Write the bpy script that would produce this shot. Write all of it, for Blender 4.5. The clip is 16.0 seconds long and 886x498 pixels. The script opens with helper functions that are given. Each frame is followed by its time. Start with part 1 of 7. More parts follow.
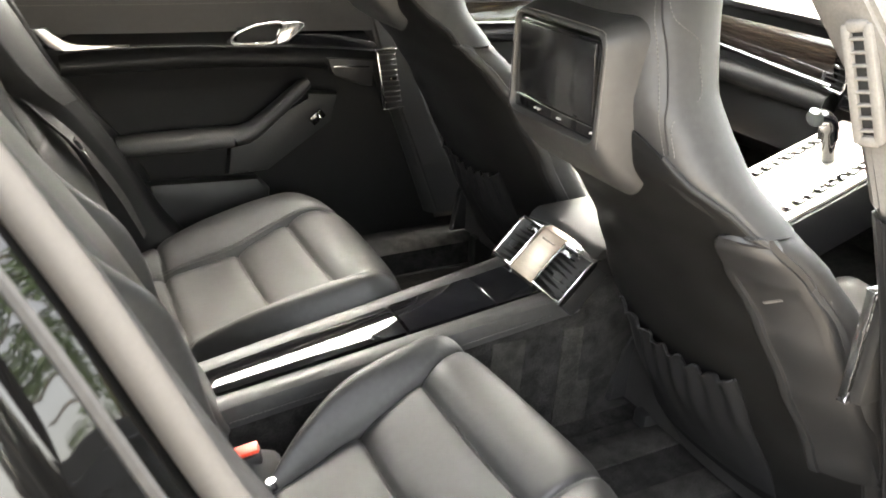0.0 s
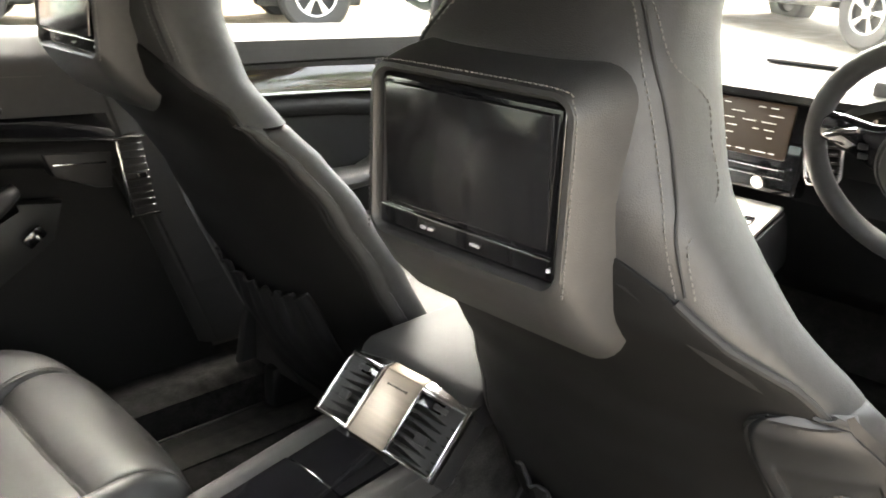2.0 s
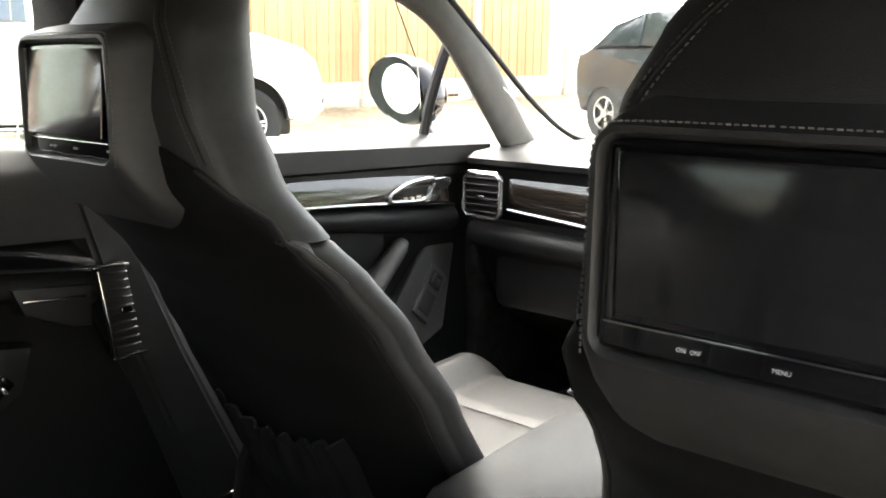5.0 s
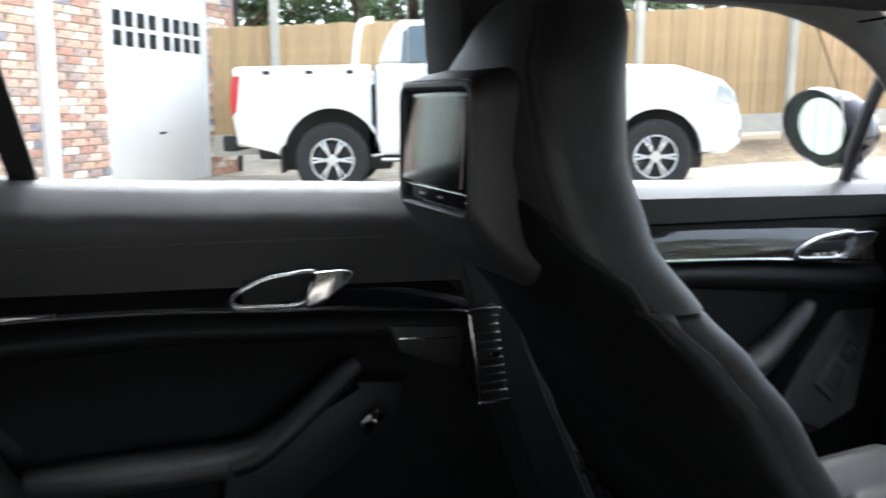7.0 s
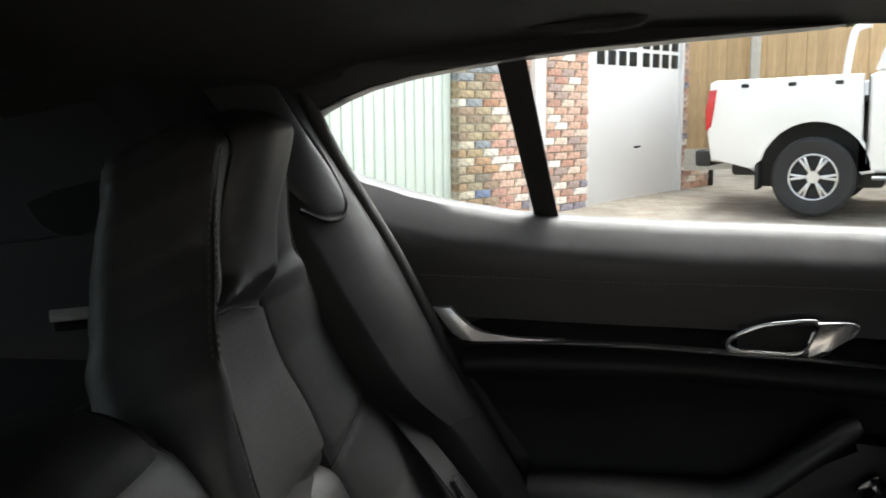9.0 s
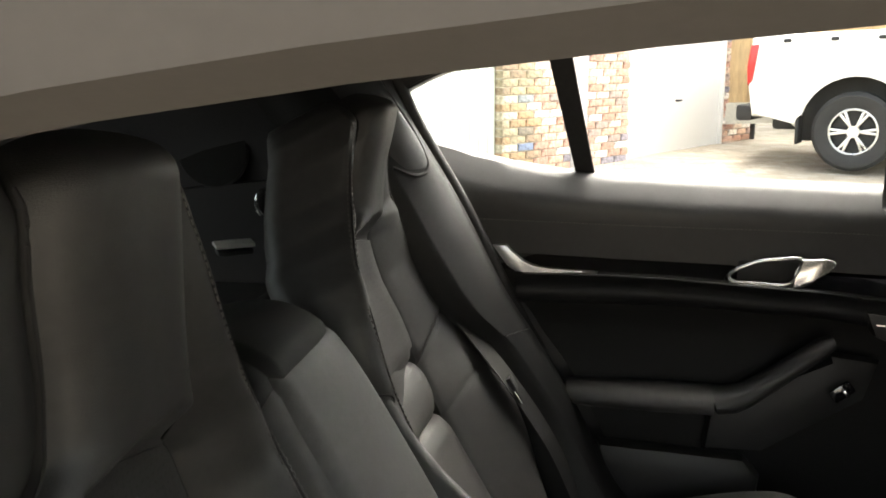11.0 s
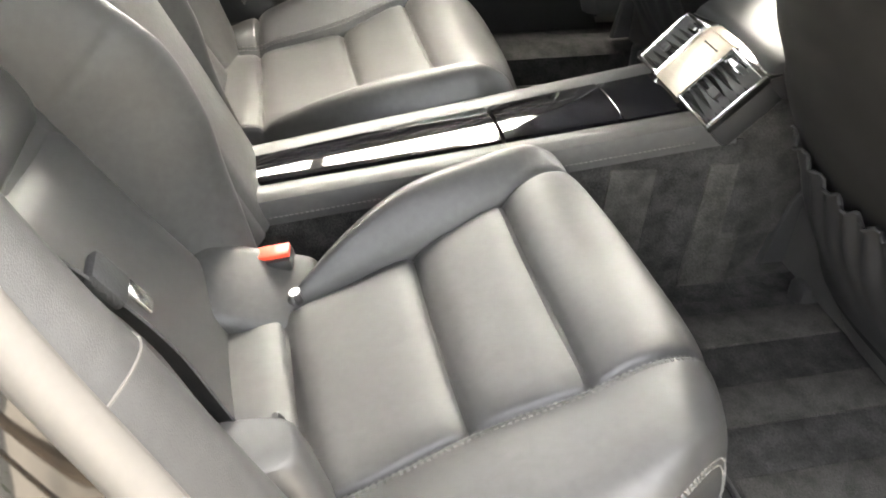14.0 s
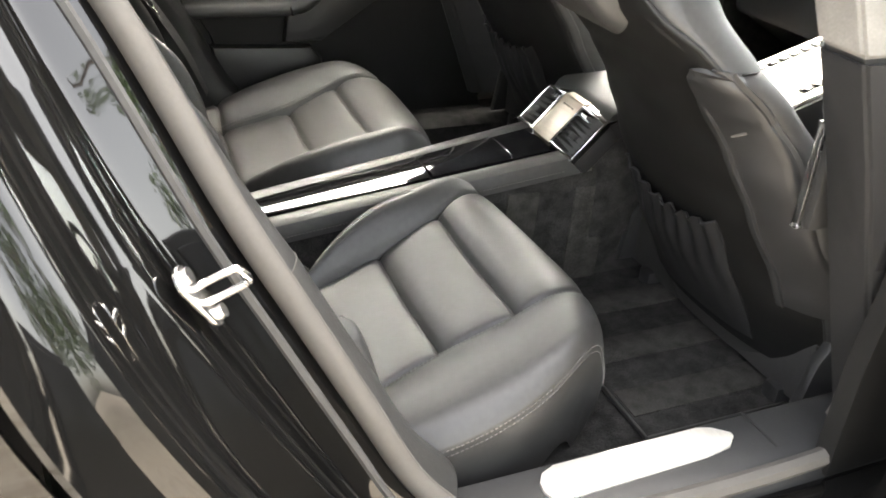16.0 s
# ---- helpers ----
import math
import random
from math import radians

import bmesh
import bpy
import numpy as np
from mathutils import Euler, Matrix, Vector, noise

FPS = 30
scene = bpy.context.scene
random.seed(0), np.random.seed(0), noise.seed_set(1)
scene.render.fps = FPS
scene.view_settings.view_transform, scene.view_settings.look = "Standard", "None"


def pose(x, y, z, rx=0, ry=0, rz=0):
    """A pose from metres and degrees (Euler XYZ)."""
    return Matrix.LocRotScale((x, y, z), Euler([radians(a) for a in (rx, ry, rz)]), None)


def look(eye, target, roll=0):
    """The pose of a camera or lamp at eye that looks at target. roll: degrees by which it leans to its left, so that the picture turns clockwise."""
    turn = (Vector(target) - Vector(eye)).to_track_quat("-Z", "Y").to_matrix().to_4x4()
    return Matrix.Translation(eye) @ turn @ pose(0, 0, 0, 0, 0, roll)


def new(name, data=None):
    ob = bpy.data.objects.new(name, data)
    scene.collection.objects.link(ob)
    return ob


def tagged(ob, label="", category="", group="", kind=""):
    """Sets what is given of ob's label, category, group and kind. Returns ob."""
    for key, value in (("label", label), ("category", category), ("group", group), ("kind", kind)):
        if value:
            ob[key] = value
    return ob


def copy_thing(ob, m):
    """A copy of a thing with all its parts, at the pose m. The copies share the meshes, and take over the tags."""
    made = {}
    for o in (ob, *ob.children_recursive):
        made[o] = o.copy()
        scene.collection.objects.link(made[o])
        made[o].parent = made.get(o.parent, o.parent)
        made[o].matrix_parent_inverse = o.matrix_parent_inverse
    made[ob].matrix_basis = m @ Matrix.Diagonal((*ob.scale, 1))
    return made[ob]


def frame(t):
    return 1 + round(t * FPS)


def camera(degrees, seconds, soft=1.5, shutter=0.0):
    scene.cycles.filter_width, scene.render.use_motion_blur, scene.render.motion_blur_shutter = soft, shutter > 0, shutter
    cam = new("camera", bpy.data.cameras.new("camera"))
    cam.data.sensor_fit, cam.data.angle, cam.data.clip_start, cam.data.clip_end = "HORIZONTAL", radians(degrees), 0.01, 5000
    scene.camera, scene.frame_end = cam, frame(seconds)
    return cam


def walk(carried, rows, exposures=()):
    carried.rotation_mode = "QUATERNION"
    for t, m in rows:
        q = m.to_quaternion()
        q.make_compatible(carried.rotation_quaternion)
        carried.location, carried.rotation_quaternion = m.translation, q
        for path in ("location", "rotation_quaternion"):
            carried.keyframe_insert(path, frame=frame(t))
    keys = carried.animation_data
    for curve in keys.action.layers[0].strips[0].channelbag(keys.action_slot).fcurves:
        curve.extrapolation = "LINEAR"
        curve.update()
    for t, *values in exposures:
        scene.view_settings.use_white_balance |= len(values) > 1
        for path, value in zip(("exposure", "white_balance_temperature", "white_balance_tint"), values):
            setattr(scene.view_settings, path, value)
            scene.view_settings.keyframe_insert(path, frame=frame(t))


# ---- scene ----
cam = camera(54.4, 16.0, soft=1.7, shutter=0.3)
PATH = [
    (0, (-0.831, -1.225, 1.298), (0.029, 0.376, 0.462), 2.5),
    (0.5, (-0.756, -1.091, 1.288), (0.178, 0.489, 0.491), 2.6),
    (1, (-0.695, -0.968, 1.265), (0.314, 0.588, 0.516), 2.5),
    (1.5, (-0.663, -0.848, 1.236), (0.489, 0.623, 0.524), 2.1),
    (2, (-0.65, -0.774, 1.207), (0.689, 0.554, 0.541), 2.5),
    (2.5, (-0.641, -0.711, 1.195), (0.818, 0.504, 0.567), 2.7),
    (3, (-0.613, -0.663, 1.178), (0.897, 0.505, 0.58), 2.7),
    (3.2, (-0.603, -0.641, 1.171), (0.917, 0.517, 0.58), 2.6),
    (5.3, (-0.671, -0.51, 1.147), (0.83, 0.761, 0.789), 1.1),
    (5.5, (-0.684, -0.508, 1.158), (0.804, 0.782, 0.812), 1.1),
    (6, (-0.68, -0.507, 1.169), (0.706, 0.898, 0.845), 1.1),
    (6.5, (-0.56, -0.474, 1.15), (0.592, 1.128, 0.823), 0.8),
    (7, (-0.542, -0.451, 1.163), (0.242, 1.36, 0.834), 0.4),
    (7.5, (-0.553, -0.468, 1.172), (-0.153, 1.464, 0.844), 0.0),
    (8, (-0.577, -0.474, 1.183), (-0.416, 1.494, 0.861), -0.2),
    (8.5, (-0.596, -0.468, 1.197), (-0.647, 1.507, 0.885), -0.4),
    (9, (-0.598, -0.467, 1.208), (-0.833, 1.495, 0.903), -0.5),
    (9.2, (-0.598, -0.473, 1.204), (-0.88, 1.484, 0.898), -0.6),
    (11.3, (-0.594, -0.82, 1.253), (-0.917, 1.101, 0.798), -0.6),
    (11.5, (-0.597, -0.848, 1.237), (-0.873, 1.071, 0.748), -0.5),
    (12, (-0.614, -0.904, 1.203), (-0.759, 0.993, 0.585), -0.1),
    (12.5, (-0.611, -0.962, 1.173), (-0.607, 0.887, 0.409), 0.2),
    (13, (-0.594, -1.004, 1.126), (-0.449, 0.756, 0.187), 0.8),
    (13.5, (-0.584, -1.023, 1.113), (-0.299, 0.624, 0.015), 1.8),
    (14, (-0.588, -1.054, 1.115), (-0.201, 0.513, -0.067), 2.6),
    (14.5, (-0.608, -1.129, 1.124), (-0.143, 0.385, -0.098), 3.1),
    (15, (-0.663, -1.214, 1.177), (-0.118, 0.285, -0.03), 3.4),
    (15.5, (-0.751, -1.308, 1.226), (-0.146, 0.236, 0.109), 3.4),
    (16, (-0.829, -1.455, 1.246), (-0.147, 0.14, 0.251), 3.3),
]
EXPOSURES = [
    (0.0, 4.250, 7400, 10), (1.0, 4.100, 7400, 10), (2.0, 3.900, 7400, 10), (3.2, 3.500, 7400, 10), (5.3, 3.050, 6800, 10), (5.7, 2.850, 6450, 10), (6.3, 2.350, 6100, 10), (7.0, 2.100, 6000, 10),
    (7.6, 1.900, 6400, 10), (9.2, 1.750, 6600, 10), (11.3, 3.000, 7400, 10), (12.5, 4.200, 7500, 10), (13.2, 4.700, 7500, 10), (14.5, 4.950, 7500, 10), (15.2, 4.550, 7450, 10), (16.0, 4.050, 7400, 10),
]
walk(cam, [(t, look(eye, target, roll)) for t, eye, target, roll in PATH], EXPOSURES)

# ---- daylight: a bright, thinly overcast sky ----
world = bpy.data.worlds.new("sky")
scene.world = world
world.use_nodes = True
sky = world.node_tree.nodes.new("ShaderNodeTexSky")
sky.sky_type, sky.sun_disc = "NISHITA", False
sky.sun_elevation, sky.sun_rotation = radians(58), radians(30)
sky.dust_density, sky.ozone_density = 3.0, 1.0
cloud = world.node_tree.nodes.new("ShaderNodeHueSaturation")   # thin cloud greys the blue
cloud.inputs["Saturation"].default_value = 0.4
world.node_tree.links.new(sky.outputs[0], cloud.inputs["Color"])
world.node_tree.links.new(cloud.outputs[0], world.node_tree.nodes["Background"].inputs[0])
world.node_tree.nodes["Background"].inputs[1].default_value = 0.2
sun_data = bpy.data.lights.new("sun", "SUN")
sun_data.energy, sun_data.angle, sun_data.color = 2.0, radians(70), (1.0, 0.98, 0.95)
sun = new("sun", sun_data)
sun.matrix_world = look((2.2, 3.6, 6.0), (0, 0, 0.2))

# ---- materials ----
def material(name, color, rough=0.5, metal=0.0, scale=60.0, vary=0.25, bump=0.1, bump_scale=0.0, coat=0.0, grain=None, spec=0.5):
    m = bpy.data.materials.new(name)
    m.use_nodes = True
    nodes, links = m.node_tree.nodes, m.node_tree.links
    b = nodes["Principled BSDF"]
    b.inputs["Roughness"].default_value = rough
    b.inputs["Metallic"].default_value = metal
    b.inputs["Coat Weight"].default_value = coat
    b.inputs["Coat Roughness"].default_value = 0.03
    b.inputs["Specular IOR Level"].default_value = spec
    co = nodes.new("ShaderNodeTexCoord")
    mp = nodes.new("ShaderNodeMapping")
    mp.inputs["Scale"].default_value = grain or (1, 1, 1)
    links.new(co.outputs["Object"], mp.inputs[0])
    n1 = nodes.new("ShaderNodeTexNoise")
    n1.inputs["Scale"].default_value, n1.inputs["Detail"].default_value = scale, 6
    n2 = nodes.new("ShaderNodeTexNoise")
    n2.inputs["Scale"].default_value, n2.inputs["Detail"].default_value = scale * 0.08, 3
    links.new(mp.outputs[0], n1.inputs[0]), links.new(mp.outputs[0], n2.inputs[0])
    mix = nodes.new("ShaderNodeMath")
    mix.operation = "MULTIPLY"
    links.new(n1.outputs["Fac"], mix.inputs[0]), links.new(n2.outputs["Fac"], mix.inputs[1])
    ramp = nodes.new("ShaderNodeMapRange")
    ramp.inputs[1].default_value, ramp.inputs[2].default_value = 0.12, 0.4
    ramp.inputs[3].default_value, ramp.inputs[4].default_value = 1 - vary, 1 + vary
    links.new(mix.outputs[0], ramp.inputs[0])
    mul = nodes.new("ShaderNodeVectorMath")
    mul.operation = "SCALE"
    mul.inputs[0].default_value = color
    links.new(ramp.outputs[0], mul.inputs["Scale"])
    links.new(mul.outputs[0], b.inputs["Base Color"])
    rr = nodes.new("ShaderNodeMapRange")
    rr.inputs[3].default_value, rr.inputs[4].default_value = max(0.02, rough * 0.85), min(1, rough * 1.15)
    links.new(n2.outputs["Fac"], rr.inputs[0]), links.new(rr.outputs[0], b.inputs["Roughness"])
    if bump:
        bp = nodes.new("ShaderNodeBump")
        bp.inputs["Strength"].default_value, bp.inputs["Distance"].default_value = bump, 0.002
        nb = n1
        if bump_scale:
            nb = nodes.new("ShaderNodeTexVoronoi")
            nb.inputs["Scale"].default_value = bump_scale
            links.new(co.outputs["Object"], nb.inputs[0])
        links.new(nb.outputs[0], bp.inputs["Height"]), links.new(bp.outputs[0], b.inputs["Normal"])
    return m


def tint_by_piece(m, spread=0.5, colors=None):
    """Lets alike pieces differ: each object's random value scales its colour, or picks it from a ramp."""
    nodes, links = m.node_tree.nodes, m.node_tree.links
    b = nodes["Principled BSDF"]
    src = b.inputs["Base Color"].links[0].from_socket
    info = nodes.new("ShaderNodeObjectInfo")
    mixer = nodes.new("ShaderNodeMix")
    mixer.data_type, mixer.blend_type = "RGBA", "MULTIPLY"
    mixer.inputs[0].default_value = 1.0
    ramp = nodes.new("ShaderNodeValToRGB")
    if colors:
        ramp.color_ramp.interpolation = "CONSTANT"
        while len(ramp.color_ramp.elements) < len(colors):
            ramp.color_ramp.elements.new(0.5)
        for i, c in enumerate(colors):
            ramp.color_ramp.elements[i].position, ramp.color_ramp.elements[i].color = i / len(colors), (*c, 1)
    else:
        ramp.color_ramp.elements[0].color, ramp.color_ramp.elements[1].color = (1 - spread,) * 3 + (1,), (1, 1, 1, 1)
    links.new(info.outputs["Random"], ramp.inputs[0])
    links.new(src, mixer.inputs[6]), links.new(ramp.outputs[0], mixer.inputs[7])
    links.new(mixer.outputs[2], b.inputs["Base Color"])
    return m


def perforate(m, spacing=0.007):
    """Rows of fine round holes, as in ventilated leather."""
    nodes, links = m.node_tree.nodes, m.node_tree.links
    b = nodes["Principled BSDF"]
    src = b.inputs["Base Color"].links[0].from_socket
    co = nodes.new("ShaderNodeTexCoord")
    sep = nodes.new("ShaderNodeSeparateXYZ")
    links.new(co.outputs["Object"], sep.inputs[0])
    waves = []
    for i in (1, 2):
        k = nodes.new("ShaderNodeMath")
        k.operation = "MULTIPLY"
        k.inputs[1].default_value = 2 * math.pi / spacing
        links.new(sep.outputs[i], k.inputs[0])
        s = nodes.new("ShaderNodeMath")
        s.operation = "SINE"
        links.new(k.outputs[0], s.inputs[0])
        waves.append(s)
    p = nodes.new("ShaderNodeMath")
    p.operation = "ADD"
    links.new(waves[0].outputs[0], p.inputs[0]), links.new(waves[1].outputs[0], p.inputs[1])
    g = nodes.new("ShaderNodeMapRange")
    g.inputs[1].default_value, g.inputs[2].default_value = 1.2, 1.6
    g.inputs[3].default_value, g.inputs[4].default_value = 1.0, 0.45
    links.new(p.outputs[0], g.inputs[0])
    mul = nodes.new("ShaderNodeVectorMath")
    mul.operation = "SCALE"
    links.new(src, mul.inputs[0]), links.new(g.outputs[0], mul.inputs["Scale"])
    links.new(mul.outputs[0], b.inputs["Base Color"])
    return m


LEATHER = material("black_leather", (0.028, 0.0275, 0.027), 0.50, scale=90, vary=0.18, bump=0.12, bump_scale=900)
# real holes; base raised above the seat leather for light on the insert
PERF = perforate(material("lit_perforated_leather", (0.033, 0.0325, 0.032), 0.40, scale=90, vary=0.18, bump=0.12, bump_scale=900))
THREAD = material("thread", (0.095, 0.092, 0.086), 0.8, scale=300, bump=0.0)
SEAM = material("seam_shadowless_thread", (0.012, 0.012, 0.012), 0.8, scale=200, bump=0.0)
TRIM = material("soft_black_plastic", (0.0145, 0.0145, 0.015), 0.50, scale=150, vary=0.15, bump=0.1, bump_scale=1400)
# darker copy of the black leather, cabin shade put into the colour
PADDED = material("shaded_leather", (0.0110, 0.0110, 0.0115), 0.56, scale=90, vary=0.15, bump=0.12, bump_scale=1000, spec=0.28)
GLOSS = material("piano_black", (0.006, 0.006, 0.007), 0.06, scale=20, vary=0.2, bump=0.0, coat=1.0)
# door shoulders: a paler copy, with the sky's light painted into it
DOOR_TOP_LIT = material("lit_door_top_leather", (0.016, 0.016, 0.0165), 0.44, scale=90, vary=0.18, bump=0.12, bump_scale=1000)
WOOD = material("dark_lacquered_veneer", (0.030, 0.022, 0.017), 0.12, scale=30, vary=0.6, bump=0.0, coat=0.8, grain=(0.4, 0.6, 14))
CHROME = material("satin_chrome", (0.75, 0.75, 0.75), 0.18, 1.0, scale=40, vary=0.05, bump=0.0)
ALU = material("brushed_aluminium", (0.80, 0.76, 0.70), 0.40, 0.6, scale=120, vary=0.12, bump=0.08, grain=(1, 0.06, 1))
PLATE = material("warm_brushed_metal", (0.50, 0.43, 0.35), 0.42, 0.75, scale=120, vary=0.14, bump=0.08, grain=(1, 0.06, 1))
CARPET = material("dark_carpet", (0.025, 0.0243, 0.0235), 0.95, scale=420, vary=0.6, bump=0.8, spec=0.1)
MAT_PALE = material("carpet_pile_brushed", (0.037, 0.0355, 0.033), 0.95, scale=420, vary=0.5, bump=0.8, spec=0.1)
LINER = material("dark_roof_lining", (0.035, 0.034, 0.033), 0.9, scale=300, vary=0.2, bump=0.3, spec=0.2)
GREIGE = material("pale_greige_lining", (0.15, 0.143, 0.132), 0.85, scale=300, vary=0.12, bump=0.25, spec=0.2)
SCREEN = material("screen_glass", (0.012, 0.012, 0.013), 0.13, scale=10, vary=0.1, bump=0.0, spec=1.0)
VOID = material("vent_inside", (0.006, 0.006, 0.006), 0.7, scale=50, bump=0.0)
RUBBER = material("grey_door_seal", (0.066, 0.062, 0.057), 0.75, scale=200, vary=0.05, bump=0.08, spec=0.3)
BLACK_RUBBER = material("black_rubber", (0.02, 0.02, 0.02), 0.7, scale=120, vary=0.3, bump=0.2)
PAINT = material("black_car_paint", (0.003, 0.003, 0.003), 0.035, scale=6, vary=0.3, bump=0.0, coat=0.0, spec=0.38)
SHELL = material("seat_back_plastic", (0.0060, 0.0060, 0.0060), 0.64, scale=150, vary=0.2, bump=0.1, bump_scale=1400, spec=0.2)
STEEL = material("bare_steel", (0.7, 0.7, 0.7), 0.25, 1.0, scale=80, vary=0.1, bump=0.1)
RED = material("red_plastic", (0.75, 0.06, 0.03), 0.4, scale=100, vary=0.1, bump=0.05)
WEB = material("belt_webbing", (0.009, 0.009, 0.0095), 0.7, scale=500, vary=0.3, bump=0.5)
WHITE_MARK = material("white_print", (0.7, 0.7, 0.7), 0.5, scale=50, vary=0.05, bump=0.0)
YELLOW = material("yellow_label", (0.75, 0.6, 0.1), 0.5, scale=50, vary=0.05, bump=0.0)
PAPER = material("pale_paper", (0.72, 0.66, 0.72), 0.7, scale=50, vary=0.05, bump=0.0)
WHITE = material("white_car_paint", (0.78, 0.78, 0.76), 0.2, scale=4, vary=0.04, bump=0.0, coat=0.8)
GREY_PAINT = material("dark_grey_car_paint", (0.022, 0.026, 0.032), 0.15, 0.2, scale=4, vary=0.1, bump=0.0, coat=1.0)
TYRE = material("tyre", (0.022, 0.022, 0.022), 0.8, scale=80, vary=0.3, bump=0.3)
ALLOY = material("alloy", (0.6, 0.6, 0.6), 0.28, 0.9, scale=30, vary=0.08, bump=0.0)
DARK_GLASS = material("tinted_glass", (0.015, 0.02, 0.022), 0.04, scale=5, vary=0.1, bump=0.0)
# paler copy of the tinted glass: the sky's glare is in the base colour
CAB_GLASS = material("sky_lit_glass", (0.12, 0.15, 0.18), 0.05, scale=5, vary=0.1, bump=0.0)
TAIL = material("red_lens", (0.55, 0.02, 0.02), 0.12, scale=30, vary=0.2, bump=0.0)
LENS = material("clear_lens", (0.6, 0.62, 0.64), 0.1, 0.5, scale=30, vary=0.2, bump=0.0)
DOOR_WHITE = material("white_door_paint", (0.80, 0.79, 0.77), 0.4, scale=12, vary=0.05, bump=0.03)
MINT = material("pale_green_cladding", (0.62, 0.70, 0.63), 0.5, scale=12, vary=0.06, bump=0.03)
BRICK = tint_by_piece(material("brick", (1, 1, 1), 0.9, scale=32, vary=0.55, bump=0.8), colors=[
    (0.52, 0.31, 0.24), (0.58, 0.40, 0.31), (0.44, 0.26, 0.20), (0.66, 0.53, 0.43), (0.74, 0.66, 0.58), (0.56, 0.35, 0.26),
    (0.40, 0.30, 0.26), (0.60, 0.42, 0.33), (0.48, 0.27, 0.20), (0.30, 0.27, 0.30), (0.78, 0.72, 0.66), (0.57, 0.38, 0.28)])
# left pier: its own mixed stones, darkened as well for the shade there
SHADED_BRICK = tint_by_piece(material("mixed_shaded_brick", (1, 1, 1), 0.95, scale=26, vary=0.7, bump=0.8), colors=[
    (0.33, 0.23, 0.14), (0.36, 0.28, 0.17), (0.28, 0.19, 0.13), (0.38, 0.31, 0.20), (0.60, 0.58, 0.50), (0.37, 0.21, 0.13), (0.26, 0.20, 0.14),
    (0.25, 0.27, 0.28), (0.33, 0.28, 0.19), (0.48, 0.43, 0.33), (0.31, 0.23, 0.16), (0.22, 0.19, 0.15), (0.17, 0.21, 0.30), (0.42, 0.27, 0.16), (0.34, 0.29, 0.20)])
MORTAR = material("mortar", (0.48, 0.43, 0.36), 0.95, scale=40, vary=0.2, bump=0.4)
FENCE = tint_by_piece(material("larch_board", (0.55, 0.38, 0.20), 0.8, scale=20, vary=0.3, bump=0.3, grain=(6, 6, 0.5)), 0.18)
CONCRETE = material("concrete_post", (0.52, 0.49, 0.42), 0.9, scale=30, vary=0.2, bump=0.3)
PAVING = material("block_paving", (0.42, 0.38, 0.32), 0.9, scale=4, vary=0.25, bump=0.4, bump_scale=9)
SOIL = material("bare_soil", (0.26, 0.19, 0.12), 0.95, scale=14, vary=0.5, bump=0.8)
LEAF = material("leaf", (0.07, 0.13, 0.035), 0.55, scale=9, vary=0.6, bump=0.0)
BARK = material("bark", (0.12, 0.09, 0.065), 0.9, scale=18, vary=0.4, bump=0.7)
DOWNPIPE = material("black_downpipe", (0.02, 0.02, 0.022), 0.4, scale=40, bump=0.05)

GLASS = bpy.data.materials.new("window_glass")
GLASS.use_nodes = True
gb = GLASS.node_tree.nodes["Principled BSDF"]
gb.inputs["Transmission Weight"].default_value, gb.inputs["Roughness"].default_value = 1.0, 0.0
gb.inputs["IOR"].default_value, gb.inputs["Base Color"].default_value = 1.2, (0.93, 0.97, 0.95, 1)

PRIVACY = GLASS.copy()
PRIVACY.name = "privacy_glass"
PRIVACY.node_tree.nodes["Principled BSDF"].inputs["Base Color"].default_value = (0.22, 0.25, 0.24, 1)

GLOW = bpy.data.materials.new("lit_display")
GLOW.use_nodes = True
ge = GLOW.node_tree.nodes["Principled BSDF"]
ge.inputs["Base Color"].default_value = (0.02, 0.015, 0.01, 1)
ge.inputs["Emission Color"].default_value, ge.inputs["Emission Strength"].default_value = (1.0, 0.55, 0.25, 1), 0.002
GLOW_WHITE = bpy.data.materials.new("lit_text")
GLOW_WHITE.use_nodes = True
gw = GLOW_WHITE.node_tree.nodes["Principled BSDF"]
gw.inputs["Emission Color"].default_value, gw.inputs["Emission Strength"].default_value = (1.0, 0.72, 0.35, 1), 0.02


# ---- building helpers ----
def thing(name, label, category, group="", kind=""):
    return tagged(new(name), label, category, group, kind)


def part(name, bm, mat, parent=None, label="", smooth=True):
    bmesh.ops.recalc_face_normals(bm, faces=bm.faces)
    me = bpy.data.meshes.new(name)
    bm.to_mesh(me)
    bm.free()
    me.materials.append(mat)
    if smooth:
        me.polygons.foreach_set("use_smooth", [True] * len(me.polygons))
        me.set_sharp_from_angle(angle=radians(40))
    ob = new(name, me)
    ob.parent = parent
    return tagged(ob, label)


def solo(name, bm, mat, label, category, group="", kind="", smooth=True):
    return tagged(part(name, bm, mat, None, "", smooth), label, category, group, kind)


def box(bm, c, s, bevel=0.004, m=None, seg=2):
    r = bmesh.ops.create_cube(bm, size=1.0)
    vs = r["verts"]
    bmesh.ops.scale(bm, vec=s, verts=vs)
    if bevel:
        es = list({e for v in vs for e in v.link_edges})
        out = bmesh.ops.bevel(bm, geom=es, offset=min(bevel, 0.49 * min(s)), segments=seg, affect="EDGES", profile=0.5)
        vs = list({v for f in out["faces"] for v in f.verts} | {v for v in vs if v.is_valid})
    bmesh.ops.transform(bm, matrix=Matrix.Translation(c) @ (m or Matrix.Identity(4)), verts=vs)
    return bm


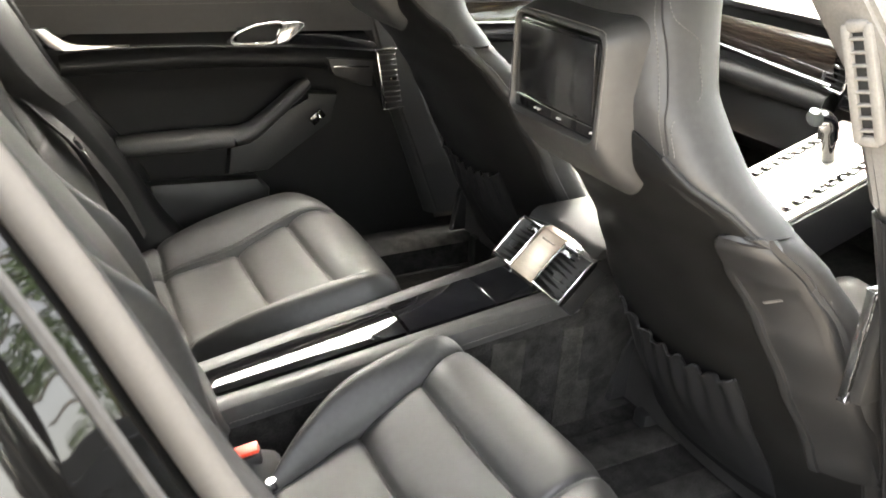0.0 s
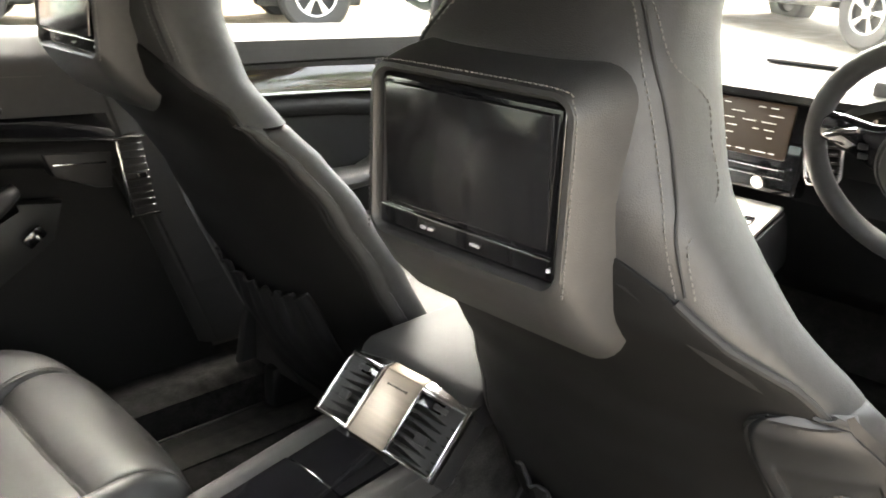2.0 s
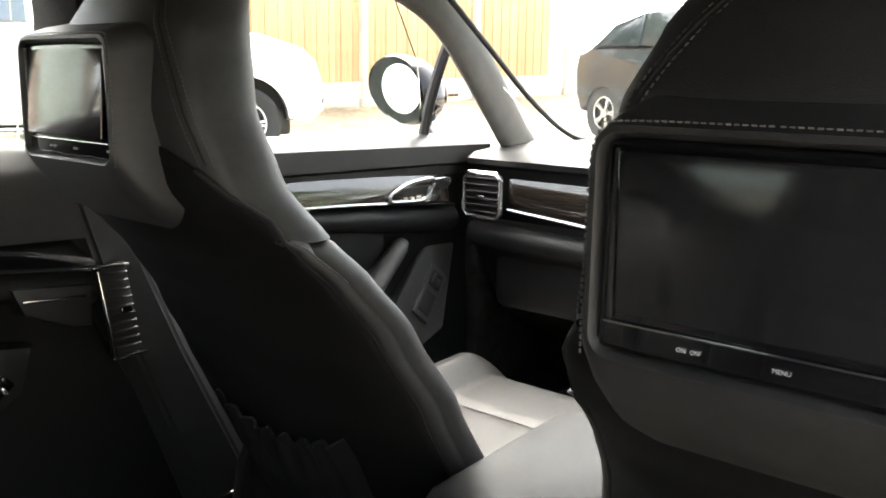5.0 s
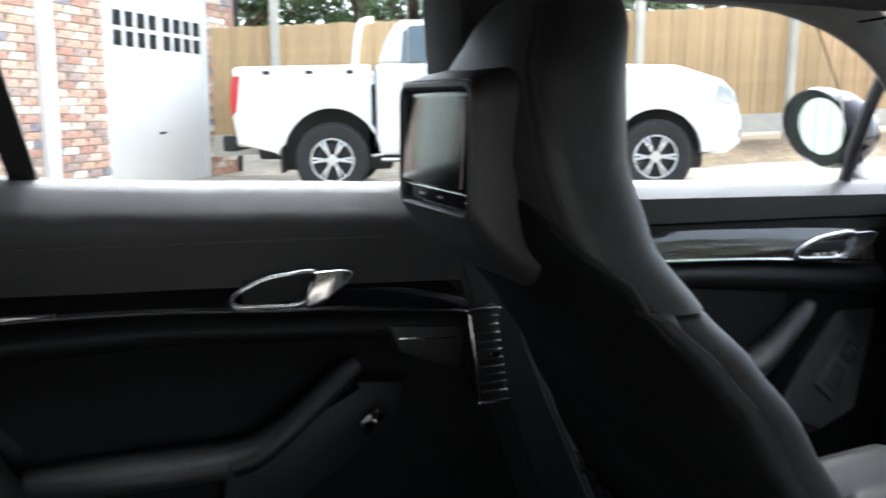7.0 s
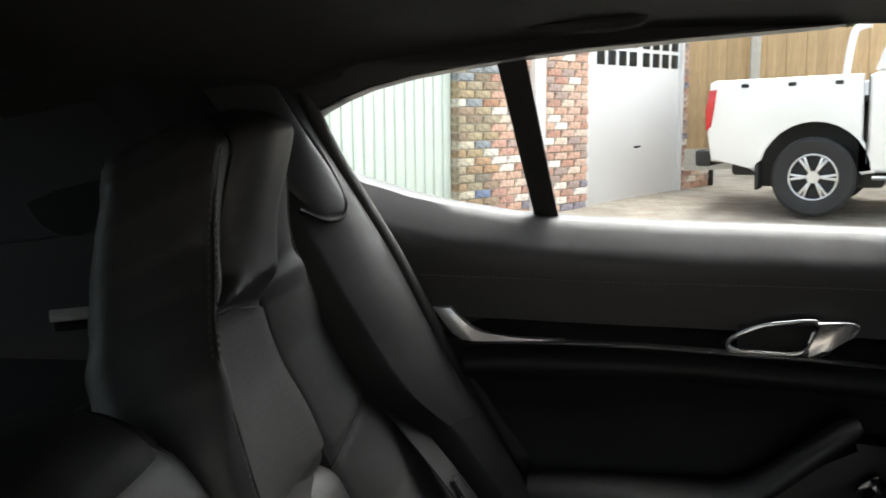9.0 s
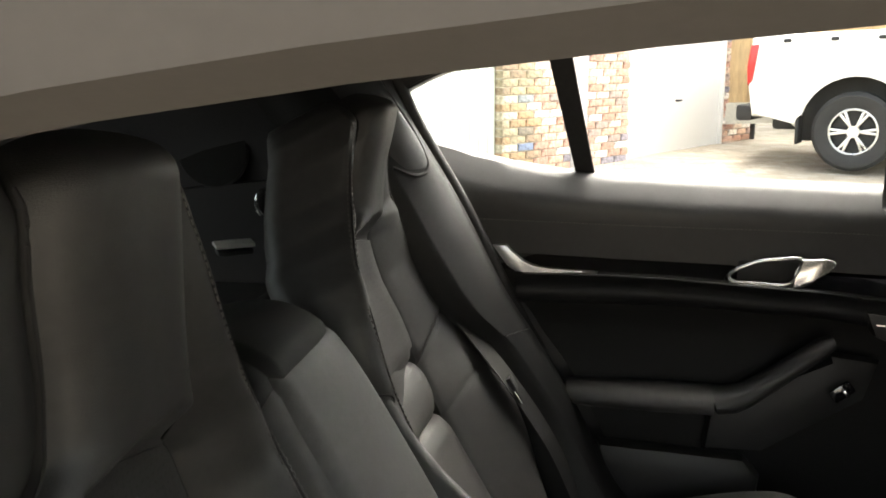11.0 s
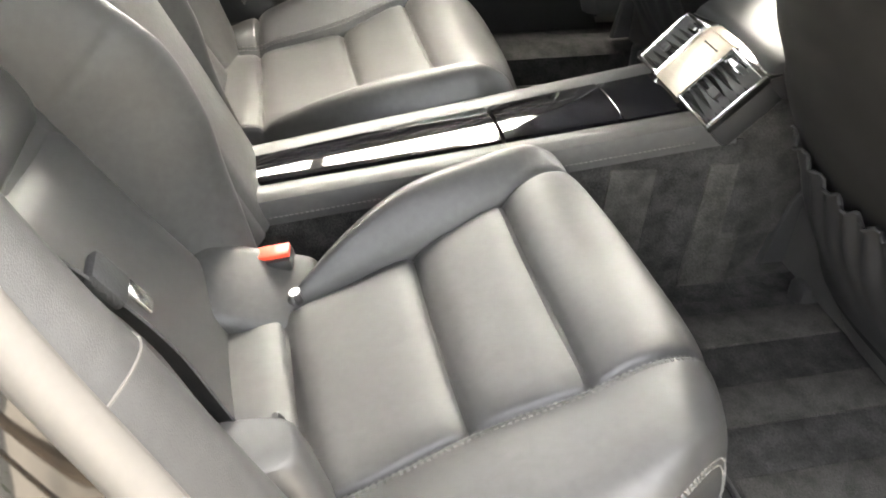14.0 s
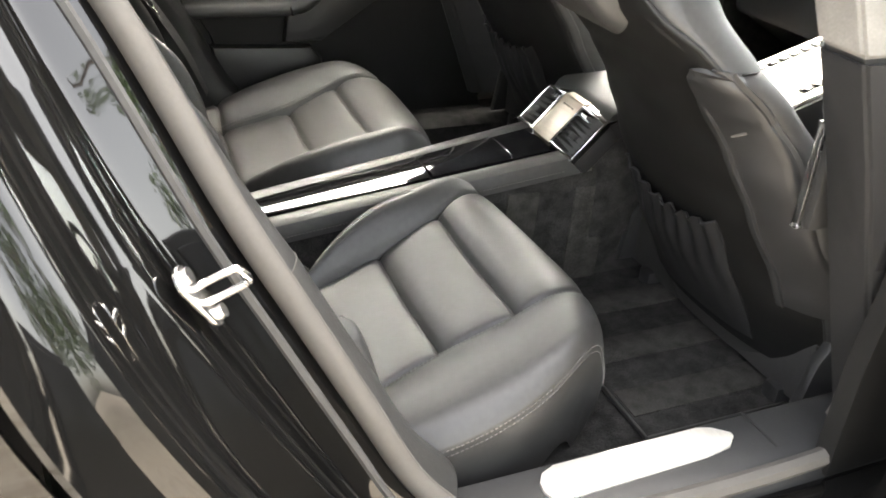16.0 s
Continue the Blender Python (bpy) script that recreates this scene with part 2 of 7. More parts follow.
def boxes(*items):
    bm = bmesh.new()
    for it in items:
        box(bm, *it)
    return bm


def loft(bm, rings, closed=True, caps=True):
    rows = [[bm.verts.new(p) for p in r] for r in rings]
    n = len(rows[0])
    for a, b in zip(rows, rows[1:]):
        for i in range(n if closed else n - 1):
            j = (i + 1) % n
            bm.faces.new((a[i], a[j], b[j], b[i]))
    if caps and closed:
        bm.faces.new(rows[0]), bm.faces.new(rows[-1])
    return bm


def smooth_path(pts, n=6):
    """A Catmull-Rom curve through the points."""
    p = [Vector(q) for q in pts]
    p = [2 * p[0] - p[1]] + p + [2 * p[-1] - p[-2]]
    out = []
    for i in range(1, len(p) - 2):
        for k in range(n):
            t = k / n
            a, b, c, d = p[i - 1], p[i], p[i + 1], p[i + 2]
            out.append(0.5 * (2 * b + (c - a) * t + (2 * a - 5 * b + 4 * c - d) * t * t + (3 * b - a - 3 * c + d) * t ** 3))
    return out + [p[-2]]


def tube(bm, pts, r, seg=8, n=6, flat=1.0, up=(0, 0, 1), loop=False):
    """A rounded bar along a path; flat squeezes it along up."""
    path = smooth_path(pts, n) if n > 1 else [Vector(p) for p in pts]
    rings = []
    for i, p in enumerate(path):
        if loop:
            d = path[(i + 1) % len(path)] - path[i - 1]
        else:
            d = path[min(i + 1, len(path) - 1)] - path[max(i - 1, 0)]
        d.normalize()
        s = d.cross(Vector(up))
        s = s.normalized() if s.length > 1e-4 else Vector((1, 0, 0))
        u = s.cross(d).normalized()
        rings.append([p + s * (r * math.cos(2 * math.pi * k / seg)) + u * (r * flat * math.sin(2 * math.pi * k / seg)) for k in range(seg)])
    if loop:
        rings.append(rings[0])
    return loft(bm, rings, caps=not loop)


def prism(bm, outline, a, b, axis="y", bevel=0.0, seg=2):
    """A side outline pulled from a to b along an axis; the outline's pairs are the two other axes in order."""
    def at(p, q):
        return {"x": (q, p[0], p[1]), "y": (p[0], q, p[1]), "z": (p[0], p[1], q)}[axis]
    v0 = [bm.verts.new(at(p, a)) for p in outline]
    v1 = [bm.verts.new(at(p, b)) for p in outline]
    fs = [bm.faces.new(v0), bm.faces.new(v1)]
    n = len(v0)
    for i in range(n):
        fs.append(bm.faces.new((v0[i], v0[(i + 1) % n], v1[(i + 1) % n], v1[i])))
    if bevel:
        es = [e for f in fs[:2] for e in f.edges]
        bmesh.ops.bevel(bm, geom=es, offset=bevel, segments=seg, affect="EDGES", profile=0.5)
    return bm


def sheet(bm, f, nu, nv, thick=0.01):
    """A curved skin f(u, v) with real thickness along its normal."""
    us = [i / nu for i in range(nu + 1)]
    vs = [j / nv for j in range(nv + 1)]
    top, low = [], []
    for u in us:
        ra, rb = [], []
        for v in vs:
            p = Vector(f(u, v))
            e = 1e-3
            du = Vector(f(min(u + e, 1), v)) - Vector(f(max(u - e, 0), v))
            dv = Vector(f(u, min(v + e, 1))) - Vector(f(u, max(v - e, 0)))
            nn = du.cross(dv)
            nn = nn.normalized() if nn.length > 0 else Vector((0, 0, 1))
            ra.append(bm.verts.new(p)), rb.append(bm.verts.new(p - nn * thick))
        top.append(ra), low.append(rb)
    for i in range(nu):
        for j in range(nv):
            bm.faces.new((top[i][j], top[i + 1][j], top[i + 1][j + 1], top[i][j + 1]))
            bm.faces.new((low[i][j], low[i][j + 1], low[i + 1][j + 1], low[i + 1][j]))
    rim = [(i, 0) for i in range(nu)] + [(nu, j) for j in range(nv)] + [(i, nv) for i in range(nu, 0, -1)] + [(0, j) for j in range(nv, 0, -1)]
    for k in range(len(rim)):
        (a, b), (c, d) = rim[k], rim[(k + 1) % len(rim)]
        bm.faces.new((top[a][b], top[c][d], low[c][d], low[a][b]))
    return bm


def lerp_table(tab, x):
    if x <= tab[0][0]:
        return tab[0][1:]
    for a, b in zip(tab, tab[1:]):
        if x <= b[0]:
            t = (x - a[0]) / (b[0] - a[0])
            t = t * t * (3 - 2 * t) * 0.35 + t * 0.65
            return tuple(p + (q - p) * t for p, q in zip(a[1:], b[1:]))
    return tab[-1][1:]


def curve_table(tab, x):
    """Smooth value of a table at x (a cubic through its points)."""
    n = len(tab)
    if x <= tab[0][0]:
        return tab[0][1]
    if x >= tab[-1][0]:
        return tab[-1][1]
    i = max(k for k in range(n - 1) if tab[k][0] <= x)
    x0, y0, x1, y1 = *tab[i], *tab[i + 1]
    def slope(k):
        a, b = max(0, k - 1), min(n - 1, k + 1)
        return (tab[b][1] - tab[a][1]) / (tab[b][0] - tab[a][0])
    h = x1 - x0
    t = (x - x0) / h
    m0, m1 = slope(i) * h, slope(i + 1) * h
    return (2 * t ** 3 - 3 * t * t + 1) * y0 + (t ** 3 - 2 * t * t + t) * m0 + (3 * t * t - 2 * t ** 3) * y1 + (t ** 3 - t * t) * m1


def stitches(bm, pts, length=0.004, gap=0.003, r=0.0006, n=10):
    """A row of short threads lying along a path."""
    path = smooth_path(pts, n)
    want, run = 0.0, 0.0
    for a, b in zip(path, path[1:]):
        seg = (b - a).length
        while want < run + seg:
            p = a + (b - a) * ((want - run) / seg)
            d = (b - a).normalized()
            q = d.to_track_quat("X", "Z").to_matrix().to_4x4()
            box(bm, p, (length, 2 * r, 2 * r), 0, q)
            want += length + gap
        run += seg
    return bm


def gauss(d, w):
    return math.exp(-(d / w) ** 2)


# ---- the car's shell: floor, roof, pillars, sills ----
bm = bmesh.new()
box(bm, (0.35, 0, 0.25), (2.1, 1.46, 0.06), 0.01)
solo("floor", bm, CARPET, "dark carpeted floor of the car", "floor", kind="structure")
bm = boxes(((-1.25, 0, 0.32), (1.3, 1.5, 0.06), 0.02), ((-0.66, 0, 0.30), (0.05, 1.44, 0.2), 0.01))
solo("floor_rear", bm, CARPET, "raised dark carpet floor under rear seats and boot", "floor", kind="structure")


def roof_z(x, y):
    """Inner roof height."""
    zc = lerp_table([(-1.9, 1.0), (-1.5, 1.19), (-1.2, 1.29), (-0.9, 1.325), (-0.3, 1.355), (0.3, 1.365), (0.75, 1.37), (1.0, 1.33)], x)[0]
    drop = lerp_table([(-1.5, 0.10), (-1.0, 0.10), (-0.92, 0.085), (-0.83, 0.035), (-0.67, 0.012), (-0.5, 0.0)], x)[0]
    return zc - 0.055 * abs(y / 0.66) ** 3.2 - drop * abs(y / 0.62) ** 5


def roof_half(x):
    return lerp_table([(-1.9, 0.50), (-1.2, 0.55), (-0.6, 0.605), (0.2, 0.625), (0.7, 0.62), (1.0, 0.60)], x)[0]


def roof_skin(lift, x0, x1):
    def f(u, v):
        x = x0 + (x1 - x0) * u
        y = (2 * v - 1) * roof_half(x)
        return (x, y, roof_z(x, y) + lift)
    return f


bm = bmesh.new()
sheet(bm, roof_skin(0.0, -1.25, 0.78), 24, 24, -0.018)
solo("ceiling", bm, LINER, "dark fabric roof lining", "ceiling", kind="structure")
bm = bmesh.new()
sheet(bm, roof_skin(0.045, -1.25, 0.8), 24, 24, -0.01)
solo("roof_panel", bm, PAINT, "glossy black outer roof panel of the car", "roof", kind="structure")

# seals along the two long edges of the roof lining
for side, nm in ((1, "left"), (-1, "right")):
    bm = bmesh.new()
    tube(bm, [(x, side * (roof_half(x) + 0.004), roof_z(x, roof_half(x)) + (0.022 if side > 0 else -0.018)) for x in (-0.95, -0.7, -0.4, -0.1, 0.2, 0.5, 0.75)], 0.024, 8, 5)
    # the left rail's shade is put into its colour by the darker lining
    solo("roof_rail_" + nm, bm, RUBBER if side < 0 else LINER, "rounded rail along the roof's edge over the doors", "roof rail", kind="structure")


def side_y(z):
    """Half width of the cabin's side at a height, without sign: leaning in above the belt line."""
    return lerp_table([(0.3, 0.76), (0.9, 0.755), (1.02, 0.735), (1.25, 0.615), (1.4, 0.55)], z)[0]


# A pillars and windscreen frame
for side, nm in ((1, "left"), (-1, "right")):
    bm = bmesh.new()
    spine = smooth_path([(0.25, 0.622, 1.340), (0.50, 0.632, 1.345), (0.72, 0.650, 1.295), (0.90, 0.680, 1.185), (1.13, 0.735, 1.018), (1.30, 0.765, 0.90)], 5)
    rings = []
    for i, p in enumerate(spine):
        w = 0.026 + 0.028 * min(1, i / 16)
        d = (spine[min(i + 1, len(spine) - 1)] - spine[max(0, i - 1)]).normalized()
        a = Vector((0, 1, 0)).cross(d).normalized()
        b = d.cross(a)
        rings.append([Vector((q.x, side * q.y, q.z)) for q in [p + a * (w * math.cos(t)) * 1.0 + b * (0.022 * math.sin(t)) for t in [2 * math.pi * k / 14 for k in range(14)]]])
    loft(bm, rings)
    solo("a_pillar_" + nm, bm, GREIGE, "pale greige fabric-covered windscreen pillar", "pillar", kind="structure")

# B pillars with belt guide and air vent
def b_pillar(side, nm):
    bm = bmesh.new()
    rings = []
    for z, x, w in ((0.40, 0.235, 0.085), (0.55, 0.17, 0.075), (0.70, 0.105, 0.065), (0.85, 0.045, 0.06), (0.98, -0.002, 0.055), (1.1, -0.002 if side > 0 else -0.020, 0.052), (1.22, -0.035 if side > 0 else -0.070, 0.052), (1.33, -0.062 if side > 0 else -0.108, 0.054)):
        y = side_y(z)
        rings.append([(x - w, side * (y - 0.03), z), (x - w * 0.6, side * (y - 0.055), z), (x + w * 0.6, side * (y - 0.055), z), (x + w, side * (y - 0.03), z), (x + w, side * (y + 0.04), z), (x - w, side * (y + 0.04), z)])
    loft(bm, rings[:5])
    bmesh.ops.bevel(bm, geom=[e for e in bm.edges], offset=0.006, segments=2, affect="EDGES")
    p = solo("b_pillar_" + nm, bm, TRIM, "dark plastic door pillar with a slotted vent", "pillar", kind="structure")
    bm = bmesh.new()
    loft(bm, rings[4:])
    bmesh.ops.bevel(bm, geom=[e for e in bm.edges], offset=0.006, segments=2, affect="EDGES")
    # left twin in the dark lining: its shade is painted in, not another fabric
    part("upper_trim", bm, GREIGE if side < 0 else LINER, p, "pale greige upper trim" if side < 0 else "upper trim with shade in its colour")
    # outer jamb, glossy black
    bm = bmesh.new()
    for z0, z1, x0, x1 in ((0.36, 0.95, 0.24, 0.045), (0.95, 1.33, 0.045, -0.06 if side < 0 else -0.03)):
        def f(u, v, z0=z0, z1=z1, x0=x0, x1=x1):
            z = z0 + (z1 - z0) * u
            return (x0 + (x1 - x0) * u - 0.03 + 0.09 * v, side * (side_y(z) + 0.045 + 0.05 * math.sin(math.pi * v)), z)
        sheet(bm, f, 6, 6, 0.012)
    part("door_jamb", bm, PAINT, p, "glossy black painted jamb")
    # seal
    bm = bmesh.new()
    fwd = 0.055
    line = [(-0.14 + fwd, side * 0.60, 1.27), (-0.11 + fwd, side * 0.64, 1.19), (-0.07 + fwd, side * 0.70, 1.05), (-0.02, side * 0.75, 0.92)]
    if side < 0:
        line += [(0.055, side * 0.775, 0.72), (0.115, side * 0.785, 0.55), (0.08, side * 0.79, 0.45)]
    tube(bm, line, 0.014, 8, 6)
    # left seal is the grey one's shaded copy, darkened by its material
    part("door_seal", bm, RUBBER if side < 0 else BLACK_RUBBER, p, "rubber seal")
    # lower louvre vent with chrome ends
    c = Vector((0.028 if side > 0 else 0.045, side * 0.695, 0.79))
    rot = pose(0, 0, 0, 0, -9 if side > 0 else 0, 0)
    bm = boxes((c, (0.052, 0.02, 0.15), 0.008, rot))
    v = part("pillar_vent", bm, VOID, p, "upright louvred air vent with chrome ends")
    for k in range(10):
        q = c + rot @ Vector((0, -side * 0.0105, -0.06 + 0.0133 * k))
        part("louvre", boxes((q, (0.044, 0.006, 0.0035), 0.001, pose(0, 0, 0, 20 * side))), TRIM, v)
    part("slider", boxes((c + rot @ Vector((0.006, -side * 0.014, 0.0)), (0.018, 0.008, 0.010), 0.002)), GLOSS, v)
    for dz in (-0.074, 0.074):
        bm = boxes((c + rot @ Vector((-0.004, -side * 0.012, dz)), (0.058, 0.014, 0.005), 0.002))
        part("end_strip", bm, CHROME, v, "chrome strip")
    bm = boxes((c + rot @ Vector((-0.027, -side * 0.014, 0)), (0.004, 0.012, 0.145), 0.0015, rot))
    part("side_strip", bm, CHROME, v, "chrome strip")
    # upper slotted outlet: on the right it faces the rear
    if side > 0:
        base, wide, tall, ribs = Vector((0.010, side_y(1.06) - 0.057, 1.06)), 0.038, 0.165, 10
        rot = Matrix.Rotation(radians(-27), 4, "X") @ pose(0, 0, 0, 0, -18, 0)
    else:
        top, foot = Vector((-0.101, -0.668, 1.168)), Vector((-0.071, -0.692, 1.053))
        base, wide, tall, ribs = (top + foot) / 2 + Vector((0, -0.003, 0)), 0.022, (top - foot).length, 8
        up = (top - foot).normalized()
        out = Vector((-1, -0.12, 0))
        out = (out - up * out.dot(up)).normalized()
        rot = Matrix((out.cross(up), out, up)).transposed().to_4x4()
    face = -side if side > 0 else 1
    bm = bmesh.new()
    for k in (1, -1):
        box(bm, base + rot @ Vector((k * wide / 2, 0, 0)), (0.008 if side > 0 else 0.010, 0.012, tall), 0.003, rot)
        box(bm, base + rot @ Vector((0, 0, k * (tall / 2 - 0.003))), (wide + 0.002, 0.012, 0.012), 0.004, rot)
    # outlet frame and ribs follow the trim: left side painted in shade
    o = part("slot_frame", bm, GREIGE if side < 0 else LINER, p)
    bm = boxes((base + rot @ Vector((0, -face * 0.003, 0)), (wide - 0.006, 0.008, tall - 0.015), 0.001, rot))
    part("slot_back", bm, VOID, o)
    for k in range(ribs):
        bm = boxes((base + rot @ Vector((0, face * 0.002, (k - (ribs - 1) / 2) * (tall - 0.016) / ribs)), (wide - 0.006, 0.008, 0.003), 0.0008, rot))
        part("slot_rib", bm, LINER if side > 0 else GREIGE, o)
    return p


b_pillar(1, "left")
b_pillar(-1, "right")

# sills
for side, nm in ((1, "left"), (-1, "right")):
    bm = bmesh.new()
    prism(bm, [(side * y if side > 0 else side * (y + 0.025), z - 0.045 if side > 0 else z + 0.008) for y, z in ((0.62 if side > 0 else 0.674, 0.26), (0.62 if side > 0 else 0.674, 0.390), (0.66 if side > 0 else 0.686, 0.405), (0.76, 0.408), (0.79, 0.395), (0.815, 0.33), (0.82, 0.24))], -0.52, 1.3, "x", 0.006)
    s = solo("sill_" + nm, bm, TRIM if side < 0 else CARPET, "black door sill of the car", "sill", kind="structure")
    if side < 0:
        bm = bmesh.new()
        outline = [(-0.362, -0.772), (-0.368, -0.758), (-0.366, -0.742), (-0.356, -0.728), (-0.335, -0.719), (-0.10, -0.718), (-0.08, -0.724), (-0.058, -0.742), (-0.058, -0.750), (-0.075, -0.765), (-0.12, -0.772), (-0.345, -0.779)]
        prism(bm, outline, 0.412, 0.4205, "z", 0.0015)
        part("tread_plate", bm, ALU, s, "brushed metal tread plate")
        bm = boxes(((-0.01, -0.747, 0.4165), (0.002, 0.078, 0.003), 0))
        part("joint", bm, VOID, s)
        bm = bmesh.new()
        tube(bm, [(-0.53, -0.775, 0.47), (-0.47, -0.805, 0.425), (-0.25, -0.815, 0.405), (0.04, -0.815, 0.405), (0.10, -0.81, 0.43), (0.09, -0.795, 0.49)], 0.014, 8, 6)
        part("door_seal", bm, RUBBER, s, "grey rubber seal")
        bm = boxes(((0.4, -0.86, 0.31), (2.2, 0.10, 0.14), 0.03))
        part("outer_sill", bm, PAINT, s, "glossy black painted sill")

# ---- right rear body side around the open door: seal, painted jamb, quarter panel ----
SEAL = [(-0.90, -0.585, 1.245), (-0.87, -0.615, 1.16), (-0.80, -0.665, 1.02), (-0.73, -0.71, 0.86), (-0.67, -0.735, 0.74), (-0.61, -0.755, 0.62), (-0.555, -0.765, 0.51), (-0.50, -0.772, 0.44)]
EDGE = [(-1.06, -0.70, 1.26), (-1.02, -0.76, 1.17), (-0.995, -0.852, 1.04), (-0.948, -0.915, 0.88), (-0.890, -0.940, 0.74), (-0.805, -0.945, 0.60), (-0.70, -0.94, 0.46), (-0.58, -0.925, 0.32)]


def on_curve(curve):
    pts = smooth_path(curve, 8)
    def f(u):
        k = u * (len(pts) - 1)
        i = min(int(k), len(pts) - 2)
        return pts[i].lerp(pts[i + 1], k - i)
    return f


seal_at, edge_at = on_curve(SEAL), on_curve(EDGE)


def jamb(u, v):
    a, b = seal_at(u), edge_at(u)
    p = a.lerp(b, v)
    d = (b - a).normalized()
    n = Vector((0.72, -0.62, -0.1)).normalized()
    step = 0.020 * math.tanh((v - 0.34) * 22) - 0.026 * math.sin(math.pi * v) + 0.015 * math.exp(-((v - 0.72) / 0.07) ** 2)
    return p + n * (step + 0.005 * math.sin(8 * u + 5 * v) + 0.0022 * math.sin(15 * v - 6 * u))


bm = bmesh.new()
sheet(bm, jamb, 48, 40, 0.008)
quarter = solo("quarter_panel_right", bm, PAINT, "glossy black painted door jamb and rear wing", "car body", kind="structure")


def wing(u, v):
    e = edge_at(u)
    x = e.x - 1.1 * v
    return (x, e.y - 0.03 * math.sin(math.pi * min(1, v * 1.2)) + 0.14 * v * v, e.z + 0.02 * v - 0.35 * v * max(0, e.z - 0.95))


bm = bmesh.new()
sheet(bm, wing, 24, 20, 0.01)
part("wing", bm, PAINT, quarter, "glossy black rear wing")
bm = bmesh.new()
sheet(bm, lambda u, v: (-0.56 - 1.3 * u, -0.937 - 0.025 * math.sin(math.pi * u), 0.47 - 0.34 * v), 12, 6, 0.012)
part("wing_skirt", bm, PAINT, quarter, "glossy black lower wing")
bm = bmesh.new()
tube(bm, SEAL, 0.015, 10, 8)
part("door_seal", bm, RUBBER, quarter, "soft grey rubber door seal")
bm = bmesh.new()
tube(bm, [(p[0] - 0.035, p[1] - 0.05, p[2] + 0.012) for p in SEAL], 0.005, 6, 8)
part("seam_bead", bm, BLACK_RUBBER, quarter)
# door striker
striker = thing("door_striker", "bare steel door striker bolted to the black jamb", "striker")
face = Vector((0.84, -0.22, 0.48)).normalized()      # the jamb's face there
length = Vector((-0.397, -0.11, 0.906))
length = (length - face * length.dot(face)).normalized()
rot = Matrix((face, length.cross(face), length)).transposed().to_4x4()
sc = Vector((-0.779, -0.788, 0.818)) + 0.004 * face
bm = bmesh.new()
prism(bm, [(0.0165 * math.cos(t), 0.020 * math.copysign(1, math.sin(t)) + 0.0165 * math.sin(t)) for t in [2 * math.pi * (k + 0.5) / 24 for k in range(24)]], -0.003, 0.003, "x", 0.0015)
bmesh.ops.transform(bm, matrix=Matrix.Translation(sc) @ rot, verts=bm.verts)
part("plate", bm, STEEL, striker)
bm = bmesh.new()
tube(bm, [sc + rot @ Vector(p) for p in ((0.0, -0.002, 0.012), (0.036, -0.002, 0.012), (0.046, -0.001, 0.008), (0.046, 0.001, -0.008), (0.036, 0.002, -0.012), (0.0, 0.002, -0.012))], 0.0036, 8, 4)
part("loop", bm, STEEL, striker)
for dz in (0.026, -0.026):
    bm = bmesh.new()
    tube(bm, [sc + rot @ Vector((0.003, 0, dz)), sc + rot @ Vector((0.009, 0, dz))], 0.0075, 12, 1)
    part("bolt", bm, STEEL, striker)


# inner trim between seal and seat back, both sides
def trim_at(side, u, v, proud=0.0):
    a = seal_at(u)
    back, y_in = lerp_table([(0.0, 0.125, -0.540), (0.3, 0.030, -0.572), (0.55, 0.004, -0.595), (1.0, 0.0, -0.620)], u)
    if side < 0:   # the belt runs in the gap beside this trim
        y_in -= 0.046 * max(0.0, min(1.0, (u - 0.15) / 0.35))
    else:
        back, y_in = lerp_table([(0.0, 0.110, -0.500), (0.22, 0.056, -0.510), (0.31, 0.052, -0.518), (0.40, 0.044, -0.545), (0.52, 0.014, -0.605), (0.70, 0.0, -0.640), (1.0, 0.0, -0.640)], u)
    inner = Vector((a.x - back, y_in, a.z + 0.01))
    if v < 0.75:
        p = a.lerp(inner, v / 0.75) + Vector((0.03, 0.01, 0.015)) * math.sin(math.pi * v / 0.75) * 0.7
    else:   # the inner edge turns back beside the seat
        k = (v - 0.75) / 0.25
        p = inner + Vector((-0.13 * k, 0.012 * math.sin(math.pi * min(1, k * 1.2)), 0.0))
    p += Vector((0.6, 0.7, 0.3)) * proud
    return Vector((p.x, side * -p.y, p.z))


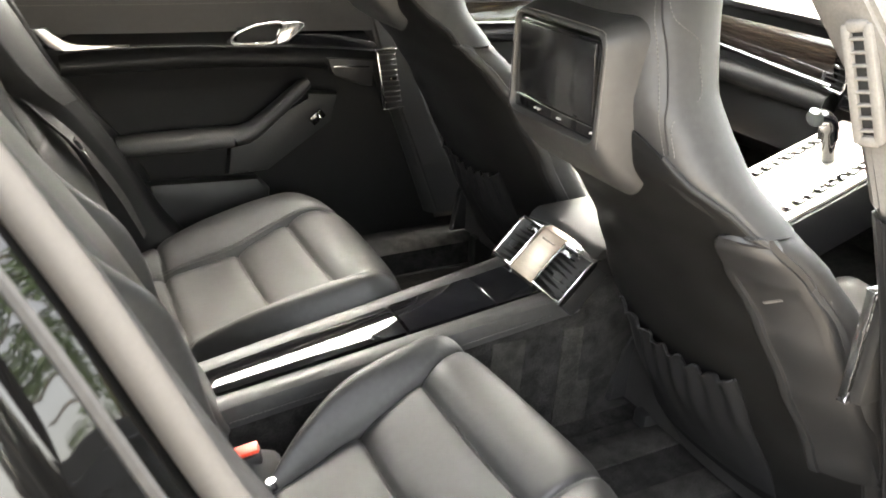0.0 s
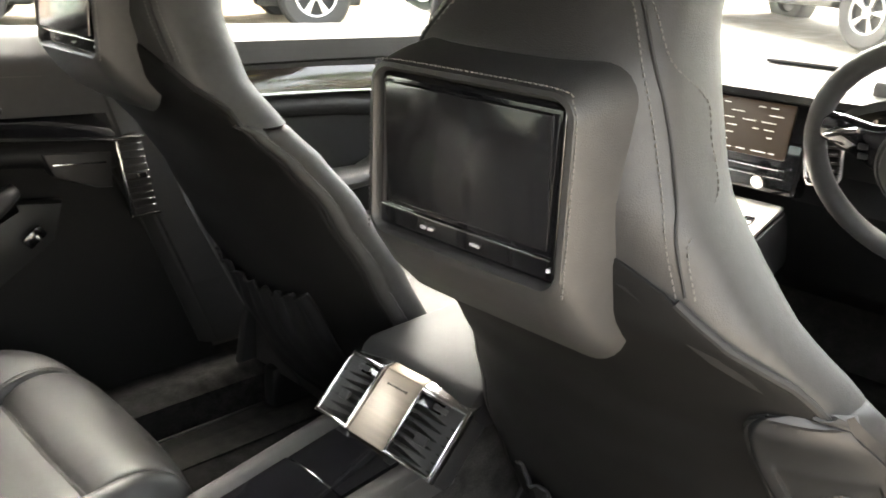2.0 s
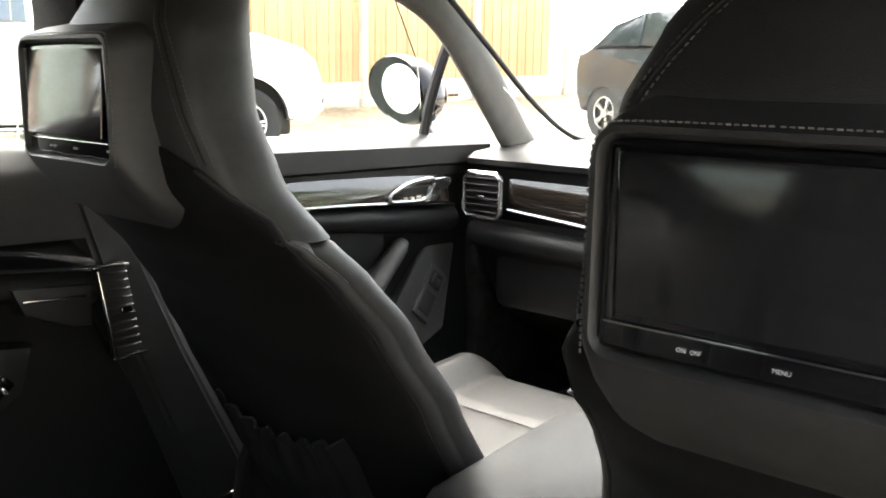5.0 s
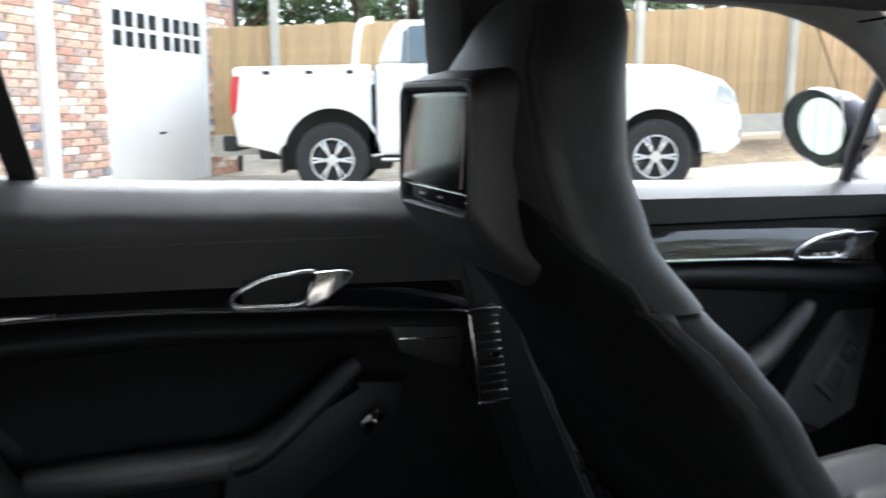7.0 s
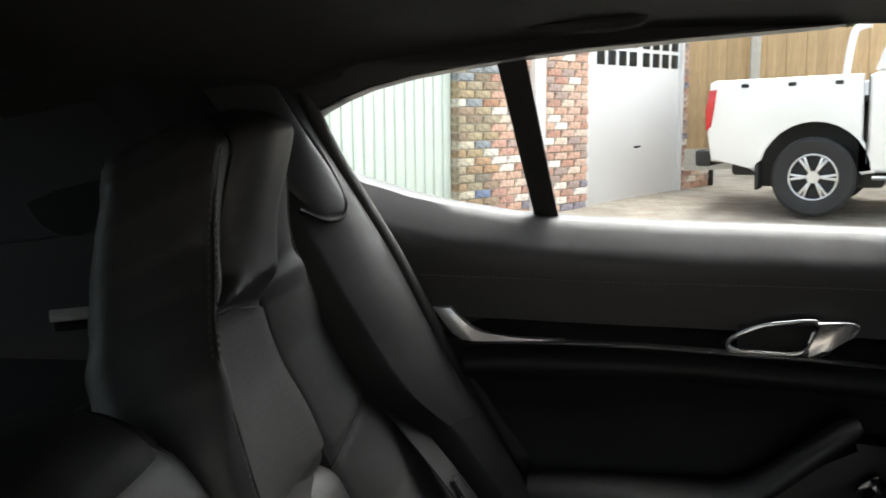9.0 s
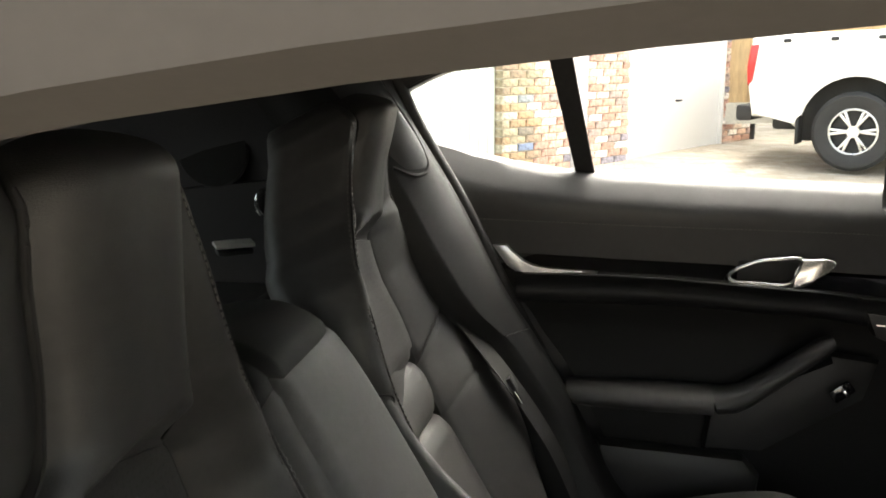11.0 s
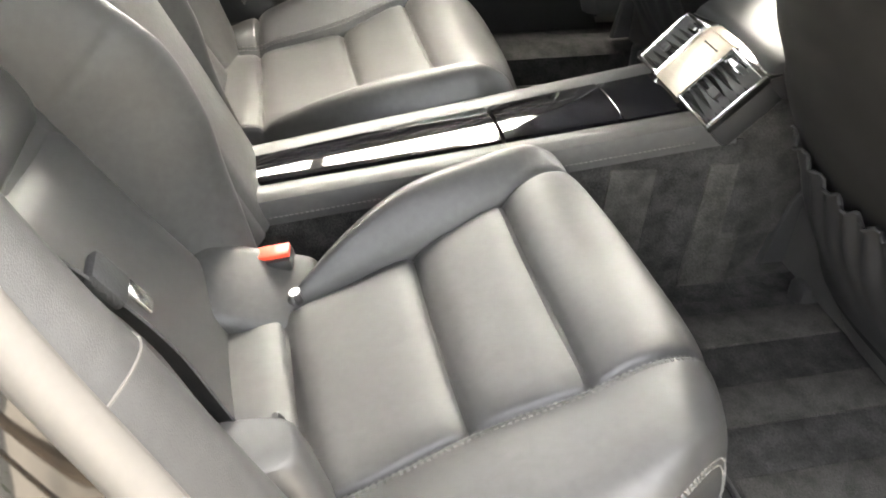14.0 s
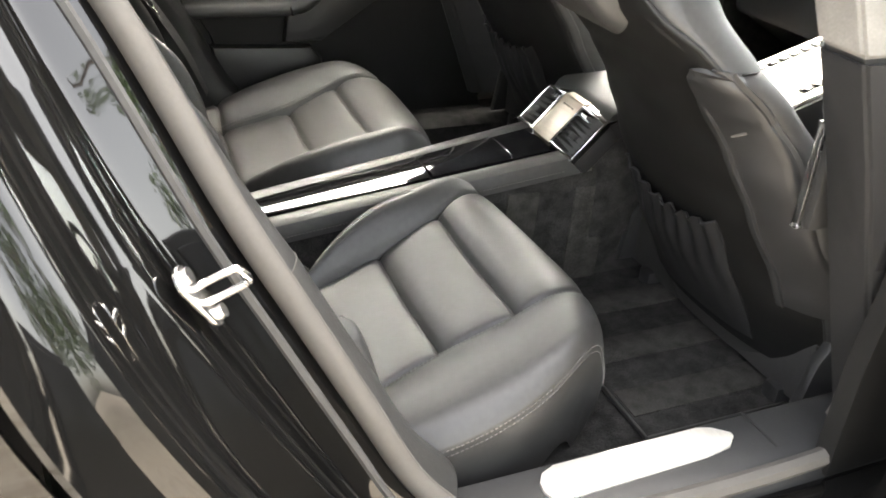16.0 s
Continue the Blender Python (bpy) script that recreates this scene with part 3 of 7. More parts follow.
for side, nm in ((1, "left"), (-1, "right")):
    bm = bmesh.new()
    sheet(bm, lambda u, v: trim_at(side, u, v), 40, 40, -0.008 * side)
    # same trim on both sides; the left's darker leather carries its shade
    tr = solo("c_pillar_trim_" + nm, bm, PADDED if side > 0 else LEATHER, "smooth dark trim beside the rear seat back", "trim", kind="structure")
    bm = bmesh.new()
    tube(bm, [trim_at(side, (0.515 - 0.02 * k / 8) if side > 0 else (0.528 + 0.022 * k / 8), 0.74 * k / 8, 0.0003) for k in range(9)], 0.0012, 6, 3)
    part("joint", bm, RUBBER if side < 0 else SEAM, tr, "joint between upper and lower trim")
    # rounded cover over the belt reel
    bm = bmesh.new()
    def cover(u, v):
        w = abs(2 * v - 1)
        return trim_at(side, 0.03 + ((0.235 if side < 0 else 0.200) - 0.06 * w ** 5) * u, 0.30 + 0.42 * v, 0.007 - 0.006 * max(w, u if u > 0.5 else 0) ** 8)
    sheet(bm, cover, 16, 20, -0.008 * side)
    part("belt_cover", bm, TRIM, tr, "rounded belt cover")
    bm = bmesh.new()
    tube(bm, [trim_at(side, u, 0.295, 0.001) for u in (0.03, 0.10, 0.17)] + [trim_at(side, u - (0.0 if side < 0 else 0.035), v, 0.001) for u, v in ((0.250, 0.37), (0.270, 0.47), (0.272, 0.60), (0.255, 0.72))], 0.003, 6, 6)
    part("cover_gap", bm, VOID, tr, "dark gap round the cover")
bm = bmesh.new()
tube(bm, [(p[0] + 0.004, -p[1] - 0.004, p[2]) for p in SEAL], 0.011, 10, 8)
# twin of the grey right seal, with shade put into its colour
solo("door_seal_left", bm, BLACK_RUBBER, "rubber seal along the closed rear door, shade in its colour", "door seal", kind="structure")

bm = boxes(((-0.76, 0.80, 0.66), (0.66, 0.05, 0.70), 0.01))
solo("wall_left_rear", bm, TRIM, "dark inner body side behind the rear door", "wall", kind="structure")

bm = boxes(((0.10, 0.845, 0.62), (0.46, 0.03, 0.70), 0.01))
solo("wall_left_centre", bm, TRIM, "dark inner body side behind the door pillar", "wall", kind="structure")
# left side pillar behind the quarter window, belt line to roof
bm = bmesh.new()
rings = []
for z, x0, x1, y in ((0.96, -0.95, -0.83, 0.655), (1.06, -0.98, -0.885, 0.645), (1.12, -1.0, -0.918, 0.635), (1.15, -1.02, -0.926, 0.628), (1.175, -1.03, -0.922, 0.622), (1.195, -1.04, -0.905, 0.614), (1.212, -1.05, -0.884, 0.608), (1.228, -1.06, -0.852, 0.602), (1.242, -1.06, -0.815, 0.598), (1.256, -1.06, -0.758, 0.596), (1.267, -1.06, -0.690, 0.596), (1.277, -1.06, -0.62, 0.598), (1.286, -1.06, -0.54, 0.602), (1.296, -1.06, -0.42, 0.607), (1.308, -1.06, -0.26, 0.612)):
    rings.append([(x0, y - 0.04, z), (x1, y - 0.02, z), (x1 + 0.01, y, z), (x1, y + 0.05, z), (x0, y + 0.04, z)])
loft(bm, rings)
bmesh.ops.bevel(bm, geom=list(bm.edges), offset=0.003, segments=2, affect="EDGES")
solo("c_pillar_left", bm, TRIM, "dark plastic rear pillar behind the window", "pillar", kind="structure")

# ---- boot, rear window and tail, closing the cabin behind ----
bm = bmesh.new()
for side in (1, -1):
    def f(u, v, side=side):
        x = -0.95 - 1.05 * u
        z = 0.42 + (lerp_table([(-2.0, 0.55), (-1.0, 0.66)], x)[0]) * v
        return (x, side * (0.66 - 0.12 * u - 0.05 * v), z)
    sheet(bm, f, 10, 8, 0.02 * side)
solo("boot_side_trim", bm, TRIM, "dark textured boot side trim", "trim", kind="structure")
bm = boxes(((-2.0, 0, 0.68), (0.04, 1.15, 0.55), 0.02))
solo("tailgate_trim", bm, TRIM, "dark tailgate lining at the boot's end", "trim", kind="structure")
hatch = thing("rear_window", "sloping rear window in a dark frame", "window", kind="structure")
bm = bmesh.new()
sheet(bm, lambda u, v: (-1.27 - 0.72 * u, (2 * v - 1) * (0.44 - 0.03 * u), 1.255 - 0.30 * u - 0.02 * (2 * v - 1) ** 2), 8, 8, 0.005)
pane = part("pane", bm, PRIVACY, hatch, "tinted glass")
pane.visible_shadow = False
for y in (0.5, -0.5):
    bm = bmesh.new()
    sheet(bm, lambda u, v: (-1.2 - 0.8 * u, y + (v - 0.5) * 0.14, 1.26 - 0.34 * u - 0.05 * (v - 0.5) * (1 if y > 0 else -1)), 6, 4, 0.03)
    part("frame_side", bm, TRIM, hatch)
bm = boxes(((-1.25, 0, 1.27), (0.14, 1.1, 0.05), 0.02), ((-1.98, 0, 0.95), (0.10, 1.0, 0.06), 0.02))
part("frame_rail", bm, TRIM, hatch)
for side, nm in ((1, "left"), (-1, "right")):
    bm = bmesh.new()
    def rear_quarter(u, v, side=side):
        x = -0.93 - 1.0 * u
        top = lerp_table([(-1.95, 0.95), (-1.25, 1.24), (-0.93, 1.22)], x)[0]
        return (x, side * (0.655 - 0.10 * u - 0.10 * v * v), 0.92 + (top + 0.03 - 0.92) * v)
    sheet(bm, rear_quarter, 14, 10, 0.03 * side)
    solo("rear_quarter_" + nm, bm, TRIM, "dark rear side lining beside the boot", "trim", kind="structure")
bm = boxes(((1.40, 0, 0.60), (0.06, 1.56, 0.74), 0.01), ((1.38, 0, 0.25), (0.10, 1.5, 0.06), 0.01))
solo("bulkhead", bm, CARPET, "dark carpeted front bulkhead", "wall", kind="structure")
for y in (0.775, -0.775):
    bm = boxes(((1.20, y, 0.62), (0.36, 0.05, 0.72), 0.01))
    solo("kick_panel", bm, CARPET, "dark carpeted panel in the front footwell", "trim", kind="structure")
# parcel shelf with speaker grille strip
shelf = thing("parcel_shelf", "black parcel shelf behind the rear seats", "shelf")
part("board", boxes(((-1.35, 0, 0.90), (0.55, 1.05, 0.02), 0.008)), TRIM, shelf)
part("front_lip", boxes(((-1.06, 0, 0.905), (0.02, 1.0, 0.03), 0.006)), TRIM, shelf)
ring = thing("lashing_ring", "small chrome ring on the dark side lining behind the seats", "ring")
bm = bmesh.new()
tube(bm, [Vector((-1.045, 0.385, 1.064)) + Vector((0.008 * math.cos(t), 0.010 * math.cos(t), 0.019 * math.sin(t))) for t in [2 * math.pi * k / 14 for k in range(14)]], 0.0026, 8, 2, loop=True)
part("loop", bm, CHROME, ring)
bm = boxes(((-1.055, 0.395, 1.060), (0.012, 0.016, 0.034), 0.004))
part("base", bm, TRIM, ring)
catch = thing("cover_catch", "flat metal catch of the luggage cover", "catch")
part("plate", boxes(((-1.090, 0.375, 1.004), (0.055, 0.040, 0.006), 0.002, pose(0, 0, 0, 0, 0, 32))), ALU, catch)
part("tab", boxes(((-1.090, 0.375, 0.994), (0.050, 0.036, 0.008), 0.003, pose(0, 0, 0, 0, 0, 32))), TRIM, catch)
grille = thing("speaker_grille", "round dark speaker grille in the rear side lining", "speaker")
bm = bmesh.new()
tube(bm, [(-1.20, 0.575, 1.12), (-1.20, 0.562, 1.12)], 0.060, 28, 1)
part("disc", bm, SHELL, grille)
bm = bmesh.new()
tube(bm, [Vector((-1.20, 0.566, 1.12)) + Vector((0.061 * math.cos(t), 0, 0.061 * math.sin(t))) for t in [2 * math.pi * k / 28 for k in range(28)]], 0.003, 6, 1, loop=True)
part("rim", bm, TRIM, grille)

# ---- rear seats ----
def rear_seat(side, label):
    """One moulded rear seat; side +1 is the left-hand seat. Built in place, y mirrored by side."""
    cy = 0.372
    seat = thing("rear_seat", label, "seat", "rear seats")
    Y = lambda y: side * y
    zc = [(-0.68, 0.425), (-0.55, 0.44), (-0.415, 0.478), (-0.30, 0.526), (-0.235, 0.552), (-0.19, 0.551), (-0.155, 0.532), (-0.13, 0.488), (-0.118, 0.445)]
    inb = [(-0.68, 0.245), (-0.55, 0.228), (-0.415, 0.2), (-0.304, 0.180), (-0.22, 0.154), (-0.16, 0.138), (-0.11, 0.130)]
    outb = [(-0.68, 0.535), (-0.52, 0.520), (-0.40, 0.500), (-0.284, 0.507), (-0.20, 0.50), (-0.11, 0.48)]
    y_in = [(-0.68, 0.225), (-0.56, 0.205), (-0.50, 0.158), (-0.42, 0.112), (-0.34, 0.094), (-0.25, 0.088), (-0.18, 0.090), (-0.11, 0.102)]
    y_out = [(-0.68, 0.60), (-0.56, 0.665), (-0.49, 0.684), (-0.42, 0.690), (-0.34, 0.680), (-0.25, 0.650), (-0.18, 0.612), (-0.11, 0.565)]
    if side > 0:   # tucked under the closed door's armrest
        y_out = [(a, b - 0.035) for a, b in y_out]
    lift_in = [(-0.68, 0.0), (-0.56, 0.008), (-0.48, 0.044), (-0.40, 0.058), (-0.32, 0.044), (-0.24, 0.022), (-0.17, 0.006), (-0.11, 0.0)]
    lift_out = [(-0.68, 0.015), (-0.5, 0.040), (-0.40, 0.040), (-0.30, 0.026), (-0.22, 0.010), (-0.11, 0.0)]
    S0, S1, S2 = -0.560, -0.400, -0.281

    def place(xr, band, t):
        """A point of the cushion's top: xr runs to the front; band 0 inner bolster, 1 middle, 2 outer bolster."""
        yi, yo = curve_table(inb, xr), curve_table(outb, xr)
        z = curve_table(zc, xr)
        if band == 0:
            y = yi + (curve_table(y_in, xr) - yi) * t
            z += curve_table(lift_in, xr) * math.sin(math.pi * 0.66 * t) - 0.050 * max(0, (t - 0.45) / 0.55) ** 2.0
            d_seam = abs(y - yi)
        elif band == 2:
            y = yo + (curve_table(y_out, xr) - yo) * t
            z += curve_table(lift_out, xr) * math.sin(math.pi * 0.70 * t) - 0.022 * max(0, (t - 0.80) / 0.20) ** 2.0
            d_seam = abs(y - yo)
        else:
            y = yi + (yo - yi) * t
            z -= 0.010 * math.sin(math.pi * t)
            d_seam = min(y - yi, yo - y)
            for sx in (S1, S2):
                z -= 0.008 * gauss(xr - sx, 0.004) + 0.007 * gauss(xr - sx, 0.018)
        z -= 0.008 * gauss(d_seam, 0.004) + 0.004 * gauss(d_seam, 0.018)
        z -= 0.008 * gauss(xr - S0 - 0.03 * (y - cy), 0.004) + 0.006 * gauss(xr - S0 - 0.03 * (y - cy), 0.016)
        w = (y - cy) / 0.26
        k = max(0.0, (xr + 0.36) / 0.24)
        return Vector((xr - (0.042 if w < 0 else 0.072) * abs(w) ** 2.3 * k * k, Y(y), z))

    cols = []
    for band, n in ((0, 16), (1, 36), (2, 22)):
        ts = [0.5 - 0.5 * math.cos(math.pi * i / n) for i in range(n + 1)]
        if band == 0:
            cols += [(0, t) for t in reversed(ts)]
        else:
            cols += [(band, t) for t in ts[1:]]
    n = 132
    xs = [-0.68 + 0.562 * (i / n) for i in range(n + 1)]
    bm = bmesh.new()
    grid = [[bm.verts.new(place(x, *c)) for c in cols] for x in xs]
    m = len(cols) - 1
    for i in range(n):
        for j in range(m):
            bm.faces.new((grid[i][j], grid[i + 1][j], grid[i + 1][j + 1], grid[i][j + 1]))
    rim = [grid[i][0] for i in range(n)] + [grid[n][j] for j in range(m)] + [grid[i][m] for i in range(n, 0, -1)] + [grid[0][j] for j in range(m, 0, -1)]
    last = rim
    skirt = []
    for drop, grow in ((0.010, 1.004), (0.045, 0.992), (0.10, 0.955), (0.2, 0.92)):
        ring = []
        for v in rim:
            ring.append(bm.verts.new((-0.39 + (v.co.x + 0.39) * grow, side * (cy + (side * v.co.y - cy) * grow), max(0.29, v.co.z - drop))))
        for k in range(len(rim)):
            m2 = (k + 1) % len(rim)
            bm.faces.new((last[k], last[m2], ring[m2], ring[k]))
        last = ring
        skirt.append([v.co.copy() for v in ring])
    part("cushion", bm, LEATHER, seat)
    # stitched lines
    for off in (0.05, 0.095):
        bm = bmesh.new()
        stitches(bm, [place(x, 2, off) + Vector((0, 0, 0.0012)) for x in [-0.60 + 0.018 * k for k in range(25)]], n=2)
        part("stitching", bm, THREAD, seat)
    # sewn joints between the panels
    for sx in (S1, S2):
        bm = bmesh.new()
        tube(bm, [place(sx, 1, k / 24) + Vector((0, 0, 0.0004)) for k in range(25)], 0.0013, 6, 1)
        part("seam", bm, SEAM, seat)
    for t in (0.0, 1.0):
        bm = bmesh.new()
        tube(bm, [place(-0.66 + 0.0092 * k, 1, t) + Vector((0, 0, 0.0004)) for k in range(55)], 0.0013, 6, 1)
        part("seam", bm, SEAM, seat)
    lo = n + m // 2
    hi = n + m + int(n * 0.85)
    for lift in (0.006, -0.004):
        bm = bmesh.new()
        pts = [skirt[0][k] + Vector((0, 0, lift)) + (skirt[0][k] - Vector((-0.39, side * cy, skirt[0][k].z))).normalized() * 0.0012 for k in range(lo, hi, 3)]
        stitches(bm, pts, n=1)
        part("edge_stitching", bm, THREAD, seat)
    # release button and hinge tab
    if side < 0:
        bm = bmesh.new()
        tube(bm, [(-0.545, Y(0.222), 0.436), (-0.549, Y(0.222), 0.451)], 0.0075, 14, 1)
        part("stud", bm, STEEL, seat, "small metal stud")

    # ---- backrest with integrated headrest ----
    # distances from the car's middle: inner edge, inner seam, outer seam, outer edge
    across = [(0.0, 0.120, 0.180, 0.470, 0.600), (0.12, 0.098, 0.172, 0.470, 0.630), (0.30, 0.086, 0.171, 0.472, 0.640), (0.44, 0.084, 0.178, 0.468, 0.632),
              (0.54, 0.092, 0.174, 0.444, 0.606), (0.62, 0.094, 0.175, 0.420, 0.572), (0.68, 0.108, 0.186, 0.402, 0.540), (0.73, 0.132, 0.206, 0.390, 0.512), (0.77, 0.156, 0.218, 0.382, 0.490),
              (0.82, 0.174, 0.224, 0.380, 0.474), (0.90, 0.192, 0.228, 0.388, 0.456), (0.96, 0.212, 0.236, 0.388, 0.436), (0.985, 0.228, 0.248, 0.376, 0.416), (1.0, 0.248, 0.262, 0.362, 0.392)]
    H = 0.89
    def spine(s):
        z = 0.40 + H * s * 0.925
        x = -0.615 - 0.50 * (z - 0.45) - 0.04 * gauss(s - 0.35, 0.3) + 0.045 * max(0, s - 0.70) / 0.30 + 0.10 * max(0, (s - 0.62) / 0.38) ** 1.3
        return x, z
    nrm = Vector((0.90, 0, 0.44)).normalized()
    B0 = 0.4   # the insert lies between -B0 and B0, inner side negative
    bolster = [(0.0, 0.030), (0.08, 0.055), (0.16, 0.082), (0.24, 0.110), (0.34, 0.120), (0.42, 0.098), (0.48, 0.078), (0.55, 0.058), (0.62, 0.050), (0.70, 0.046), (0.80, 0.034), (0.92, 0.016), (1.0, 0.0)]
    up = 0.026 if side > 0 else 0.0   # the left-hand backrest is set a little higher
    def rise(k):
        k = max(0.0, min(1.0, k))
        return k * k * (3 - 2 * k)
    def back(s, w):
        ei, si, so, eo = lerp_table(across, s)
        if side > 0:   # its insert lies further out
            k = rise((s - 0.42) / 0.14)
            si, so = si + 0.014 * k, so + 0.012 * k * (1 - rise((s - 0.74) / 0.1))
            si += 0.024 * rise((s - 0.72) / 0.05)
        else:
            so -= 0.018 * rise((s - 0.72) / 0.05)
        x, z = spine(s)
        d = 0.0
        if abs(w) <= B0:
            f = (w + B0) / (2 * B0)
            y = si + (so - si) * f
            q = 2 * f - 1
            over = rise((s - 0.728 + 0.022 * q * q) / 0.020) * (1 - 0.25 * rise((s - 0.93) / 0.07))
            d += -0.014 * (1 - q * q) * (1 - over) + (0.018 + 0.026 * (1 - q ** 4)) * over + 0.016 * (f - 0.3) * rise(s / 0.3) * (1 - over)
            g = min(y - si, so - y)
            for sq in (0.345, 0.447):
                d -= 0.007 * gauss((s - sq - 0.02 * f) * H, 0.004) + 0.010 * gauss((s - sq - 0.02 * f) * H, 0.020)
        else:
            t = (abs(w) - B0) / (1 - B0)
            a, b = (si, ei) if w < 0 else (so, eo)
            y = a + (b - a) * t
            lift_ = curve_table(bolster, s) * (1.0 if w < 0 else 0.62) + (0.034 * gauss(s - 0.64, 0.12) if w < 0 and side > 0 else 0.0)
            d += lift_ * math.sin(math.pi * 0.5 * min(1, t / 0.72)) ** 1.25 + (0.009 * rise(s / 0.3) if w > 0 else -0.005) * (1 - rise((s - 0.72) / 0.04)) + 0.010 * gauss(t, 0.4) * rise((s - 0.74) / 0.05)
            d -= (0.040 + 0.045 * rise((s - 0.55) / 0.2)) * max(0, (t - 0.70) / 0.30) ** 2.3
            g = abs(y - a)
            if s < 0.66:   # the upper part of the wing laps over the lower
                line = 0.452 + 0.085 * t ** 0.8
                d -= 0.004 * gauss((s - line) * H, 0.004) + 0.005 * (1 - rise((s - line) / 0.02)) * rise(t / 0.5) * rise((s - 0.30) / 0.1)
                d -= 0.003 * gauss((s - 0.350 - 0.07 * t) * H, 0.004) * (1 - rise((t - 0.45) / 0.2))
        e = max(0, (s - 0.93) / 0.07)
        d -= 0.050 * e ** 2.2 * (1 - 0.8 * max(0.0, (abs(w) - 0.8) / 0.2))
        d -= 0.006 * gauss(g, 0.004) + 0.004 * gauss(g, 0.016)
        k = up * rise(s / 0.15) * (1 - rise((s - 0.76) / 0.22))
        return Vector((x - 0.5 * k, Y(y), z + k)) + nrm * d

    ws = []
    for i in range(27):
        ws.append(-1 + (1 - B0) * math.sin(math.pi / 2 * i / 26))
    ws += [-B0 * math.cos(math.pi * i / 46) for i in range(1, 46)]
    ws += [-v for v in reversed(ws[:27])]
    def patch(ns, thick):
        bm = bmesh.new()
        nw = len(ws) - 1
        rows = [[bm.verts.new(back(i / ns, w)) for w in ws] for i in range(ns + 1)]
        for i in range(ns):
            for j in range(nw):
                bm.faces.new((rows[i][j], rows[i + 1][j], rows[i + 1][j + 1], rows[i][j + 1]))
        rim = [rows[i][0] for i in range(ns)] + [rows[ns][j] for j in range(nw)] + [rows[i][nw] for i in range(ns, 0, -1)] + [rows[0][j] for j in range(nw, 0, -1)]
        last = rim
        mid_y = 0.34
        for back_off, shrink in ((0.012, -0.002), (0.05, 0.0), (thick, 0.012)):
            low = [bm.verts.new((v.co - nrm * back_off * (1 - 0.64 * rise((v.co.z - 0.70) / 0.14))) + Vector((0, -shrink if side * v.co.y > mid_y else shrink, 0)) * side) for v in rim]
            for k in range(len(rim)):
                m2 = (k + 1) % len(rim)
                bm.faces.new((last[k], last[m2], low[m2], low[k]))
            last = low
        far = 2 * ns + nw      # where the outer side's foot lies on the rim
        for i in range(ns):
            bm.faces.new((last[i], last[i + 1], last[far - i - 1], last[far - i]))
        bm.faces.new(last[ns:ns + nw + 1])
        bm.faces.new(last[far:] + last[:1])
        return bm
    part("backrest", patch(210, 0.085), LEATHER, seat)
    for sq in (0.345, 0.447):
        bm = bmesh.new()
        tube(bm, [back(sq + 0.02 * k / 24, B0 * (k / 12 - 1)) + nrm * 0.0004 for k in range(25)], 0.0013, 6, 1)
        part("seam", bm, SEAM, seat)
    for sg in (1, -1):
        bm = bmesh.new()
        tube(bm, [back(s, sg * B0) + nrm * 0.0004 for s in [0.02 + 0.94 * k / 70 for k in range(71)]], 0.0013, 6, 1)
        part("seam", bm, SEAM, seat)
        bm = bmesh.new()
        tube(bm, [back(0.452 + 0.085 * (k / 20) ** 0.8, sg * (B0 + (1 - B0) * 0.9 * k / 20)) + nrm * 0.0004 for k in range(21)], 0.0012, 6, 1)
        part("seam", bm, SEAM, seat)
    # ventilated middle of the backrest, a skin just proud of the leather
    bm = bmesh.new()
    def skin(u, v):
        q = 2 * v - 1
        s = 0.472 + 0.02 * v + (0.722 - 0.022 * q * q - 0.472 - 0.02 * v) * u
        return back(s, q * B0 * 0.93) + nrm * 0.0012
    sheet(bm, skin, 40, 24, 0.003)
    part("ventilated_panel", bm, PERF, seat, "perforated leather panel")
    for sg in (1, -1):
        ss = [(0.47, 0.62), (0.54, 0.65), (0.62, 0.69), (0.70, 0.73), (0.78, 0.74), (0.86, 0.72), (0.94, 0.66)]
        for dw in (-0.026, 0.026):
            bm = bmesh.new()
            stitches(bm, [back(s, sg * (B0 + (1 - B0) * t + dw)) + nrm * 0.0006 for s, t in ss], n=6)
            part("stitching", bm, THREAD, seat)
        bm = bmesh.new()
        tube(bm, [back(s, sg * (B0 + (1 - B0) * t)) + nrm * 0.0002 for s, t in ss], 0.0014, 6, 5)
        part("seam", bm, SEAM, seat)
    return seat


for seat_, dy in ((rear_seat(1, "black leather rear bucket seat beside the closed door"), 0.004), (rear_seat(-1, "black leather rear bucket seat beside the open door"), -0.010)):
    seat_.matrix_basis = pose(-0.018, dy, 0.002)

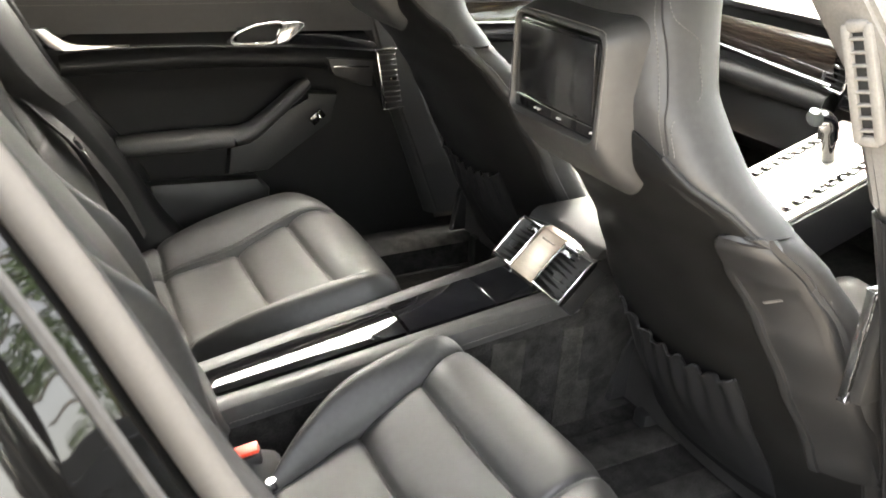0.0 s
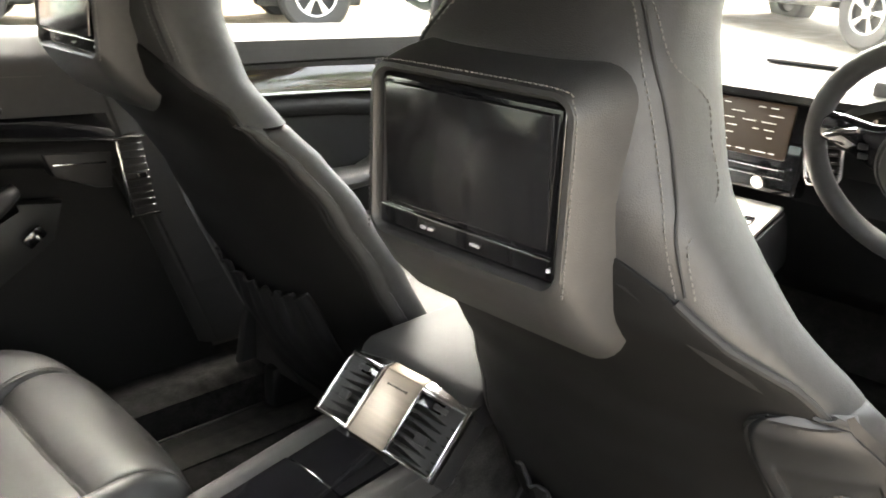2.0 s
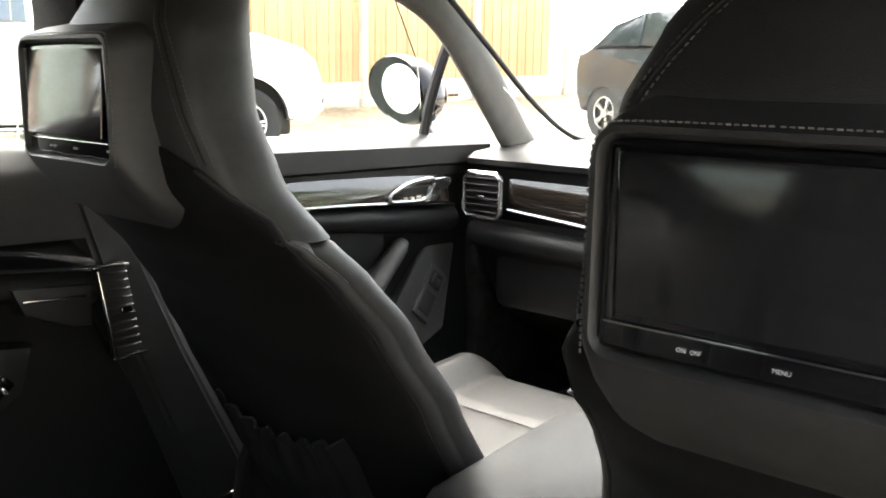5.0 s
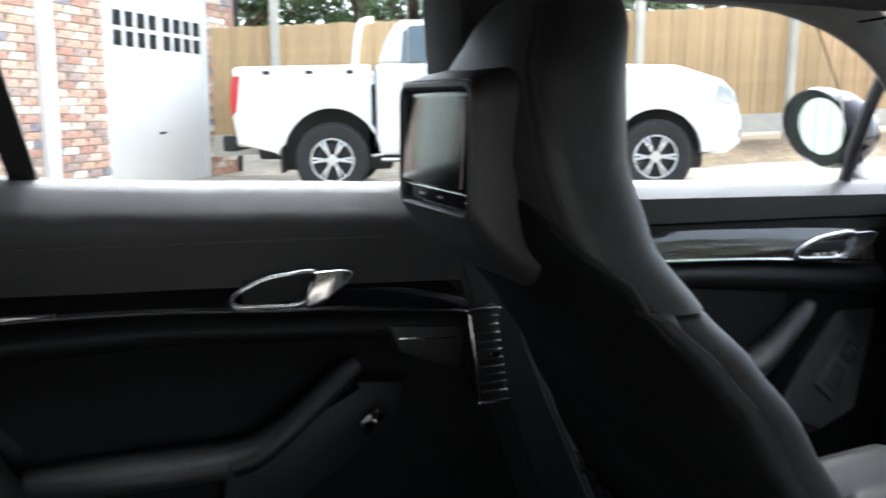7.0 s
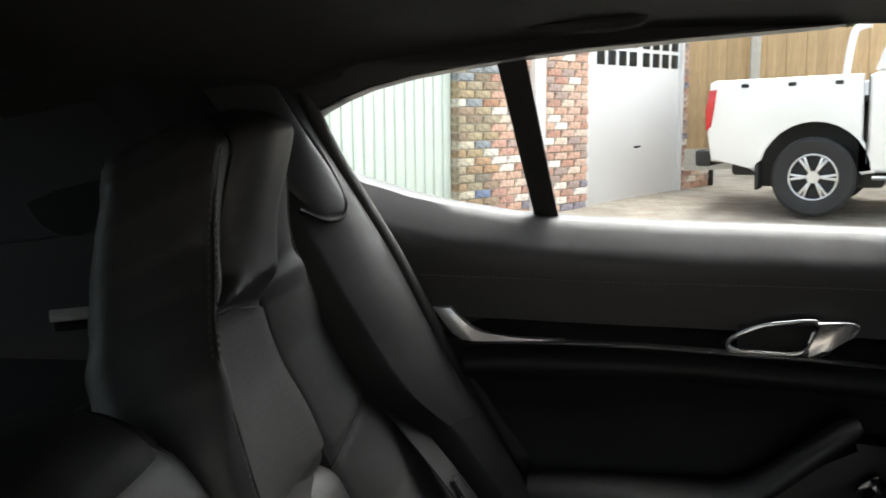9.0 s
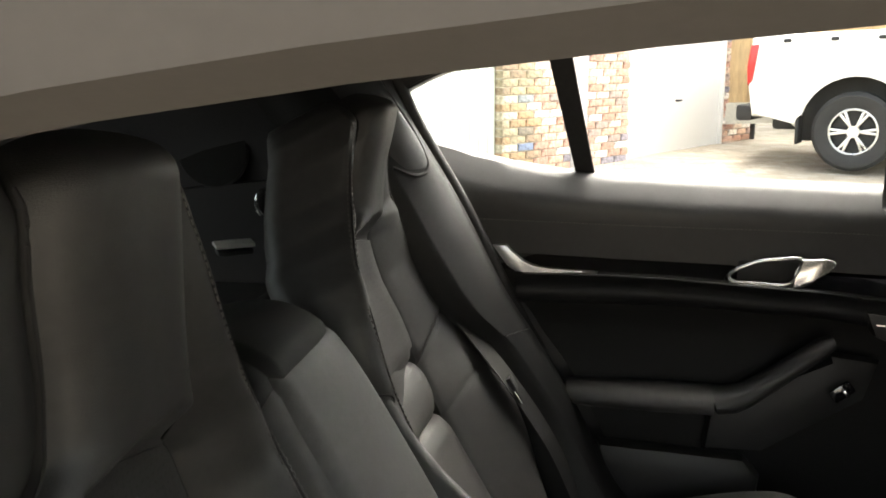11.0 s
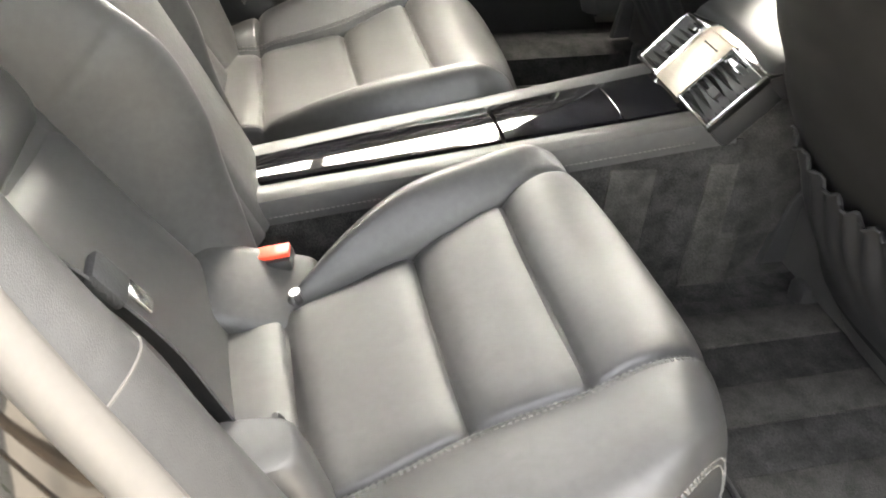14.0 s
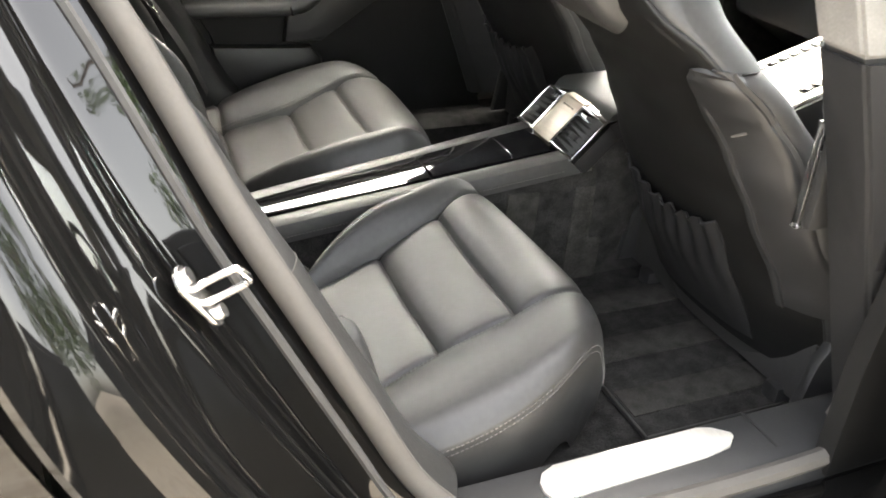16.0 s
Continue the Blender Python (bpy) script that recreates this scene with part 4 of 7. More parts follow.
# small padded block at the outer foot of the right-hand backrest
for side in (-1,):
    bm = bmesh.new()
    rings = []
    for z, xr, xf, yi, yo in ((0.40, -0.61, -0.515, 0.612, 0.675), (0.50, -0.635, -0.548, 0.606, 0.672), (0.57, -0.655, -0.560, 0.604, 0.668), (0.620, -0.664, -0.574, 0.605, 0.666), (0.640, -0.664, -0.582, 0.607, 0.664), (0.6455, -0.662, -0.586, 0.610, 0.662), (0.647, -0.658, -0.590, 0.613, 0.659)):
        xm, ym, a, b = (xr + xf) / 2, (yi + yo) / 2, (xf - xr) / 2, (yo - yi) / 2
        rings.append([(xm + a * math.copysign(abs(math.cos(t)) ** 0.6, math.cos(t)), side * (ym + b * math.copysign(abs(math.sin(t)) ** 0.5, math.sin(t))), z) for t in [2 * math.pi * k / 24 for k in range(24)]])
    loft(bm, rings)
    sb = thing("seat_side_bolster", "leather block with a belt outlet at the rear seat's outer edge", "bolster")
    part("body", bm, LEATHER, sb)
    bm = bmesh.new()
    tube(bm, [Vector(r[20]) + Vector((0.001, -side * 0.001, 0)) for r in rings[1:6]], 0.0028, 8, 4)
    part("edge_rib", bm, LEATHER, sb, "raised rib down its edge")
    bm = boxes((Vector((-0.628, side * 0.650, 0.641)), (0.030, 0.006, 0.006), 0.002, pose(0, 0, 0, 0, 14, 0)))
    part("belt_slot", bm, SEAM, sb, "dark slot for the belt")

# middle backrest between the rear seats
mid = thing("centre_backrest", "upright leather centre backrest between the rear seats", "backrest")
MID = smooth_path([(-0.615, 0, 0.44), (-0.655, 0, 0.53), (-0.690, 0, 0.61), (-0.746, 0, 0.73), (-0.775, 0, 0.785), (-0.836, 0, 0.895), (-0.866, 0, 0.948), (-0.884, 0, 0.970), (-0.912, 0, 0.982), (-0.945, 0, 0.980), (-0.968, 0, 0.970)], 6)
def midback(u, v, lift=0.0, wide=0.108):
    k = u * (len(MID) - 1)
    i = min(int(k), len(MID) - 2)
    p = MID[i].lerp(MID[i + 1], k - i)
    d = (MID[i + 1] - MID[i]).normalized()
    n = Vector((d.z, 0, -d.x))
    w = 2 * v - 1
    y = w * wide
    if w > 0:   # its top leans away from the left-hand seat
        y *= 1 - 0.27 * max(0.0, min(1.0, (u - 0.46) / 0.22)) ** 1.5
    else:
        y *= 1.06
    g = max(0.0, (abs(w) - 0.70) / 0.30)
    off = 0.007 * (1 - (w / 0.72) ** 2) * (abs(w) < 0.72) - 0.005 * gauss(abs(w) - 0.72, 0.025) - (0.030 - 0.012 * max(0.0, min(1.0, (u - 0.56) / 0.10))) * g ** 1.6 - 0.008 * gauss(u - 0.662, 0.016) + lift
    return p + n * off + Vector((0, y, 0))
bm = bmesh.new()
sheet(bm, lambda u, v: midback(u * 0.66, v), 60, 56, 0.03)
part("pad", bm, LEATHER, mid)
# near-black top: the headrest's shadow on the pad is painted as a cap
bm = bmesh.new()
sheet(bm, lambda u, v: midback(0.662 + 0.338 * u, v, 0.001), 30, 40, 0.03)
part("top_cap", bm, SHELL, mid, "dark cap with headrest shade in its colour")
bm = boxes(((-0.905, -0.035, 0.996), (0.014, 0.060, 0.006), 0.002, pose(0, 0, 0, 0, -18, 0)))
part("release_lever", bm, CHROME, mid, "chrome lever")

# belt buckle
for side in (-1,):
    bk = thing("belt_buckle", "red-buttoned black belt buckle beside the rear cushion", "buckle")
    c = Vector((-0.590, side * 0.168, 0.469))
    rot = Matrix.Rotation(radians(-12), 4, "Y") @ Matrix.Rotation(side * radians(8), 4, "Z")
    bm = boxes((c + Vector((0, 0, -0.014)), (0.056, 0.036, 0.020), 0.006, rot))
    part("case", bm, TRIM, bk)
    bm = boxes((c + rot @ Vector((0.003, 0, -0.0015)), (0.042, 0.024, 0.008), 0.003, rot))
    part("button", bm, RED, bk, "red push button")
    bm = boxes((Vector((-0.622, side * 0.198, 0.414)), (0.17, 0.130, 0.090), 0.022, pose(0, 0, 0, 20, 18, 0), 4))
    part("pad", bm, LEATHER, bk, "leather pad under the buckle")

# rear belts
def rear_belt(side):
    b = thing("seat_belt", "black webbing seat belt hanging over the rear seat's edge", "seat belt", "rear belts")
    bm = bmesh.new()
    if side > 0:
        pts = [(-0.915, 0.590, 0.99), (-0.860, 0.590, 0.92), (-0.800, 0.580, 0.855), (-0.750, 0.572, 0.796), (-0.704, 0.566, 0.739), (-0.640, 0.606, 0.62), (-0.590, 0.625, 0.50)]
        grip, tip = (-0.706, 0.566, 0.742), (-0.694, 0.560, 0.722)
    else:
        pts = [(-0.765, 0.612, 0.86), (-0.722, 0.602, 0.800), (-0.690, 0.597, 0.752), (-0.664, 0.597, 0.708), (-0.645, 0.600, 0.665), (-0.623, 0.606, 0.615), (-0.600, 0.618, 0.56)]
        grip, tip = (-0.692, 0.594, 0.770), (-0.676, 0.586, 0.748)
    hb = 0.018 if side > 0 else 0.013
    path = smooth_path(pts, 6)
    rings = []
    for i, p in enumerate(path):
        d = (path[min(i + 1, len(path) - 1)] - path[max(i - 1, 0)]).normalized()
        lie = Vector((0.35, 0.9, 0.1)) if side > 0 else Vector((0.62, 0.65, 0.35))
        w = (lie - d * d.dot(lie)).normalized()
        nn = w.cross(d)
        rings.append([Vector((q.x, side * q.y, q.z)) for q in (p - w * hb + nn * 0.001, p + w * hb + nn * 0.001, p + w * hb - nn * 0.001, p - w * hb - nn * 0.001)])
    loft(bm, rings)
    part("webbing", bm, WEB, b)
    bm = boxes(((grip[0], side * grip[1], grip[2]), (0.011, 0.024 if side > 0 else 0.030, 0.026 if side > 0 else 0.032), 0.004, pose(0, 0, 0, 0, -32, 0)))
    t = part("tongue_grip", bm, WEB, b)
    bm = boxes(((tip[0], side * tip[1], tip[2]), (0.003, 0.014, 0.024), 0.001, pose(0, 0, 0, 0, -32, 0)))
    part("tongue", bm, STEEL, t, "steel tongue")
    return b


rear_belt(1)
rear_belt(-1)

# ---- rear centre console ----
console = thing("rear_console", "long leather console with glossy black lids between the rear seats", "console")
def con_z(x):
    return 0.49 + (x + 0.6) * (0.085 / 0.63)
def con_w(x):
    return 0.078 + (x + 0.6) * 0.042
for side in (1, -1):
    bm = bmesh.new()
    rings = []
    for k in range(13):
        x = -0.64 + 0.70 * k / 12
        z, w = con_z(x), con_w(x)
        sec = [(w + 0.004, z - 0.042), (w + 0.004, z - 0.022), (w - 0.001, z - 0.006), (w - 0.012, z), (w - 0.030, z), (w - 0.040, z - 0.005), (w - 0.043, z - 0.02), (w - 0.043, z - 0.042)]
        rings.append([(x, side * a, b) for a, b in sec])
    loft(bm, rings)
    part("rail", bm, LEATHER, console)
    bm = bmesh.new()
    stitches(bm, [(x, side * (con_w(x) + 0.0045), con_z(x) - 0.03) for x in (-0.6, -0.3, 0.0)], n=8)
    part("stitching", bm, THREAD, console)
for x0, x1, dz, nm in ((-0.64, -0.262, -0.004, "rear_lid"), (-0.256, -0.09, -0.004, "middle_lid"), (-0.086, 0.03, -0.006, "front_lid")):
    bm = bmesh.new()
    def f(u, v, x0=x0, x1=x1, dz=dz):
        x = x0 + (x1 - x0) * u
        w = con_w(x) - 0.045
        return (x, (2 * v - 1) * w, con_z(x) + dz - 0.004 * (2 * v - 1) ** 2 - 0.004)
    sheet(bm, f, 10, 8, -0.012)
    part(nm, bm, GLOSS, console, "glossy black lid")
for x, w in ((-0.605, 0.062), (-0.088, 0.075)):
    bm = boxes(((x, 0.0, con_z(x) - 0.003), (0.004, w, 0.006), 0.001))
    part("lid_strip", bm, CHROME, console, "thin chrome strip")
bm = bmesh.new()
tube(bm, [(-0.235, 0.030, con_z(-0.235)), (-0.20, 0.034, con_z(-0.2)), (-0.175, 0.025, con_z(-0.175)), (-0.175, -0.025, con_z(-0.175)), (-0.20, -0.034, con_z(-0.2)), (-0.235, -0.030, con_z(-0.235))], 0.0022, 6, 5)
part("cup_ring", bm, CHROME, console, "chrome cup holder rim")
bm = boxes(((0.25, 0, 0.40), (0.40, 0.20, 0.30), 0.02))
loft(bm, [[(x, -con_w(x) + 0.001, con_z(x) - 0.040), (x, -con_w(x) + 0.003, 0.27), (x, con_w(x) - 0.003, 0.27), (x, con_w(x) - 0.001, con_z(x) - 0.040)] for x in (-0.64, -0.45, -0.25, -0.05, 0.08)])
part("body", bm, CARPET, console, "carpeted side")
for side in (1, -1):
    for x0, x1, col in ((-0.12, -0.05, MAT_PALE), (0.03, 0.11, MAT_PALE)):
        bm = boxes((((x0 + x1) / 2, side * (con_w(x0) - 0.001), 0.390), (x1 - x0, 0.006, 0.22), 0.001, pose(0, 0, 0, 0, 2, 0)))
        part("brushed_stripe", bm, col, console, "paler brushed carpet")

# ---- rear vent panel on the console's end ----
vents = thing("rear_air_vents", "pair of louvred air vents round a brushed metal panel", "air vent")
VM = Matrix.Translation((0.0, 0, 0.576)) @ Matrix.Rotation(radians(-45), 4, "Y")   # local x up the slope, y across, z out of the face
def vbox(bm, c, s, bevel=0.002, turn=None):
    """A block on the face; those beside the middle plate lean outwards a little."""
    fold = Matrix.Identity(4)
    if abs(c[1]) > 0.037:
        edge = Matrix.Translation((0, math.copysign(0.037, c[1]), 0))
        fold = edge @ Matrix.Rotation(-math.copysign(radians(9), c[1]), 4, "X") @ edge.inverted()
    box(bm, VM @ (fold @ Vector(c)), s, bevel, VM.to_3x3().to_4x4() @ fold.to_3x3().to_4x4() @ (turn or Matrix.Identity(4)))
bm = bmesh.new()
vbox(bm, (0.050, 0, -0.034), (0.110, 0.232, 0.06), 0.012)
part("housing", bm, TRIM, vents)
bm = bmesh.new()
vbox(bm, (0.047, 0, 0.0), (0.100, 0.072, 0.006), 0.002)
vbox(bm, (0.106, 0, -0.006), (0.024, 0.072, 0.005), 0.002, Matrix.Rotation(radians(38), 4, "Y"))
plate = part("centre_plate", bm, PLATE, vents, "brushed metal plate")
bm = bmesh.new()
for k in range(9):
    vbox(bm, (0.079, 0.018 - 0.0045 * k, 0.0032), (0.0022 if k % 4 else 0.0036, 0.0034, 0.0008), 0.0003)
part("script_bars", bm, SEAM, plate)
for side in (1, -1):
    cyv = side * 0.0785
    bm = bmesh.new()
    for c, s in (((0.0, cyv, 0), (0.007, 0.080, 0.014)), ((0.0955, cyv, 0), (0.009, 0.080, 0.014)), ((0.047, cyv + side * 0.039, 0), (0.104, 0.008, 0.014)), ((0.047, cyv - side * 0.038, 0.001), (0.100, 0.005, 0.012))):
        vbox(bm, c, s, 0.003)
    vbox(bm, (0.106, cyv, -0.006), (0.026, 0.080, 0.006), 0.0025, Matrix.Rotation(radians(38), 4, "Y"))
    fr = part("vent_frame", bm, CHROME, vents, "satin chrome frame")
    bm = bmesh.new()
    vbox(bm, (0.047, cyv, -0.004), (0.09, 0.072, 0.004), 0.001)
    part("vent_back", bm, VOID, fr)
    for k in range(6):
        bm = bmesh.new()
        vbox(bm, (0.010 + 0.0122 * k, cyv, 0.001), (0.0028, 0.070, 0.0115), 0.0008, Matrix.Rotation(radians(-42), 4, "Y"))
        part("louvre", bm, SHELL, fr)
    bm = bmesh.new()
    vbox(bm, (0.083, cyv, 0.000), (0.015, 0.070, 0.006), 0.001)
    part("dial_strip", bm, GLOSS, fr, "black strip with the dial")
    bm = bmesh.new()
    vbox(bm, (0.036, cyv, 0.006), (0.014, 0.020, 0.006), 0.002)
    part("slider", bm, TRIM, fr, "small black slider")
    bm = bmesh.new()
    vbox(bm, (0.083, cyv, 0.003), (0.008, 0.024, 0.006), 0.002)
    part("thumb_wheel", bm, TRIM, fr, "small ribbed thumb wheel")
    bm = bmesh.new()
    vbox(bm, (0.083, cyv - 0.016, 0.0035), (0.005, 0.0022, 0.001), 0)
    part("mark", bm, WHITE_MARK, fr)

# front armrest box behind which the vents sit
arm = thing("storage_box", "box with a wide black leather lid between the front seats", "storage box")
bm = bmesh.new()
prism(bm, [(0.055, 0.60), (0.085, 0.652), (0.10, 0.662), (0.40, 0.672), (0.425, 0.66), (0.43, 0.58)], -0.115, 0.115, "y", 0.012)
part("lid", bm, PADDED, arm)
bm = boxes(((0.245, 0, 0.48), (0.37, 0.215, 0.24), 0.02))
part("box", bm, CARPET, arm)

# floor mats
for side, x0, x1 in ((-1, -0.08, 0.34), (1, -0.08, 0.34)):
    mat_ = thing("floor_mat", "dark carpet floor mat with brushed stripes", "floor mat", "floor mats")
    bm = boxes((((x0 + x1) / 2, side * 0.375, 0.285), (x1 - x0, 0.44, 0.012), 0.005))
    part("base", bm, CARPET, mat_)
    for k in range(3):
        bm = boxes((((x0 + x1) / 2 - 0.004 * k, side * (0.225 + 0.145 * k), 0.2925), (x1 - x0 - 0.03, 0.068, 0.005), 0.002))
        part("stripe", bm, MAT_PALE, mat_, "paler brushed stripe")
    bm = boxes((((x0 + x1) / 2, side * 0.598, 0.288), (x1 - x0, 0.005, 0.010), 0.002), ((x0, side * 0.375, 0.288), (0.005, 0.44, 0.010), 0.002))
    part("binding", bm, LEATHER, mat_)
    bm = bmesh.new()
    tube(bm, [(0.24, side * 0.185, 0.288), (0.24, side * 0.185, 0.298)], 0.008, 10, 1)
    part("fastener", bm, STEEL, mat_)

# ---- front seats ----
def front_seat(label, outer):
    """Tall one-piece sports seat, built on y = 0 at the height of the left-hand one; outer is the door's side."""
    seat = thing("front_seat", label, "seat", "front seats")
    #      z     rear x  half w  depth
    tab = [(0.36, 0.235, 0.220, 0.13), (0.45, 0.205, 0.240, 0.14), (0.60, 0.135, 0.244, 0.138), (0.72, 0.072, 0.240, 0.132), (0.82, 0.016, 0.220, 0.125), (0.90, -0.035, 0.202, 0.122), (0.955, -0.078, 0.187, 0.125),
           (1.02, -0.136, 0.163, 0.143), (1.10, -0.159, 0.142, 0.147), (1.18, -0.155, 0.127, 0.147), (1.235, -0.122, 0.109, 0.122), (1.262, -0.096, 0.090, 0.09), (1.275, -0.073, 0.050, 0.045)]
    def spread(z, y):   # the bolster on the door's side stands wider
        return lerp_table([(0.36, 0.015), (0.55, 0.047), (0.75, 0.056), (0.93, 0.048), (1.0, 0.028), (1.06, 0.006), (1.12, -0.012), (1.20, -0.018), (1.275, -0.006)], z)[0] if y * outer > 0 else (0.026 * gauss(z - 0.64, 0.13) if outer < 0 else 0.0)
    def square(z):
        return lerp_table([(0.95, 0.62), (1.1, 0.70)], z)[0]
    def ring(z, grow=0.0):
        xr, hw, d = lerp_table(tab, z)
        out = []
        for k in range(48):
            t = 2 * math.pi * k / 48
            c, s = math.cos(t), math.sin(t)
            y = (hw + grow + spread(z, c)) * math.copysign(abs(c) ** square(z), c)
            x = xr + d / 2 - (d / 2 + grow) * math.copysign(abs(s) ** (0.85 if z < 0.95 or s < 0 else 0.5), s)
            # the faces bow forward round the sides
            x += 0.036 * abs(c) ** 1.5 * min(1, hw / 0.2) * lerp_table([(0.86, 1.0), (0.98, 0.15)], z)[0]
            out.append((x, y, z))
        return out
    zs = [0.36 + (1.275 - 0.36) * (i / 60) ** 0.95 for i in range(61)]
    def back_x(z, y):
        """Rear surface of the seat at a height and distance from its middle."""
        xr, hw, d = lerp_table(tab, z)
        c = min(1.0, abs(y) / (hw + spread(z, y))) ** (1 / square(z))
        s = math.sqrt(max(0, 1 - c * c))
        return xr + d / 2 - (d / 2) * s ** (0.85 if z < 0.95 else 0.5) + 0.036 * c ** 1.5 * min(1, hw / 0.2) * lerp_table([(0.86, 1.0), (0.98, 0.15)], z)[0]
    # the upper shell with the headrest
    bm = bmesh.new()
    loft(bm, [ring(0.953, -0.005), ring(0.956, 0.0)] + [ring(z) for z in zs if z > 0.96])
    part("headrest_shell", bm, LEATHER, seat)
    bm = bmesh.new()
    loft(bm, [ring(z) for z in zs if z < 0.944] + [ring(0.948, 0.0), ring(0.952, -0.005)])
    part("backrest", bm, LEATHER, seat)
    # rear panel, a shell laid over the back, its rolled rim standing proud
    rim = [(0.40, 0.25), (0.60, 0.26), (0.74, 0.255), (0.84, 0.238), (0.91, 0.218), (0.952, 0.196), (0.988, 0.174), (1.020, 0.150), (1.044, 0.128), (1.058, 0.106), (1.068, 0.082)]
    def shell(u, w, proud=0.0):
        z = 0.40 + 0.668 * u
        wide = curve_table(rim, z) + 0.9 * spread(z, w) * max(0, min(1, (1.068 - z) / 0.1))
        wide = min(wide, 0.985 * (lerp_table(tab, z)[1] + spread(z, w)))
        y = wide * math.sin(1.35 * w) / math.sin(1.35)
        k = max(0.0, (2 * u - 1 - 0.92) / 0.08)
        return (back_x(z, y) - 0.005 - proud + 0.006 * k ** 3, y + (0.006 + 0.8 * proud) * w * abs(w), z)
    JOIN = 0.86    # where the panel gives way to the roll
    def rolled(u):
        return JOIN + (1 - JOIN) * max(0.0, min(1.0, (u - 0.80) / 0.07))
    bm = bmesh.new()
    sheet(bm, lambda u, v: shell(u, (2 * v - 1) * rolled(u), -0.003 * max(0.0, (abs(2 * v - 1) - 0.95) / 0.05) ** 2), 60, 56, 0.016)
    part("back_panel", bm, SHELL, seat, "smooth dark rear panel")
    for sg in (-1, 1):
        bm = bmesh.new()
        sheet(bm, lambda u, v: shell(0.84 * u, sg * (JOIN + 0.012 + (1 - JOIN - 0.012) * v), 0.004 * math.sin(math.pi * min(1.0, 0.08 + v)) ** 0.7), 50, 10, 0.008 * sg)
        part("edge_roll", bm, LEATHER, seat, "leather roll along the edge of the back")
        bm = bmesh.new()
        tube(bm, [Vector(shell(u / 24, sg * (rolled(u / 24) + 0.004), -0.002)) for u in range(0, 24)], 0.0035, 8, 2)
        part("panel_groove", bm, SEAM, seat, "dark groove round the rear panel")
    # long double-stitched seams either side of the headrest
    for sg in (1, -1):
        for dy in (0.0, 0.0055, -0.0055):
            pts = []
            for z, y in ((1.044, 0.143), (1.08, 0.134), (1.105, 0.128), (1.14, 0.117), (1.165, 0.109), (1.19, 0.099), (1.22, 0.082), (1.245, 0.062)):
                pts.append((back_x(z, sg * (y + dy)) - 0.0008, sg * (y + dy), z))
            bm = bmesh.new()
            if dy == 0:
                tube(bm, pts, 0.0013, 6, 5)
                part("seam", bm, SEAM, seat)
            else:
                stitches(bm, pts, 0.003, 0.002, 0.0005, 6)
                part("stitching", bm, THREAD, seat)
    # screen housing
    bm = bmesh.new()
    def rrect(x, hw, z0, z1, r, lean=0.0):
        pts = []
        for cyy, czz, a0 in ((hw - r, z1 - r, 0), (-hw + r, z1 - r, 90), (-hw + r, z0 + r, 180), (hw - r, z0 + r, 270)):
            for k in range(7):
                t = radians(a0 + 15 * k)
                pts.append((x + lean * (czz + r * math.sin(t) - 1.1), 0.0045 + cyy + r * math.cos(t), czz + r * math.sin(t)))
        return pts
    rings = [rrect(-0.176, 0.087, 1.048, 1.166, 0.010), rrect(-0.188, 0.0885, 1.046, 1.1675, 0.012), rrect(-0.1915, 0.0905, 1.0435, 1.170, 0.014), rrect(-0.1905, 0.0945, 1.040, 1.1735, 0.018), rrect(-0.185, 0.0975, 1.031, 1.177, 0.022),
             rrect(-0.168, 0.1005, 1.010, 1.184, 0.026, 0.02), rrect(-0.142, 0.1030, 0.988, 1.190, 0.028, 0.04), rrect(-0.110, 0.1030, 0.970, 1.192, 0.030, 0.05)]
    loft(bm, rings)
    hou = part("screen_housing", bm, LEATHER, seat, "leather-covered screen housing")
    bm = boxes(((-0.183, 0.0045, 1.107), (0.008, 0.174, 0.118), 0.006, None, 3))
    bez = part("bezel", bm, GLOSS, hou, "glossy black bezel")
    bm = bmesh.new()
    box(bm, (-0.1890, 0.003, 1.115), (0.003, 0.156, 0.090), 0.0012, pose(0, 0, 0, 0, 4 if outer > 0 else -3, 0))
    part("screen", bm, SCREEN, bez, "switched-off screen")
    bm = boxes(((-0.1885, 0.0835, 1.114), (0.003, 0.0025, 0.094), 0.001))
    part("edge_strip", bm, TRIM, bez)
    bm = boxes(((-0.188, 0.004, 1.065), (0.002, 0.166, 0.0015), 0.0004))
    part("lower_strip", bm, CHROME, bez)
    for y, w in ((0.0405, "ON"), (0.0325, "OFF"), (-0.012, "MENU")):
        cu = bpy.data.curves.new("key_word", "FONT")
        cu.body, cu.size, cu.extrude, cu.align_x, cu.align_y = w, 0.0034, 0.0002, "CENTER", "CENTER"
        tmp = bpy.data.objects.new("key_word", cu)
        scene.collection.objects.link(tmp)
        me = bpy.data.meshes.new_from_object(tmp.evaluated_get(bpy.context.evaluated_depsgraph_get()))
        bpy.data.objects.remove(tmp)
        me.materials.append(WHITE_MARK)
        kw = new("key_word", me)
        kw.parent = bez
        kw.matrix_basis = Matrix.Translation((-0.1879, y, 1.057)) @ Matrix.Rotation(radians(-90), 4, "Z") @ Matrix.Rotation(radians(90), 4, "X")
        tagged(kw, "white printed word")
    bm = boxes(((-0.188, -0.078, 1.058), (0.002, 0.0022, 0.0022), 0))
    part("infrared_eye", bm, WHITE_MARK, bez)
    st = bmesh.new()
